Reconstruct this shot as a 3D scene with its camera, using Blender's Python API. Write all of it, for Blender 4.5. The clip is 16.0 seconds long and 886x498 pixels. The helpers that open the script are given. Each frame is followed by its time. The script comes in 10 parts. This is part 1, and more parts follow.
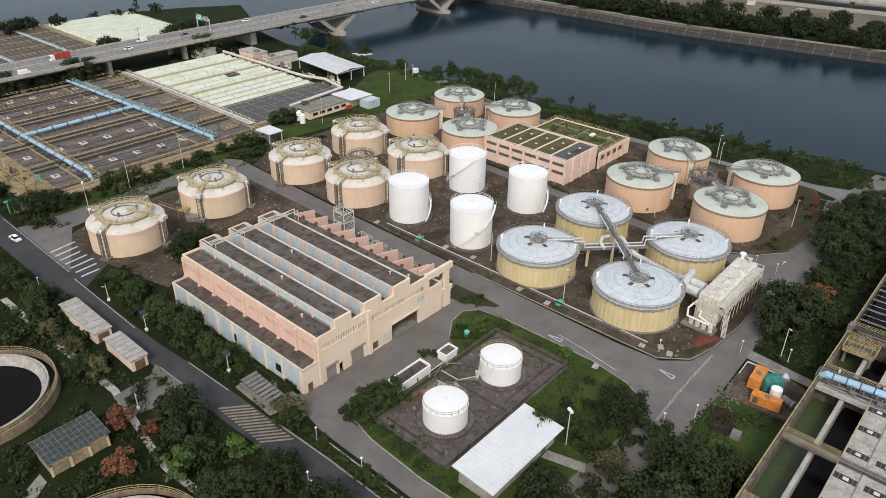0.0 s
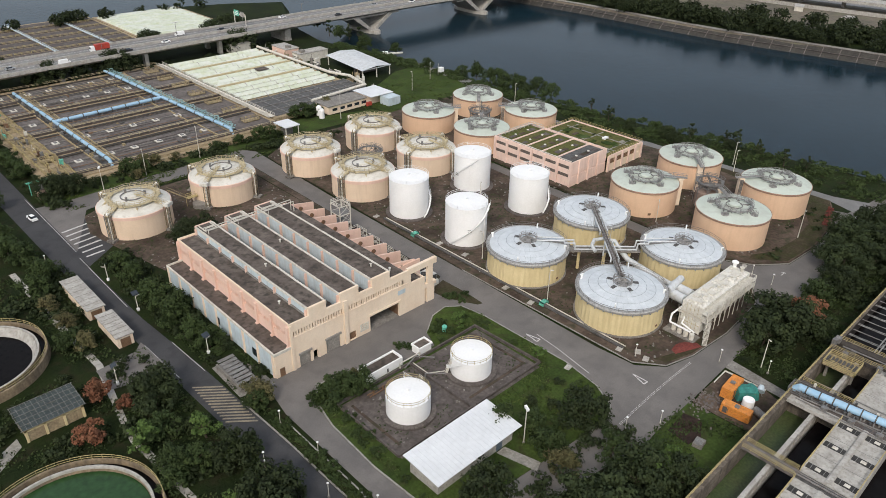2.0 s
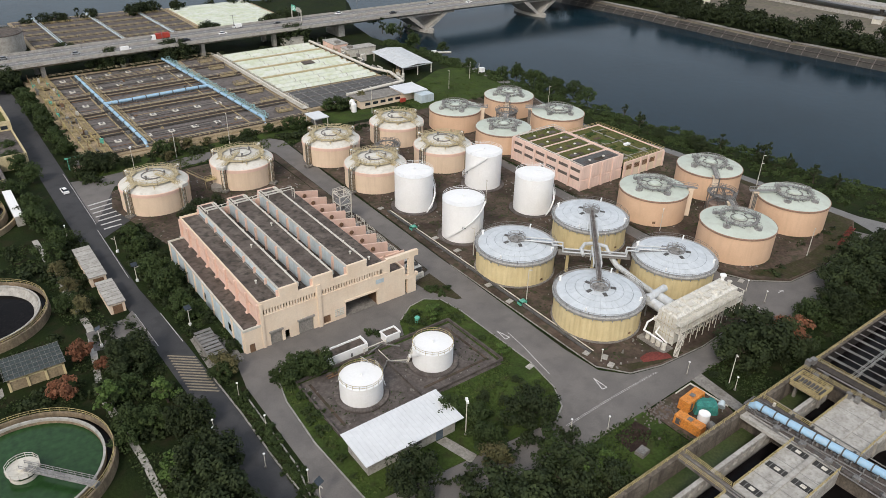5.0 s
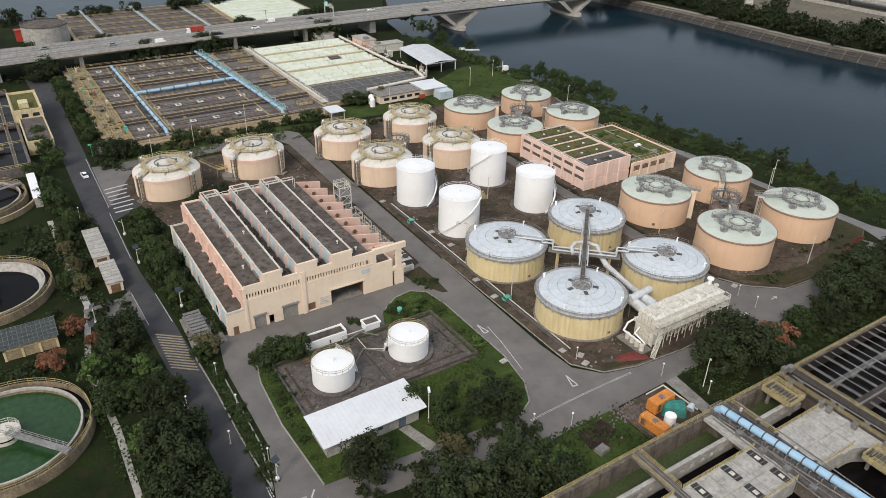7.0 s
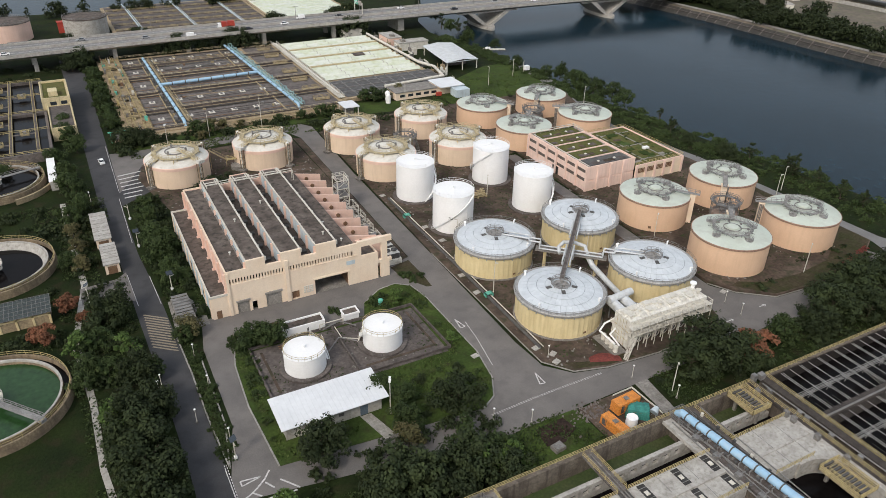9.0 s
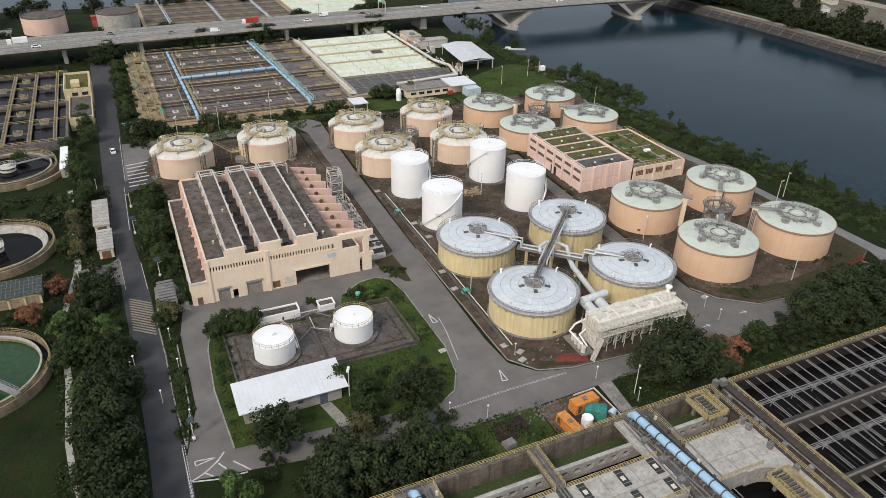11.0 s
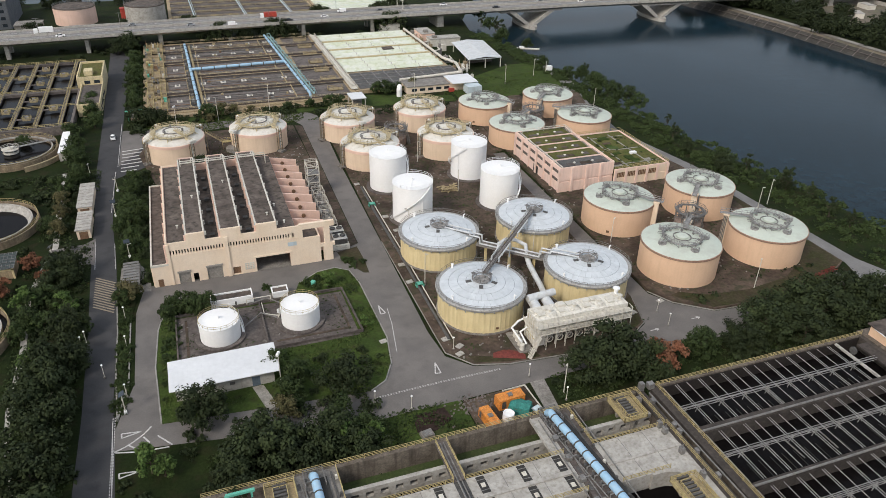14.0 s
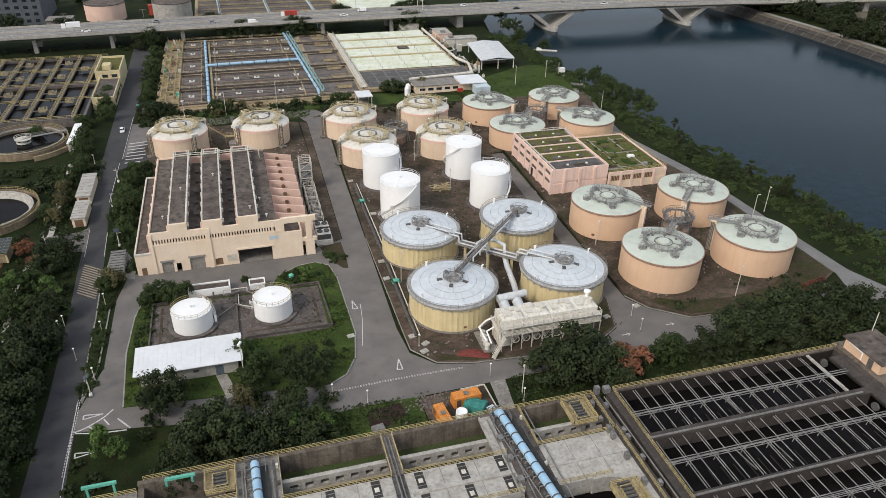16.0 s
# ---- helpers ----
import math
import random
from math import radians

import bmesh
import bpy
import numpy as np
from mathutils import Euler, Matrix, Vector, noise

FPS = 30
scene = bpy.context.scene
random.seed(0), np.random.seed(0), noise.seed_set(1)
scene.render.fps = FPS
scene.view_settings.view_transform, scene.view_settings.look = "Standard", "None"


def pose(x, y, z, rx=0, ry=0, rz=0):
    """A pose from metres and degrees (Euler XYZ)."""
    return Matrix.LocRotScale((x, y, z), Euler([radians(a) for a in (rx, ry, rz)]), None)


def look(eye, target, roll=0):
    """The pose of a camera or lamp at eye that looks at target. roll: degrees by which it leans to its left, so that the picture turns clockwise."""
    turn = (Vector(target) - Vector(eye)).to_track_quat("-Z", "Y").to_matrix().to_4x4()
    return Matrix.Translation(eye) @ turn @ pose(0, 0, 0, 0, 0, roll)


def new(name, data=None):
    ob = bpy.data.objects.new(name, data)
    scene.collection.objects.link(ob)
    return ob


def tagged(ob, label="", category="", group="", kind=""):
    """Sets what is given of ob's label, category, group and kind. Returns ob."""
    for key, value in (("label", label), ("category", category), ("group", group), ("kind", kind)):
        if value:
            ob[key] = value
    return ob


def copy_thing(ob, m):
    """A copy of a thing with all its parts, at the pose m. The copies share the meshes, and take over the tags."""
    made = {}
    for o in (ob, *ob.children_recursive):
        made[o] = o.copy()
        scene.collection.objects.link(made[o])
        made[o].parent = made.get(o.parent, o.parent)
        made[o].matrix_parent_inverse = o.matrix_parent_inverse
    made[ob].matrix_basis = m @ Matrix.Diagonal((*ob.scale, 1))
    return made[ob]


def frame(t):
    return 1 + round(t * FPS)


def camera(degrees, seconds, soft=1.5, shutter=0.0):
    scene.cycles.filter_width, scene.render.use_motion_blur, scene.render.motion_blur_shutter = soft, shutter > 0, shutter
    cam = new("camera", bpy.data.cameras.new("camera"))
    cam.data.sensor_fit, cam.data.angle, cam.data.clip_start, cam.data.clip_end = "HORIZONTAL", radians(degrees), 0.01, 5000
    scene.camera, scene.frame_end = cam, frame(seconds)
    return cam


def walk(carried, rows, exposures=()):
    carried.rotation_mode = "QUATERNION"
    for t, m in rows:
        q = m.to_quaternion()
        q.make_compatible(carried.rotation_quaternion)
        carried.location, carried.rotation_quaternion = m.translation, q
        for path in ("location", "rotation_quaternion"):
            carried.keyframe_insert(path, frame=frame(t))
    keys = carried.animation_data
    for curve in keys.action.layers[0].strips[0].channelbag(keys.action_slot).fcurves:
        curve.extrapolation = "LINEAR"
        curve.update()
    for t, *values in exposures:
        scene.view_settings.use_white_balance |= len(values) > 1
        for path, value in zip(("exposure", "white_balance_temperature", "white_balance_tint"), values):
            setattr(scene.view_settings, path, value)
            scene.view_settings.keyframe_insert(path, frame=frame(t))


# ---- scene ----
cam = camera(63.3, 16.0, soft=0.8)
PATH = [
    (0, (0.886, -6.442, 104.857), (2.198, -5.303, 103.866), 1.0),
    (0.5, (3.419, -10.053, 104.79), (4.709, -8.889, 103.798), 1.0),
    (1, (5.951, -13.537, 104.766), (7.216, -12.347, 103.775), 1.0),
    (1.5, (8.4, -16.958, 104.782), (9.64, -15.742, 103.791), 1.1),
    (2, (10.876, -20.302, 104.812), (12.091, -19.06, 103.822), 1.1),
    (2.5, (13.418, -23.563, 104.83), (14.608, -22.296, 103.839), 1.1),
    (3, (16.044, -26.787, 104.853), (17.208, -25.496, 103.862), 1.2),
    (3.5, (18.76, -30.018, 104.871), (19.897, -28.704, 103.88), 1.2),
    (4, (21.519, -33.141, 104.893), (22.628, -31.803, 103.903), 1.3),
    (6.5, (35.878, -47.793, 105.315), (36.847, -46.353, 104.322), 1.2),
    (7, (38.882, -50.601, 105.317), (39.823, -49.143, 104.322), 1.2),
    (7.5, (41.97, -53.308, 105.312), (42.883, -51.833, 104.317), 1.2),
    (8, (45.15, -55.927, 105.334), (46.035, -54.435, 104.339), 1.2),
    (8.5, (48.408, -58.446, 105.357), (49.266, -56.939, 104.361), 1.2),
    (11, (65.778, -70.278, 105.871), (66.503, -68.705, 104.871), 1.1),
    (11.5, (69.272, -72.439, 105.919), (69.978, -70.858, 104.919), 1.1),
    (12, (72.839, -74.507, 105.997), (73.526, -72.918, 104.996), 1.2),
    (12.5, (76.515, -76.451, 106.07), (77.184, -74.855, 105.067), 1.1),
    (13, (80.206, -78.36, 106.128), (80.856, -76.756, 105.125), 1.1),
    (13.5, (83.848, -80.146, 106.138), (84.475, -78.534, 105.135), 1.1),
    (14, (87.521, -81.816, 106.132), (88.124, -80.195, 105.128), 1.2),
    (14.5, (91.28, -83.391, 106.127), (91.857, -81.761, 105.123), 1.2),
    (15, (95.171, -84.959, 106.119), (95.722, -83.319, 105.116), 1.2),
    (15.5, (99.166, -86.495, 106.098), (99.69, -84.846, 105.095), 1.2),
    (16, (103.236, -88.013, 106.055), (103.735, -86.356, 105.052), 1.1),
]
walk(cam, [(t, look(eye, target, roll)) for t, eye, target, roll in PATH])

# ---- light ----
world = bpy.data.worlds.new("overcast_sky")
scene.world = world
world.use_nodes = True
wn = world.node_tree
sky = wn.nodes.new("ShaderNodeTexSky")
sky.sky_type, sky.sun_disc = "NISHITA", False
SUN_UP, SUN_FROM = 42.0, 235.0  # elevation, compass bearing from +y clockwise
sky.sun_elevation, sky.sun_rotation = radians(SUN_UP), radians(SUN_FROM)
sky.air_density, sky.dust_density, sky.ozone_density = 1.0, 4.0, 1.0
soft_white = wn.nodes.new("ShaderNodeMix")
soft_white.data_type = "RGBA"
soft_white.inputs[0].default_value = 0.6
soft_white.inputs[7].default_value = (5.2, 5.6, 6.1, 1)
wn.links.new(sky.outputs[0], soft_white.inputs[6])
wn.links.new(soft_white.outputs[2], wn.nodes["Background"].inputs[0])
wn.nodes["Background"].inputs[1].default_value = 0.13
sun = new("sun", bpy.data.lights.new("sun", "SUN"))
sun.data.energy, sun.data.angle, sun.data.color = 1.5, radians(14), (1.0, 0.93, 0.84)
sun_from = Vector((math.sin(radians(SUN_FROM)) * math.cos(radians(SUN_UP)), math.cos(radians(SUN_FROM)) * math.cos(radians(SUN_UP)), math.sin(radians(SUN_UP))))
sun.matrix_world = look(sun_from * 300, (0, 0, 0))
scene.view_settings.exposure = 0.21

# ---- materials ----


def mat(name, c1, c2=None, rough=0.8, metal=0.0, scale=0.3, fine=4.0, bump=0.15, streak=0.0, dirt=None, dirt_amount=0.35, random_tone=0.0, spec=0.35, grain_range=(0.66, 1.26)):
    """A surface with two scales of variation: broad patches from c1 to c2 and fine grain; streak: rain marks that run down."""
    c2 = c2 or tuple(v * 0.72 for v in c1)
    m = bpy.data.materials.new(name)
    m.use_nodes = True
    nt, N = m.node_tree, m.node_tree.nodes
    bsdf = N["Principled BSDF"]
    geo = N.new("ShaderNodeNewGeometry")

    def noise_at(s, detail=5.0, squash=None):
        tex = N.new("ShaderNodeTexNoise")
        tex.inputs["Scale"].default_value, tex.inputs["Detail"].default_value = s, detail
        src = geo.outputs["Position"]
        if squash:
            mp = N.new("ShaderNodeMapping")
            mp.inputs["Scale"].default_value = squash
            nt.links.new(src, mp.inputs[0])
            src = mp.outputs[0]
        nt.links.new(src, tex.inputs["Vector"])
        return tex.outputs[0]

    def ramp(src, lo, hi):
        r = N.new("ShaderNodeMapRange")
        r.inputs[1].default_value, r.inputs[2].default_value = lo, hi
        nt.links.new(src, r.inputs[0])
        return r.outputs[0]

    def mix(fac, a, b, mode="MIX"):
        x = N.new("ShaderNodeMix")
        x.data_type, x.blend_type = "RGBA", mode
        for sock, v in ((0, fac), (6, a), (7, b)):
            if isinstance(v, (int, float)):
                x.inputs[sock].default_value = v
            elif isinstance(v, tuple):
                x.inputs[sock].default_value = (*v, 1)
            else:
                nt.links.new(v, x.inputs[sock])
        return x.outputs[2]

    broad, grain = noise_at(scale), noise_at(fine, 6.0)
    col = mix(ramp(broad, 0.35, 0.65), c1, c2)
    g = ramp(grain, 0.25, 0.75)
    grey = N.new("ShaderNodeCombineColor")
    tone = N.new("ShaderNodeMapRange")
    tone.inputs[3].default_value, tone.inputs[4].default_value = grain_range
    nt.links.new(g, tone.inputs[0])
    for i in range(3):
        nt.links.new(tone.outputs[0], grey.inputs[i])
    col = mix(1.0, col, grey.outputs[0], "MULTIPLY")
    if streak:
        s = ramp(noise_at(1.0, 4.0, (1.1, 1.1, 0.09)), 0.48, 0.72)
        k = N.new("ShaderNodeMath")
        k.operation = "MULTIPLY"
        k.inputs[1].default_value = streak
        nt.links.new(s, k.inputs[0])
        col = mix(k.outputs[0], col, dirt or tuple(v * 0.4 for v in c1))
    if dirt and not streak:
        s = ramp(noise_at(scale * 2.7 + 0.05, 8.0), 0.5, 0.68)
        k = N.new("ShaderNodeMath")
        k.operation = "MULTIPLY"
        k.inputs[1].default_value = dirt_amount
        nt.links.new(s, k.inputs[0])
        col = mix(k.outputs[0], col, dirt)
    if random_tone:
        oi = N.new("ShaderNodeObjectInfo")
        isl = N.new("ShaderNodeNewGeometry")
        add = N.new("ShaderNodeMath")
        add.operation = "ADD"
        nt.links.new(oi.outputs["Random"], add.inputs[0])
        nt.links.new(isl.outputs["Random Per Island"], add.inputs[1])
        v = N.new("ShaderNodeMapRange")
        v.inputs[1].default_value, v.inputs[2].default_value = 0.0, 2.0
        v.inputs[3].default_value, v.inputs[4].default_value = 1 - random_tone, 1 + random_tone
        nt.links.new(add.outputs[0], v.inputs[0])
        hsv = N.new("ShaderNodeHueSaturation")
        nt.links.new(v.outputs[0], hsv.inputs["Value"])
        nt.links.new(col, hsv.inputs["Color"])
        col = hsv.outputs[0]
    nt.links.new(col, bsdf.inputs["Base Color"])
    bsdf.inputs["Metallic"].default_value = metal
    bsdf.inputs["Specular IOR Level"].default_value = spec
    rr = N.new("ShaderNodeMapRange")
    rr.inputs[3].default_value, rr.inputs[4].default_value = max(0.05, rough - 0.12), min(1, rough + 0.1)
    nt.links.new(broad, rr.inputs[0])
    nt.links.new(rr.outputs[0], bsdf.inputs["Roughness"])
    if bump:
        b = N.new("ShaderNodeBump")
        b.inputs["Strength"].default_value, b.inputs["Distance"].default_value = bump, 0.3
        nt.links.new(grain, b.inputs["Height"])
        nt.links.new(b.outputs[0], bsdf.inputs["Normal"])
    return m


LAWN = mat("lawn_grass", (0.036, 0.058, 0.015), (0.06, 0.09, 0.022), 0.95, scale=0.12, fine=1.6, bump=0.6, dirt=(0.04, 0.033, 0.02), dirt_amount=0.55, spec=0.1)
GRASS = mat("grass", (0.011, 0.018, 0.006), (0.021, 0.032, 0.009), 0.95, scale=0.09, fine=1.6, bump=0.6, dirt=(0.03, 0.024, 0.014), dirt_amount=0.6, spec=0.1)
SOIL = mat("soil", (0.058, 0.043, 0.034), (0.13, 0.098, 0.078), 0.95, scale=0.13, fine=1.1, bump=0.6, dirt=(0.045, 0.05, 0.026), dirt_amount=0.75, spec=0.1)
# base colour darkened to hold part of the shade on the west road
ASPHALT = mat("asphalt", (0.056, 0.056, 0.059), (0.072, 0.071, 0.073), 0.9, scale=0.09, fine=3.5, bump=0.05, dirt=(0.043, 0.043, 0.045), dirt_amount=0.6, spec=0.2, grain_range=(0.86, 1.1))
ASPHALT_YARD = mat("worn_yard_asphalt", (0.19, 0.175, 0.164), (0.148, 0.138, 0.131), 0.9, scale=0.1, fine=3.5, bump=0.05, dirt=(0.12, 0.112, 0.106), dirt_amount=0.45, spec=0.2, grain_range=(0.86, 1.1))
ASPHALT_FAR = mat("bridge_asphalt", (0.2, 0.195, 0.19), (0.25, 0.243, 0.235), 0.9, scale=0.05, fine=0.8, bump=0.05)
CONCRETE = mat("concrete", (0.28, 0.262, 0.238), (0.20, 0.186, 0.168), 0.9, scale=0.35, fine=2.5, bump=0.2, dirt=(0.13, 0.115, 0.095), dirt_amount=0.55)
CONCRETE_LIGHT = mat("pale_concrete", (0.47, 0.45, 0.412), (0.36, 0.34, 0.308), 0.85, scale=0.45, fine=1.6, bump=0.1, dirt=(0.2, 0.185, 0.155), dirt_amount=0.55, grain_range=(0.84, 1.1))
CONCRETE_WALL = mat("weathered_concrete_wall", (0.19, 0.16, 0.13), (0.12, 0.10, 0.08), 0.9, scale=0.4, fine=2.5, bump=0.2, streak=0.75, dirt=(0.05, 0.04, 0.033))
DECK_BROWN = mat("stained_deck_concrete", (0.135, 0.115, 0.105), (0.095, 0.08, 0.073), 0.9, scale=0.25, fine=1.6, bump=0.2, dirt=(0.05, 0.042, 0.037), dirt_amount=0.6)
PEACH = mat("peach_render", (0.84, 0.70, 0.55), (0.80, 0.645, 0.49), 0.85, scale=0.25, fine=3.0, bump=0.06, streak=0.09, dirt=(0.45, 0.34, 0.25), grain_range=(0.93, 1.04))
PINK = mat("salmon_pink_render", (0.80, 0.57, 0.47), (0.74, 0.515, 0.415), 0.85, scale=0.25, fine=3.0, bump=0.06, streak=0.14, dirt=(0.4, 0.27, 0.21), grain_range=(0.93, 1.04))
TANK_PEACH = mat("peach_tank_render", (0.745, 0.515, 0.35), (0.70, 0.475, 0.32), 0.85, scale=0.2, fine=2.4, bump=0.04, streak=0.13, dirt=(0.4, 0.27, 0.18), grain_range=(0.95, 1.03))
TANK_PALE = mat("pale_peach_tank_render", (0.79, 0.62, 0.465), (0.735, 0.57, 0.42), 0.85, scale=0.2, fine=2.4, bump=0.04, streak=0.2, dirt=(0.45, 0.32, 0.22), grain_range=(0.95, 1.03))
CORNICE = mat("dark_brown_cornice", (0.36, 0.22, 0.155), (0.28, 0.175, 0.13), 0.85, scale=0.4, fine=2.4, bump=0.04)
TANK_YELLOW = mat("yellow_tank_steel", (0.74, 0.62, 0.36), (0.68, 0.56, 0.315), 0.6, scale=0.3, fine=2.4, bump=0.04, streak=0.35, dirt=(0.37, 0.27, 0.13), grain_range=(0.93, 1.04))
ROOF_GREEN = mat("pale_green_tank_roof", (0.55, 0.60, 0.53), (0.50, 0.545, 0.475), 0.8, scale=0.12, fine=2.2, bump=0.03, dirt=(0.42, 0.43, 0.38), dirt_amount=0.5, grain_range=(0.94, 1.04))
ROOF_CREAM = mat("cream_tank_roof", (0.70, 0.68, 0.62), (0.62, 0.595, 0.53), 0.8, scale=0.25, fine=2.2, bump=0.03, dirt=(0.46, 0.42, 0.35), dirt_amount=0.5, grain_range=(0.93, 1.05))
ALU = mat("aluminium_panel", (0.66, 0.695, 0.72), (0.58, 0.615, 0.64), 0.5, 0.1, scale=0.5, fine=3.0, bump=0.02, random_tone=0.07, spec=0.4, grain_range=(0.93, 1.04))
GUTTER = mat("grey_gutter", (0.42, 0.415, 0.40), (0.35, 0.345, 0.33), 0.6, 0.1, scale=0.6, fine=2.5, dirt=(0.25, 0.22, 0.19), dirt_amount=0.5)
ALU_RIB = mat("aluminium_rib", (0.40, 0.44, 0.47), (0.34, 0.375, 0.40), 0.5, 0.3, scale=0.5)
WHITE = mat("white_paint", (0.9, 0.9, 0.895), (0.87, 0.87, 0.86), 0.55, scale=0.3, fine=2.0, bump=0.02, streak=0.05, dirt=(0.62, 0.58, 0.52), grain_range=(0.96, 1.03))
WHITE_ROOF = mat("white_sheet_roof", (0.74, 0.755, 0.77), (0.68, 0.695, 0.71), 0.5, scale=0.15, fine=1.0, bump=0.03, grain_range=(0.93, 1.04))
OFFWHITE = mat("offwhite_paint", (0.68, 0.65, 0.58), (0.60, 0.57, 0.50), 0.65, scale=0.4, fine=2.5, bump=0.04, dirt=(0.38, 0.33, 0.26), dirt_amount=0.5, grain_range=(0.93, 1.04))
BITUMEN = mat("mossy_bitumen_roof", (0.08, 0.063, 0.053), (0.15, 0.123, 0.105), 0.95, scale=0.22, fine=0.9, bump=0.25, dirt=(0.036, 0.032, 0.026), dirt_amount=0.85, grain_range=(0.74, 1.25))
GARDEN_PINK = mat("pale_pink_render", (0.86, 0.655, 0.565), (0.80, 0.59, 0.50), 0.85, scale=0.25, fine=3.0, bump=0.05, streak=0.25, dirt=(0.38, 0.27, 0.22), grain_range=(0.94, 1.04))
BLUE_PANEL = mat("pale_blue_panel", (0.56, 0.65, 0.70), (0.48, 0.56, 0.60), 0.6, scale=0.4, fine=2.0, bump=0.03, streak=0.35, dirt=(0.36, 0.37, 0.36), grain_range=(0.93, 1.04))
SCRUBBER = mat("pale_grey_scrubber_shell", (0.64, 0.66, 0.67), (0.55, 0.57, 0.58), 0.6, scale=0.4, fine=2.0, bump=0.03, dirt=(0.4, 0.38, 0.34), dirt_amount=0.5, grain_range=(0.93, 1.04))
BLUE_PIPE = mat("pale_blue_pipe", (0.36, 0.56, 0.73), (0.30, 0.48, 0.64), 0.5, scale=0.3, fine=2.0, bump=0.03, dirt=(0.42, 0.48, 0.52), dirt_amount=0.4, grain_range=(0.93, 1.04))
YELLOW_RAIL = mat("faded_yellow_rail", (0.52, 0.425, 0.20), (0.40, 0.325, 0.16), 0.7, scale=0.6, fine=3.0, bump=0.05, dirt=(0.28, 0.2, 0.1), dirt_amount=0.5)
YELLOW_WALK = mat("ochre_walkway", (0.43, 0.345, 0.195), (0.31, 0.245, 0.14), 0.8, scale=0.5, fine=2.6, bump=0.1, dirt=(0.18, 0.14, 0.1), dirt_amount=0.6)
OCHRE_WALL = mat("ochre_concrete", (0.42, 0.33, 0.205), (0.31, 0.24, 0.155), 0.9, scale=0.3, fine=2.2, bump=0.15, streak=0.5, dirt=(0.15, 0.115, 0.08))
CLARIFIER_WALL = mat("stained_clarifier_wall", (0.29, 0.225, 0.145), (0.19, 0.148, 0.1), 0.9, scale=0.3, fine=2.2, bump=0.15, streak=0.6, dirt=(0.09, 0.068, 0.05))
BEIGE_STEEL = mat("beige_painted_steel", (0.60, 0.515, 0.33), (0.49, 0.41, 0.255), 0.7, scale=0.6, fine=2.6, bump=0.05, dirt=(0.27, 0.21, 0.14), dirt_amount=0.45)
BASIN_BROWN = mat("wet_brown_concrete", (0.085, 0.072, 0.06), (0.055, 0.047, 0.04), 0.85, scale=0.4, fine=2.0, bump=0.2, streak=0.6, dirt=(0.045, 0.037, 0.032))
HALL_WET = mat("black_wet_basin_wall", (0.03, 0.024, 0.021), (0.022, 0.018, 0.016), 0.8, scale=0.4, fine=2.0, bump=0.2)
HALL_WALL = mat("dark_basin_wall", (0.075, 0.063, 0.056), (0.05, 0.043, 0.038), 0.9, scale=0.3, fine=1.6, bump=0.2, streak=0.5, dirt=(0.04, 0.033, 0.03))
DECK_GREY = mat("worn_grey_brown_deck", (0.175, 0.152, 0.14), (0.12, 0.103, 0.095), 0.9, scale=0.2, fine=1.2, bump=0.2, dirt=(0.06, 0.05, 0.044), dirt_amount=0.6)
PALE_GRP = mat("weathered_white_cladding", (0.74, 0.72, 0.66), (0.64, 0.615, 0.55), 0.7, scale=0.5, fine=2.2, bump=0.04, dirt=(0.36, 0.32, 0.26), dirt_amount=0.55, grain_range=(0.9, 1.06))
BRONZE = mat("dull_ochre_steel", (0.24, 0.20, 0.135), (0.17, 0.14, 0.10), 0.75, scale=0.6, fine=2.6, bump=0.05)
STEEL = mat("galvanised_steel", (0.27, 0.265, 0.255), (0.19, 0.185, 0.178), 0.6, 0.3, scale=0.8, fine=3.0, bump=0.03, dirt=(0.22, 0.16, 0.11), dirt_amount=0.4)
STEEL_PALE = mat("weathered_pale_steel", (0.36, 0.35, 0.335), (0.23, 0.222, 0.213), 0.6, 0.1, scale=0.8, fine=3.0, bump=0.03)
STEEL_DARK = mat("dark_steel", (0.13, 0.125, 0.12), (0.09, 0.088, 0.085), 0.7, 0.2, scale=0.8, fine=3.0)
LOUVRE = mat("brown_grey_louvre", (0.17, 0.14, 0.12), (0.12, 0.1, 0.088), 0.8, scale=0.8)
DARK_GRATE = mat("dark_grating", (0.05, 0.048, 0.045), (0.035, 0.034, 0.032), 0.8, scale=0.8, fine=5.0)
# near-black colour for the shade in openings; lamella packs share it
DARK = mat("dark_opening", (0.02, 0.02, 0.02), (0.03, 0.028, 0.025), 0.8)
BROWN_DOOR = mat("brown_door", (0.22, 0.13, 0.075), (0.17, 0.10, 0.06), 0.7)
SHUTTER = mat("grey_shutter", (0.33, 0.31, 0.28), (0.28, 0.26, 0.235), 0.6, scale=0.6)
RED = mat("red_paint", (0.50, 0.07, 0.045), (0.40, 0.055, 0.04), 0.6)
RED_TARP = mat("red_sheet", (0.19, 0.045, 0.034), (0.14, 0.034, 0.028), 0.8, scale=1.2, bump=0.2)
ORANGE = mat("orange_steel", (0.72, 0.28, 0.055), (0.62, 0.22, 0.045), 0.6, scale=0.7, dirt=(0.3, 0.15, 0.06), dirt_amount=0.5)
TEAL = mat("teal_tarpaulin", (0.05, 0.25, 0.21), (0.04, 0.19, 0.165), 0.8, scale=0.8, bump=0.3)
MINT = mat("mint_green_paint", (0.14, 0.50, 0.38), (0.12, 0.42, 0.32), 0.6)
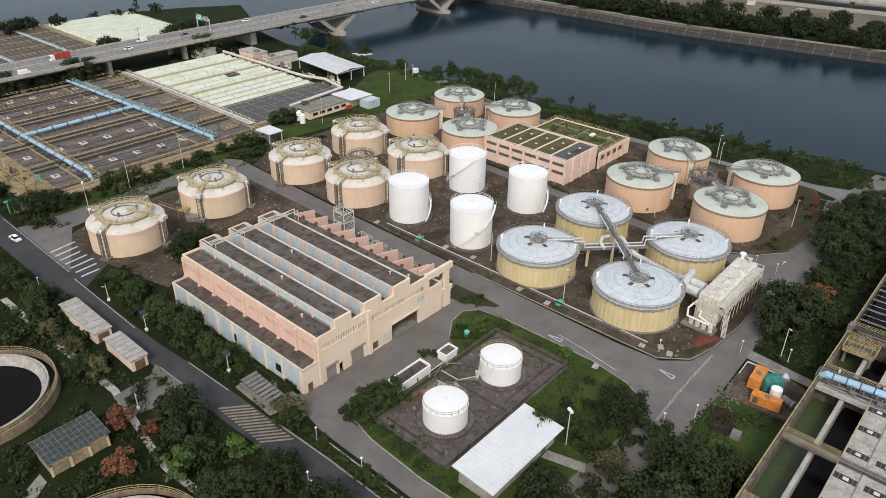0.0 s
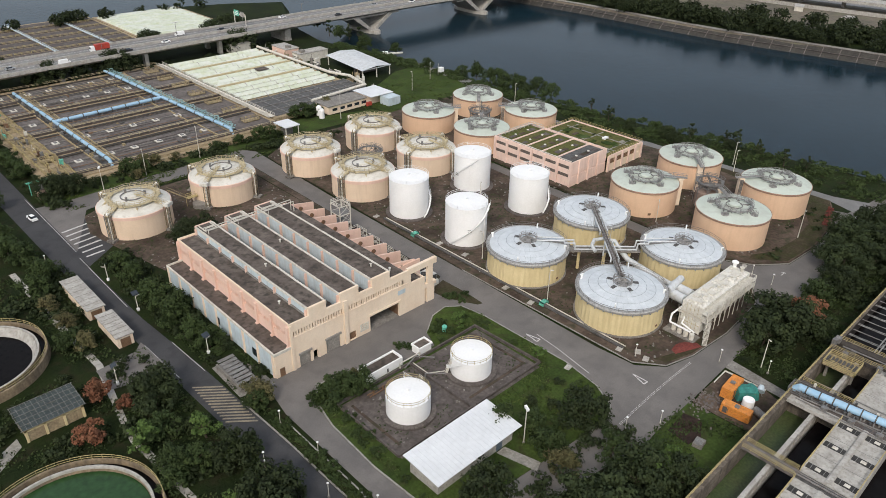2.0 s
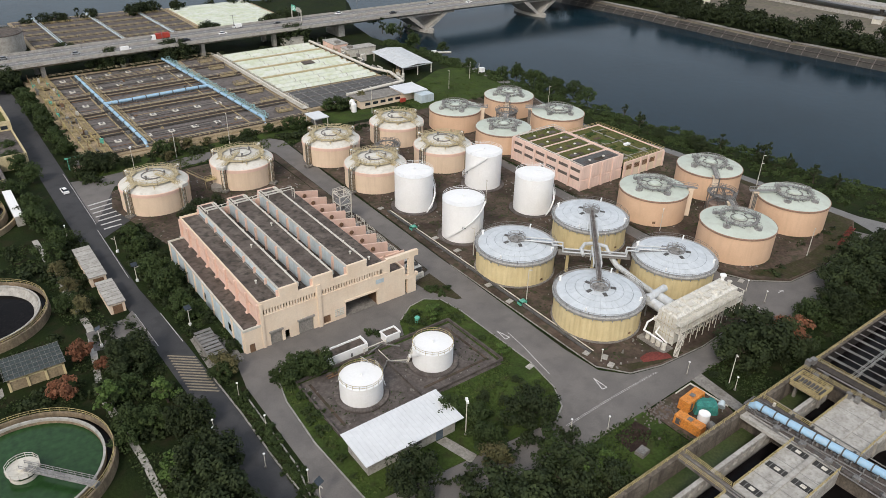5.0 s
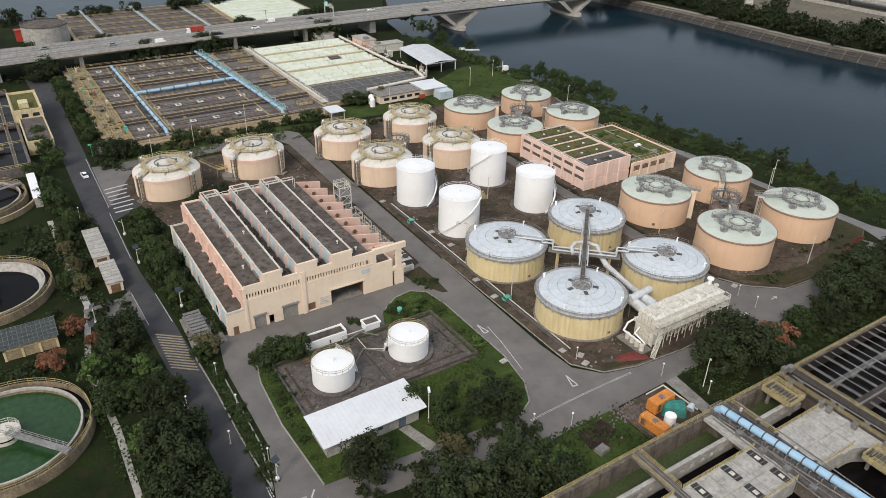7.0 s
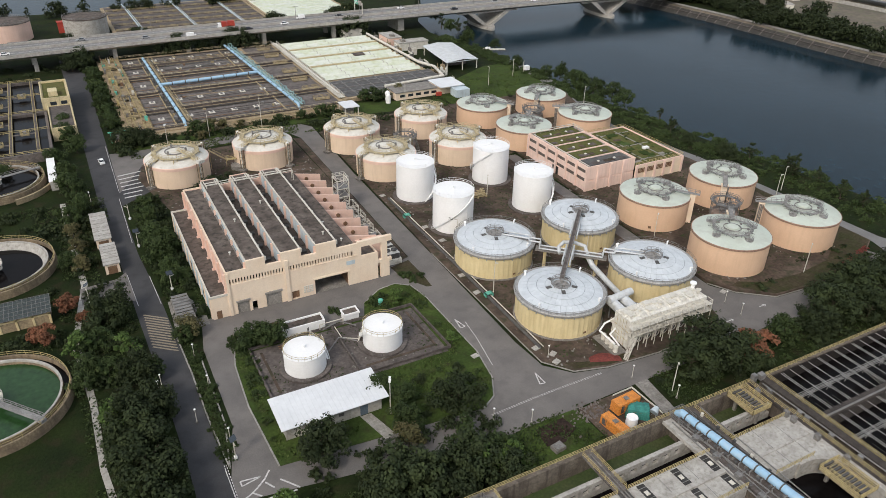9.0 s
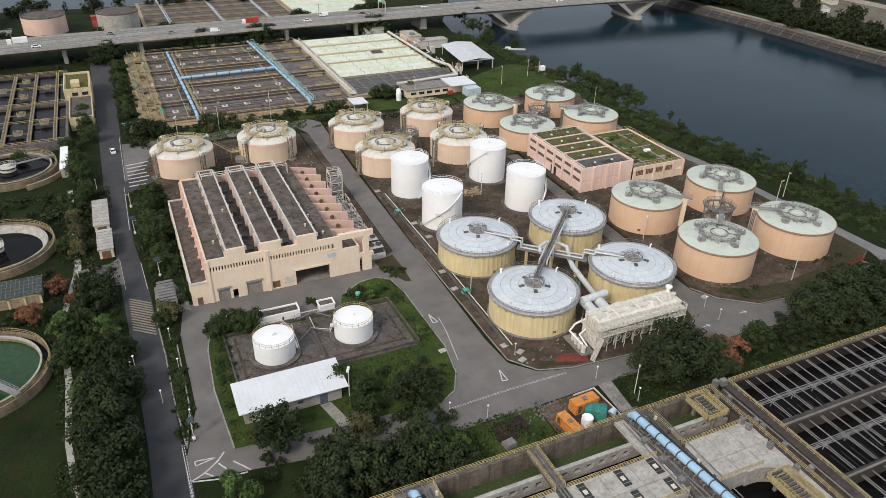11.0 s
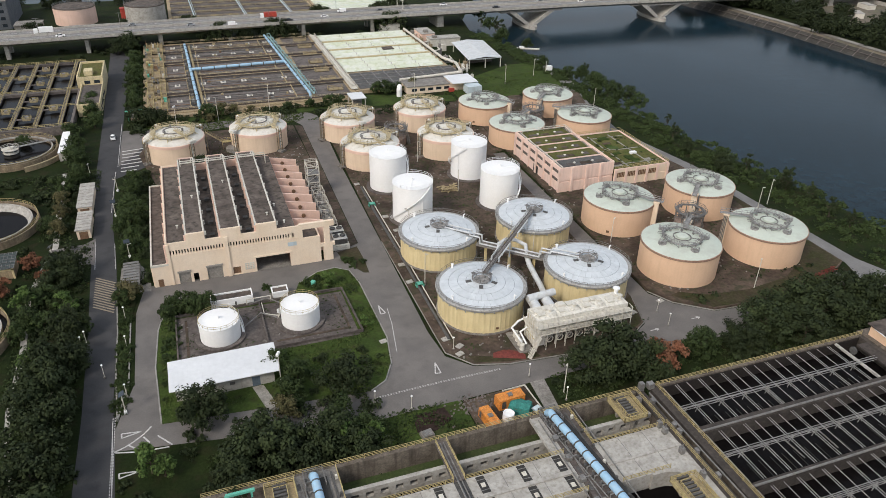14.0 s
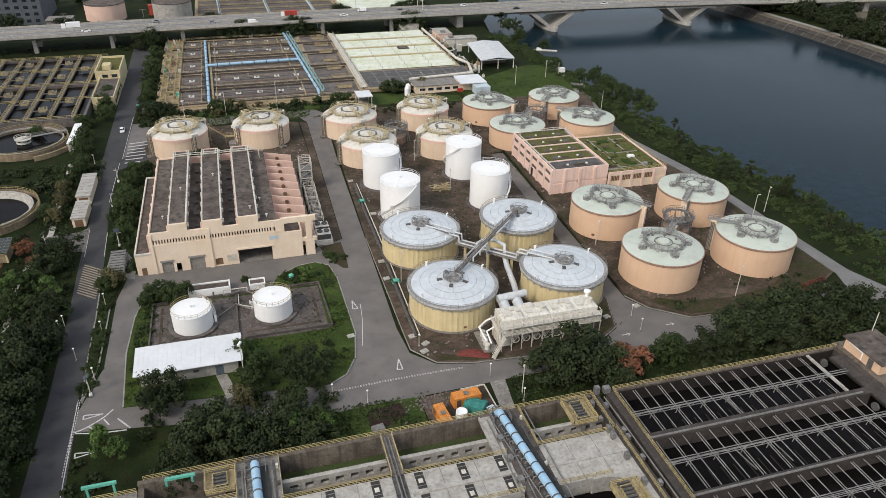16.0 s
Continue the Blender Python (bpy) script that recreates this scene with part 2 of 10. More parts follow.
ROAD_WHITE = mat("road_paint", (0.66, 0.65, 0.63), (0.52, 0.51, 0.495), 0.8, scale=1.0, fine=4.0, bump=0.05, dirt=(0.3, 0.29, 0.28), dirt_amount=0.6)
ROAD_YELLOW = mat("faded_hatch_paint", (0.32, 0.27, 0.19), (0.25, 0.215, 0.16), 0.85, scale=0.8)
KERB = mat("kerb_stone", (0.34, 0.325, 0.30), (0.26, 0.25, 0.23), 0.9, scale=0.5, fine=3.0)
PAVING = mat("path_concrete", (0.33, 0.315, 0.285), (0.27, 0.255, 0.23), 0.9, scale=0.3, fine=2.0, bump=0.1, dirt=(0.16, 0.15, 0.12), dirt_amount=0.5)
PATH_GREY = mat("riverside_path_grey", (0.21, 0.205, 0.2), (0.17, 0.166, 0.162), 0.9, scale=0.15, fine=2.0, bump=0.06, grain_range=(0.88, 1.08))
BANK = mat("stone_bank", (0.062, 0.057, 0.05), (0.042, 0.039, 0.035), 0.95, scale=0.2, fine=1.2, bump=0.4)
SAND = mat("bare_sand", (0.17, 0.14, 0.105), (0.11, 0.098, 0.076), 0.95, scale=0.03, fine=0.5, bump=0.2, dirt=(0.14, 0.14, 0.08), dirt_amount=0.6)
COVER = mat("algae_stained_white_cover", (0.68, 0.70, 0.63), (0.58, 0.62, 0.48), 0.75, scale=0.12, fine=1.6, bump=0.05, dirt=(0.46, 0.49, 0.30), dirt_amount=0.6, grain_range=(0.9, 1.06))
BROWN_TANK = mat("weathered_brown_tank", (0.34, 0.25, 0.2), (0.25, 0.19, 0.16), 0.9, scale=0.2, streak=0.6, dirt=(0.12, 0.09, 0.075))
GREY_BLDG = mat("dark_grey_cladding", (0.12, 0.13, 0.145), (0.10, 0.107, 0.118), 0.8, scale=0.2)
TRUNK = mat("bark", (0.085, 0.066, 0.048), (0.06, 0.047, 0.035), 0.95, scale=1.5, fine=6.0, bump=0.4)


def leaf(name, c1, c2):
    m = mat(name, c1, c2, 0.75, scale=0.45, fine=3.0, bump=0.0, random_tone=0.38, spec=0.15)
    return m


LEAF = leaf("leaf_dark_green", (0.022, 0.032, 0.014), (0.037, 0.05, 0.019))
LEAF_MID = leaf("leaf_mid_green", (0.032, 0.05, 0.017), (0.052, 0.075, 0.025))
LEAF_BRIGHT = leaf("leaf_bright_green", (0.06, 0.10, 0.026), (0.08, 0.125, 0.034))
LEAF_GRASS = leaf("lawn_blade", (0.042, 0.068, 0.017), (0.07, 0.094, 0.026))
LEAF_OLIVE = leaf("leaf_olive", (0.088, 0.088, 0.038), (0.12, 0.105, 0.05))
LEAF_RUST = leaf("leaf_rust", (0.205, 0.085, 0.048), (0.15, 0.074, 0.042))
THIN_LAWN = mat("thin_ragged_grass", (0.042, 0.046, 0.019), (0.07, 0.056, 0.036), 0.95, scale=0.25, fine=1.6, bump=0.6, dirt=(0.05, 0.038, 0.027), dirt_amount=0.7, spec=0.1)
MOSS = mat("roof_garden_turf", (0.085, 0.105, 0.028), (0.14, 0.125, 0.05), 0.95, scale=0.35, fine=2.5, bump=0.5, dirt=(0.075, 0.06, 0.03), dirt_amount=0.7, spec=0.1)


def liquid(name, colour, rough=0.06, wave=0.5, strength=0.12, spec=0.5):
    m = mat(name, colour, tuple(v * 0.82 for v in colour), rough, scale=0.02, fine=wave, bump=strength, spec=spec)
    return m


RIVER = liquid("river_water", (0.009, 0.024, 0.035), 0.14, 0.28, 0.22, 0.06)
DARK_WATER = liquid("dark_basin_water", (0.008, 0.007, 0.007), 0.12, 0.8, 0.04, 0.05)
GREEN_WATER = liquid("green_settling_water", (0.024, 0.064, 0.02), 0.2, 0.8, 0.02, 0.3)
GLASS = mat("dark_window_glass", (0.03, 0.04, 0.05), (0.02, 0.025, 0.03), 0.12, spec=0.6, bump=0)

# ---- mesh tools ----


class Shape:
    """Gathers vertices and faces of one mesh."""

    def __init__(self):
        self.v, self.f = [], []

    def add(self, verts, faces):
        n = len(self.v)
        self.v += [tuple(p) for p in verts]
        self.f += [tuple(i + n for i in face) for face in faces]
        return self

    def box(self, x0, y0, z0, x1, y1, z1, turn=0.0, lean=0.0):
        """An upright box; turn: degrees about its own middle; lean: top pulled in by so many metres."""
        cx, cy = (x0 + x1) / 2, (y0 + y1) / 2
        c, s = math.cos(radians(turn)), math.sin(radians(turn))
        pts = []
        for z, k in ((z0, 0.0), (z1, lean)):
            for x, y in ((x0 + k, y0 + k), (x1 - k, y0 + k), (x1 - k, y1 - k), (x0 + k, y1 - k)):
                dx, dy = x - cx, y - cy
                pts.append((cx + c * dx - s * dy, cy + s * dx + c * dy, z))
        return self.add(pts, [(3, 2, 1, 0), (4, 5, 6, 7), (0, 1, 5, 4), (1, 2, 6, 5), (2, 3, 7, 6), (3, 0, 4, 7)])

    def turned(self, cx, cy, profile, n=48, start=0.0, sweep=360.0, closed=False):
        """A profile of (radius, height) turned about an upright axis."""
        full = abs(sweep - 360) < 1e-6
        m = n if full else n + 1
        pts = []
        for i in range(m):
            a = radians(start + sweep * i / n)
            pts += [(cx + r * math.cos(a), cy + r * math.sin(a), z) for r, z in profile]
        k = len(profile)
        faces = []
        for i in range(n):
            j = (i + 1) % m
            for q in range(k if closed else k - 1):
                w = (q + 1) % k
                faces.append((i * k + q, j * k + q, j * k + w, i * k + w))
        return self.add(pts, faces)

    def cyl(self, cx, cy, z0, z1, r0, r1=None, n=24):
        r1 = r0 if r1 is None else r1
        pts = [(cx + r * math.cos(2 * math.pi * i / n), cy + r * math.sin(2 * math.pi * i / n), z) for z, r in ((z0, r0), (z1, r1)) for i in range(n)]
        faces = [tuple(range(n - 1, -1, -1)), tuple(range(n, 2 * n))]
        faces += [(i, (i + 1) % n, n + (i + 1) % n, n + i) for i in range(n)]
        return self.add(pts, faces)

    def tube(self, p, q, r, n=8, r2=None):
        """A round bar between two points."""
        p, q = Vector(p), Vector(q)
        d = (q - p).normalized()
        a = d.cross(Vector((0, 0, 1)) if abs(d.z) < 0.95 else Vector((1, 0, 0))).normalized()
        b = d.cross(a)
        r2 = r if r2 is None else r2
        pts = [e + (a * math.cos(2 * math.pi * i / n) + b * math.sin(2 * math.pi * i / n)) * rr for e, rr in ((p, r), (q, r2)) for i in range(n)]
        faces = [tuple(range(n)), tuple(range(2 * n - 1, n - 1, -1))]
        faces += [(i, n + i, n + (i + 1) % n, (i + 1) % n) for i in range(n)]
        return self.add(pts, faces)

    def run(self, points, r, n=8):
        """A pipe with ball-like elbows through points."""
        for p, q in zip(points, points[1:]):
            self.tube(p, q, r, n)
        for p in points[1:-1]:
            self.ball(p, r * 1.06)
        return self

    def ball(self, p, r, n=8, m=5, squash=1.0):
        pts = [(p[0], p[1], p[2] - r * squash)]
        for j in range(1, m):
            a = math.pi * j / m
            pts += [(p[0] + r * math.sin(a) * math.cos(2 * math.pi * i / n), p[1] + r * math.sin(a) * math.sin(2 * math.pi * i / n), p[2] - r * squash * math.cos(a)) for i in range(n)]
        pts.append((p[0], p[1], p[2] + r * squash))
        faces = [(0, 1 + (i + 1) % n, 1 + i) for i in range(n)]
        for j in range(m - 2):
            o = 1 + j * n
            faces += [(o + i, o + (i + 1) % n, o + n + (i + 1) % n, o + n + i) for i in range(n)]
        o, t = 1 + (m - 2) * n, len(pts) - 1
        faces += [(o + i, o + (i + 1) % n, t) for i in range(n)]
        return self.add(pts, faces)

    def beam(self, p, q, w, h):
        """A square bar between two points: w across, h high."""
        p, q = Vector(p), Vector(q)
        d = (q - p).normalized()
        side = d.cross(Vector((0, 0, 1)))
        side = (side.normalized() if side.length > 1e-4 else Vector((1, 0, 0))) * w / 2
        up = side.cross(d).normalized() * h / 2
        pts = [e + s * side + u * up for e in (p, q) for s, u in ((-1, -1), (1, -1), (1, 1), (-1, 1))]
        return self.add(pts, [(3, 2, 1, 0), (4, 5, 6, 7), (0, 1, 5, 4), (1, 2, 6, 5), (2, 3, 7, 6), (3, 0, 4, 7)])

    def prism(self, outline, z0, z1):
        """An upright solid over an outline of (x, y), counter-clockwise."""
        n = len(outline)
        pts = [(x, y, z0) for x, y in outline] + [(x, y, z1) for x, y in outline]
        return self.add(pts, [tuple(range(n - 1, -1, -1)), tuple(range(n, 2 * n))] + [(i, (i + 1) % n, n + (i + 1) % n, n + i) for i in range(n)])

    def rail(self, points, height=1.1, step=2.0, r=0.035, bars=2, closed=False):
        """A handrail with posts along points."""
        pts = [Vector(p) for p in points]
        if closed:
            pts.append(pts[0])
        for p, q in zip(pts, pts[1:]):
            n = max(1, round((q - p).length / step))
            for i in range(n + 1):
                b = p.lerp(q, i / n)
                self.beam(b, b + Vector((0, 0, height)), r * 2, r * 2)
            for k in range(bars):
                h = Vector((0, 0, height * (k + 1) / bars))
                self.beam(p + h, q + h, r * 2, r * 2)
        return self

    def stair(self, p, q, width=0.9, rise=0.22):
        """A flight from p up to q with stringers and treads."""
        p, q = Vector(p), Vector(q)
        d = Vector((q.x - p.x, q.y - p.y, 0)).normalized()
        side = Vector((-d.y, d.x, 0)) * width / 2
        for s in (-1, 1):
            self.beam(p + side * s, q + side * s, 0.08, 0.25)
            self.beam(p + side * s + Vector((0, 0, 1)), q + side * s + Vector((0, 0, 1)), 0.06, 0.06)
        n = max(2, int(abs(q.z - p.z) / rise))
        for i in range(n):
            c = p.lerp(q, (i + 0.5) / n)
            self.beam(c - side, c + side, 0.26, 0.05)
        return self

    def mesh(self, name, material, smooth=False):
        me = bpy.data.meshes.new(name)
        me.from_pydata(self.v, [], self.f)
        me.materials.append(material)
        if smooth:
            me.polygons.foreach_set("use_smooth", [True] * len(me.polygons))
            me.set_sharp_from_angle(angle=radians(35))
        me.update()
        return me


def part(name, shape, material, parent=None, label="", smooth=False):
    """Links a shape as one mesh under a thing or under a part."""
    ob = new(name, shape.mesh(name, material, smooth))
    if parent is not None:
        ob.parent = parent
    if label:
        ob["label"] = label
    return ob


def thing(name, label, category, group="", at=(0, 0, 0), turn=0.0, kind=""):
    ob = new(name)
    ob.empty_display_size = 0.5
    ob.matrix_basis = pose(*at, 0, 0, turn)
    return tagged(ob, label, category, group, kind)


def solid(name, shape, material, label, category, group="", kind="", smooth=False):
    return tagged(part(name, shape, material, None, "", smooth), label, category, group, kind)

# ---- ground, water, roads ----
NEAR_BANK = [(330, -400), (312, -60), (300, 0), (289, 57), (284, 95), (278, 130), (274, 165), (270, 191), (267, 230), (266, 275), (262, 312), (258, 340), (268, 385), (292, 430), (304, 452), (271, 471), (228, 486), (156, 484), (87, 482), (0, 488), (-300, 505), (-2500, 700)]
near = NEAR_BANK + [(-2500, -2500), (330, -2500)]
FAR_BANK = [(900, -2500), (640, -300), (535, -40), (500, 30), (484, 85), (473, 150), (467, 190), (465, 225), (465, 262), (464, 300), (460, 345), (455, 420), (470, 600), (560, 1000)]
WATER_Z = -4.0


def shore(outline, z0, z1, slope):
    """Flat land with banks that slope down to the water."""
    s = Shape()
    n = len(outline)
    area = sum(a[0] * b[1] - b[0] * a[1] for a, b in zip(outline, outline[1:] + outline[:1]))
    pts = outline if area > 0 else outline[::-1]
    low = []
    for i in range(n):
        a, b, c = Vector(pts[i - 1]), Vector(pts[i]), Vector(pts[(i + 1) % n])
        out = ((b - a).normalized() + (c - b).normalized()).normalized()
        low.append((b.x + out.y * slope, b.y - out.x * slope, z0))
    s.add([(x, y, z1) for x, y in pts] + low, [tuple(range(n))] + [(n + i, n + (i + 1) % n, (i + 1) % n, i) for i in range(n)])
    return s


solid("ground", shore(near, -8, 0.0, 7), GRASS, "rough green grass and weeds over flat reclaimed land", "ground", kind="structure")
solid("ground_far_bank", shore(FAR_BANK + [(3500, 1000), (3500, -2500)], -8, 1.0, 7), SAND, "bare sandy ground beyond the river bank", "ground", kind="structure")
solid("water", Shape().add([(-3000, -2600, WATER_Z), (3500, -2600, WATER_Z), (3500, 4000, WATER_Z), (-3000, 4000, WATER_Z)], [(0, 1, 2, 3)]), RIVER, "dark blue-grey rippled river water", "river", kind="structure")

ROAD_Z = 0.03


def road(name, outline, label, material=None, z=ROAD_Z, category="road"):
    area = sum(a[0] * b[1] - b[0] * a[1] for a, b in zip(outline, outline[1:] + outline[:1]))
    return solid(name, Shape().prism(outline if area > 0 else outline[::-1], -0.3, z), material or ASPHALT, label, category, kind="structure")


def arc(cx, cy, r, a0, a1, n=8):
    return [(cx + r * math.cos(radians(a0 + (a1 - a0) * i / n)), cy + r * math.sin(radians(a0 + (a1 - a0) * i / n))) for i in range(n + 1)]


road("road_west", [(52.1, 362.4), (53.1, 227.9), (53.2, 170.9), (54.5, 138.2), (55.2, 105.0), (56.1, 77.7), (56.6, 46.8), (56.2, 18.4), (55.4, -79.4), (64.0, -79.2), (63.8, 17.3), (63.1, 45.7), (62.7, 75.6), (61.6, 109.3), (59.8, 136.0), (59.6, 167.5), (60.5, 198.5), (61.0, 224.4), (61.9, 328.0), (61.9, 361.8)], "worn grey asphalt service road with white edge lines")
road("road_north", [(60.4, 180.7), (72.4, 205.9), (99.1, 209.8), (127.8, 210.1), (130.4, 203.4), (128.4, 100.0), (135.1, 99.9), (136.5, 163.8), (138.6, 213.3), (135.2, 218.9), (101.3, 218.2), (70.3, 216.7), (60.9, 217.5)], "grey asphalt road between the digesters and the plant", ASPHALT_YARD, 0.034)
road("road_yard", [(69.0, 94.9), (66.9, 82.8), (66.8, 54.9), (63.1, 40.7), (63.1, 35.0), (116.8, 26.7), (157.3, 27.8), (254.1, 28.5), (288.9, 18.1), (289.9, 33.9), (254.8, 38.8), (252.2, 45.9), (245.6, 43.9), (239.6, 37.9), (222.5, 36.5), (207.4, 37.6), (199.2, 44.0), (195.5, 50.2), (198.7, 151.9), (194.1, 152.0), (190.4, 50.2), (186.9, 38.6), (180.6, 34.7), (162.4, 33.6), (147.9, 34.7), (139.7, 36.9), (134.8, 42.3), (134.0, 52.5), (135.1, 99.9), (128.4, 100.0), (128.1, 81.3), (128.6, 64.8), (127.2, 64.8), (126.1, 77.2), (123.7, 85.5), (121.3, 90.3), (120.9, 96.9), (115.8, 94.2)], "grey asphalt yard and junction with faded markings", ASPHALT_YARD, 0.038)
ISLAND = [(72.1, 40.0), (71.2, 59.0), (72.0, 73.5), (73.8, 81.8), (77.1, 85.9), (84.1, 85.4), (87.9, 79.0), (105.8, 78.9), (107.9, 84.0), (113.8, 88.2), (118.8, 89.0), (122.3, 86.3), (123.5, 79.2), (123.9, 53.6), (122.2, 43.9), (119.3, 38.4), (115.4, 36.1)]
road("grass_island", ISLAND, "grass island with weeds inside the yard loop", LAWN, 0.16, "lawn")
road("side_road", [(43.5, 115.0), (54.6, 112.0), (56.0, 111.0), (55.4, 127.0), (52.8, 124.4), (43.5, 123.4)], "short grey side road to the clarifiers", ASPHALT_YARD, 0.066, "road")
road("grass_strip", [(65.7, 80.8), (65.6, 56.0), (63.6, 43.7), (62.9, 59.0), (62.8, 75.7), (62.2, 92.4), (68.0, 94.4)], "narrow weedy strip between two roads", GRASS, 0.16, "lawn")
road("soil_yard", [(138.7, 205.3), (135.3, 99.0), (135.2, 52.5), (135.3, 43.4), (140.0, 37.3), (148.0, 35.0), (162.4, 33.9), (180.5, 35.0), (186.6, 38.9), (190.1, 50.2), (193.9, 152.0), (200.6, 153.9), (202.8, 212.6), (152.4, 214.0)], "bare brown soil and gravel round the tanks", SOIL, 0.35, "soil")
road("soil_fringe", [(139.6, 40.5), (140.8, 37.7), (148.2, 35.4), (156.0, 34.8), (155.4, 36.9), (150.0, 37.6), (145.4, 38.2)], "ragged grass along the kerb", THIN_LAWN, 0.38, "lawn")
road("soil_fringe_east", [(178.5, 35.2), (186.2, 39.1), (189.6, 50.0), (186.8, 49.0), (184.6, 43.5), (183.0, 40.0)], "ragged grass along the kerb", THIN_LAWN, 0.38, "lawn")
road("soil_yard_east", [(199.9, 151.8), (195.8, 51.1), (199.3, 44.4), (207.5, 37.9), (222.7, 36.8), (238.0, 38.2), (250.0, 41.5), (258.6, 46.0), (258.4, 60.0), (257.0, 97.0), (255.4, 119.2), (248.0, 161.5), (262.4, 209.9), (257.5, 211.2), (201.8, 212.7)], "bare brown soil with thin grass round digesters", SOIL, 0.8, "soil")
road("digester_lawn", [(199.9, 46.5), (207.5, 38.3), (222.7, 37.2), (238.0, 38.6), (250.0, 41.9), (258.2, 46.2), (258.0, 60.0), (256.4, 97.0), (253.2, 76.0), (251.0, 58.0), (246.0, 49.5), (236.0, 44.0), (222.0, 42.4), (210.0, 43.6), (203.0, 47.2)], "thin ragged grass on the soil's outer edge", THIN_LAWN, 0.83, "lawn")
road("yard_infill", [(120.0, 96.6), (120.8, 89.6), (123.0, 85.0), (125.4, 77.0), (126.4, 64.0), (129.4, 64.0), (129.2, 81.3), (129.4, 101.0), (121.2, 98.4)], "grey asphalt where yard and road join", ASPHALT_YARD, 0.046)
road("yard_verge", [(121.3, 97.2), (121.9, 92.4), (123.6, 88.4), (126.0, 84.0), (127.4, 83.6), (127.8, 90.0), (127.6, 98.8)], "thin weedy verge between yard and road", THIN_LAWN, 0.055, "lawn")
road("hall_verge", [(121.2, 97.6), (128.2, 100.4), (130.2, 203.0), (127.4, 204.4), (127.0, 153.0), (121.4, 152.6)], "weedy gravel verge beside the hall", SOIL, 0.052, "soil")
road("hatch_apron", [(59.8, 170.0), (69.6, 177.6), (67.4, 189.4), (70.4, 202.0), (72.6, 207.0), (60.2, 207.0)], "grey asphalt bay under the painted hatching", ASPHALT, 0.028)
road("soil_yard_west", [(69.2, 178.3), (67.2, 189.4), (70.2, 201.6), (80.6, 207.0), (113.5, 207.2), (126.8, 204.7), (126.9, 153.1), (74.2, 154.0)], "bare brown soil under two digesters", SOIL, 0.058, "soil")
road("river_path", [(257.0, 38.0), (268.5, 36.0), (264.6, 47.0), (263.7, 64.7), (262.2, 97.6), (261.4, 119.0), (253.8, 158.3), (259.6, 193.7), (269.4, 228.4), (270.0, 273.3), (264.6, 273.7), (263.7, 230.9), (253.6, 200.3), (247.4, 161.7), (256.4, 119.3), (258.0, 97.0), (259.4, 60.0), (259.8, 46.0)], "grey riverside path", PATH_GREY, 0.062, "path")
road("pit_floor", [(76.4, 56.9), (76.5, 77.0), (117.8, 76.6), (118.0, 56.7)], "stained concrete floor of the tank bund", DECK_BROWN, 0.2, "floor")
road("north_apron", [(64.0, 216.3), (64.0, 236.8), (168.2, 233.6), (203.3, 222.6), (203.0, 214.8), (142.3, 219.8)], "weedy grass strip in front of the aeration tanks", LAWN, 0.07, "lawn")

road("riverside_lawn", [(205, 214.5), (262.5, 212.5), (265, 232), (265, 262), (250, 262), (222, 246), (206, 236)], "bright green riverside lawn", LAWN, 0.045, "lawn")

road("corner_lawn", [(112, 12.4), (113, 26.6), (120, 27.2), (133, 27.2), (133, 12.4)], "rough lawn between the road and the basins", LAWN, 0.045, "lawn")

# kerbs along the lawns
for outline in ([(72.1, 40.0), (71.2, 59.0), (72.0, 73.5), (73.8, 81.8), (77.1, 85.9), (84.1, 85.4)], [(107.9, 84.0), (113.8, 88.2), (118.8, 89.0), (122.3, 86.3), (123.5, 79.2), (123.9, 53.6), (122.2, 43.9), (119.3, 38.4), (115.4, 36.1)], [(135.3, 99.0), (135.2, 52.5), (135.3, 43.4), (140.0, 37.3), (148.0, 35.0), (162.4, 33.9), (180.5, 35.0), (186.6, 38.9), (190.1, 50.2)], [(62.2, 92.4), (62.8, 75.7), (62.9, 59.0), (63.6, 43.7)], [(65.7, 80.8), (65.6, 56.0), (63.6, 43.7)], [(195.8, 51.1), (199.3, 44.4), (207.5, 37.9), (222.7, 36.8), (238.0, 38.2)]):
    k = Shape()
    for a, b in zip(outline, outline[1:]):
        k.beam((*a, 0.1), (*b, 0.1), 0.3, 0.3)
    solid("kerb", k, KERB, "grey concrete kerb along the road edge", "kerb", "kerbs", "structure")

# ---- markings ----
MARK_Z = ROAD_Z + 0.016


def marking(name, strokes, label, material=None, z=MARK_Z, width=0.15):
    s = Shape()
    for a, b in strokes:
        s.beam((*a, z - 0.01), (*b, z - 0.01), width, 0.03)
    return solid(name, s, material or ROAD_WHITE, label, "road marking", "road markings", "structure")


def give_way(x, y, turn, size=1.0):
    c, s = math.cos(radians(turn)), math.sin(radians(turn))
    pts = [(-0.65, -1.9), (0.65, -1.9), (0, 1.9)]
    w = [(x + size * (px * c - py * s), y + size * (px * s + py * c)) for px, py in pts]
    marking("give_way_triangle", list(zip(w, w[1:] + w[:1])), "white painted give way triangle on asphalt", width=0.28)


give_way(131.5, 39.0, -8)
give_way(50.1, 120.7, -74)
give_way(125.6, 65.4, 3)
give_way(66.4, 39.1, -88)
give_way(66.2, 28.2, -88)
marking("edge_line", [((115.9 + 29.6 * k / 48, 33.4 + 0.4 * k / 48 + 0.3 * math.sin(math.pi * k / 48) + o), (115.9 + 29.6 * (k + 0.55) / 48, 33.4 + 0.4 * (k + 0.55) / 48 + 0.3 * math.sin(math.pi * (k + 0.55) / 48) + o)) for k in range(48) for o in (0.0, 0.32)], "double dashed white line across the junction", z=MARK_Z + 0.008, width=0.13)
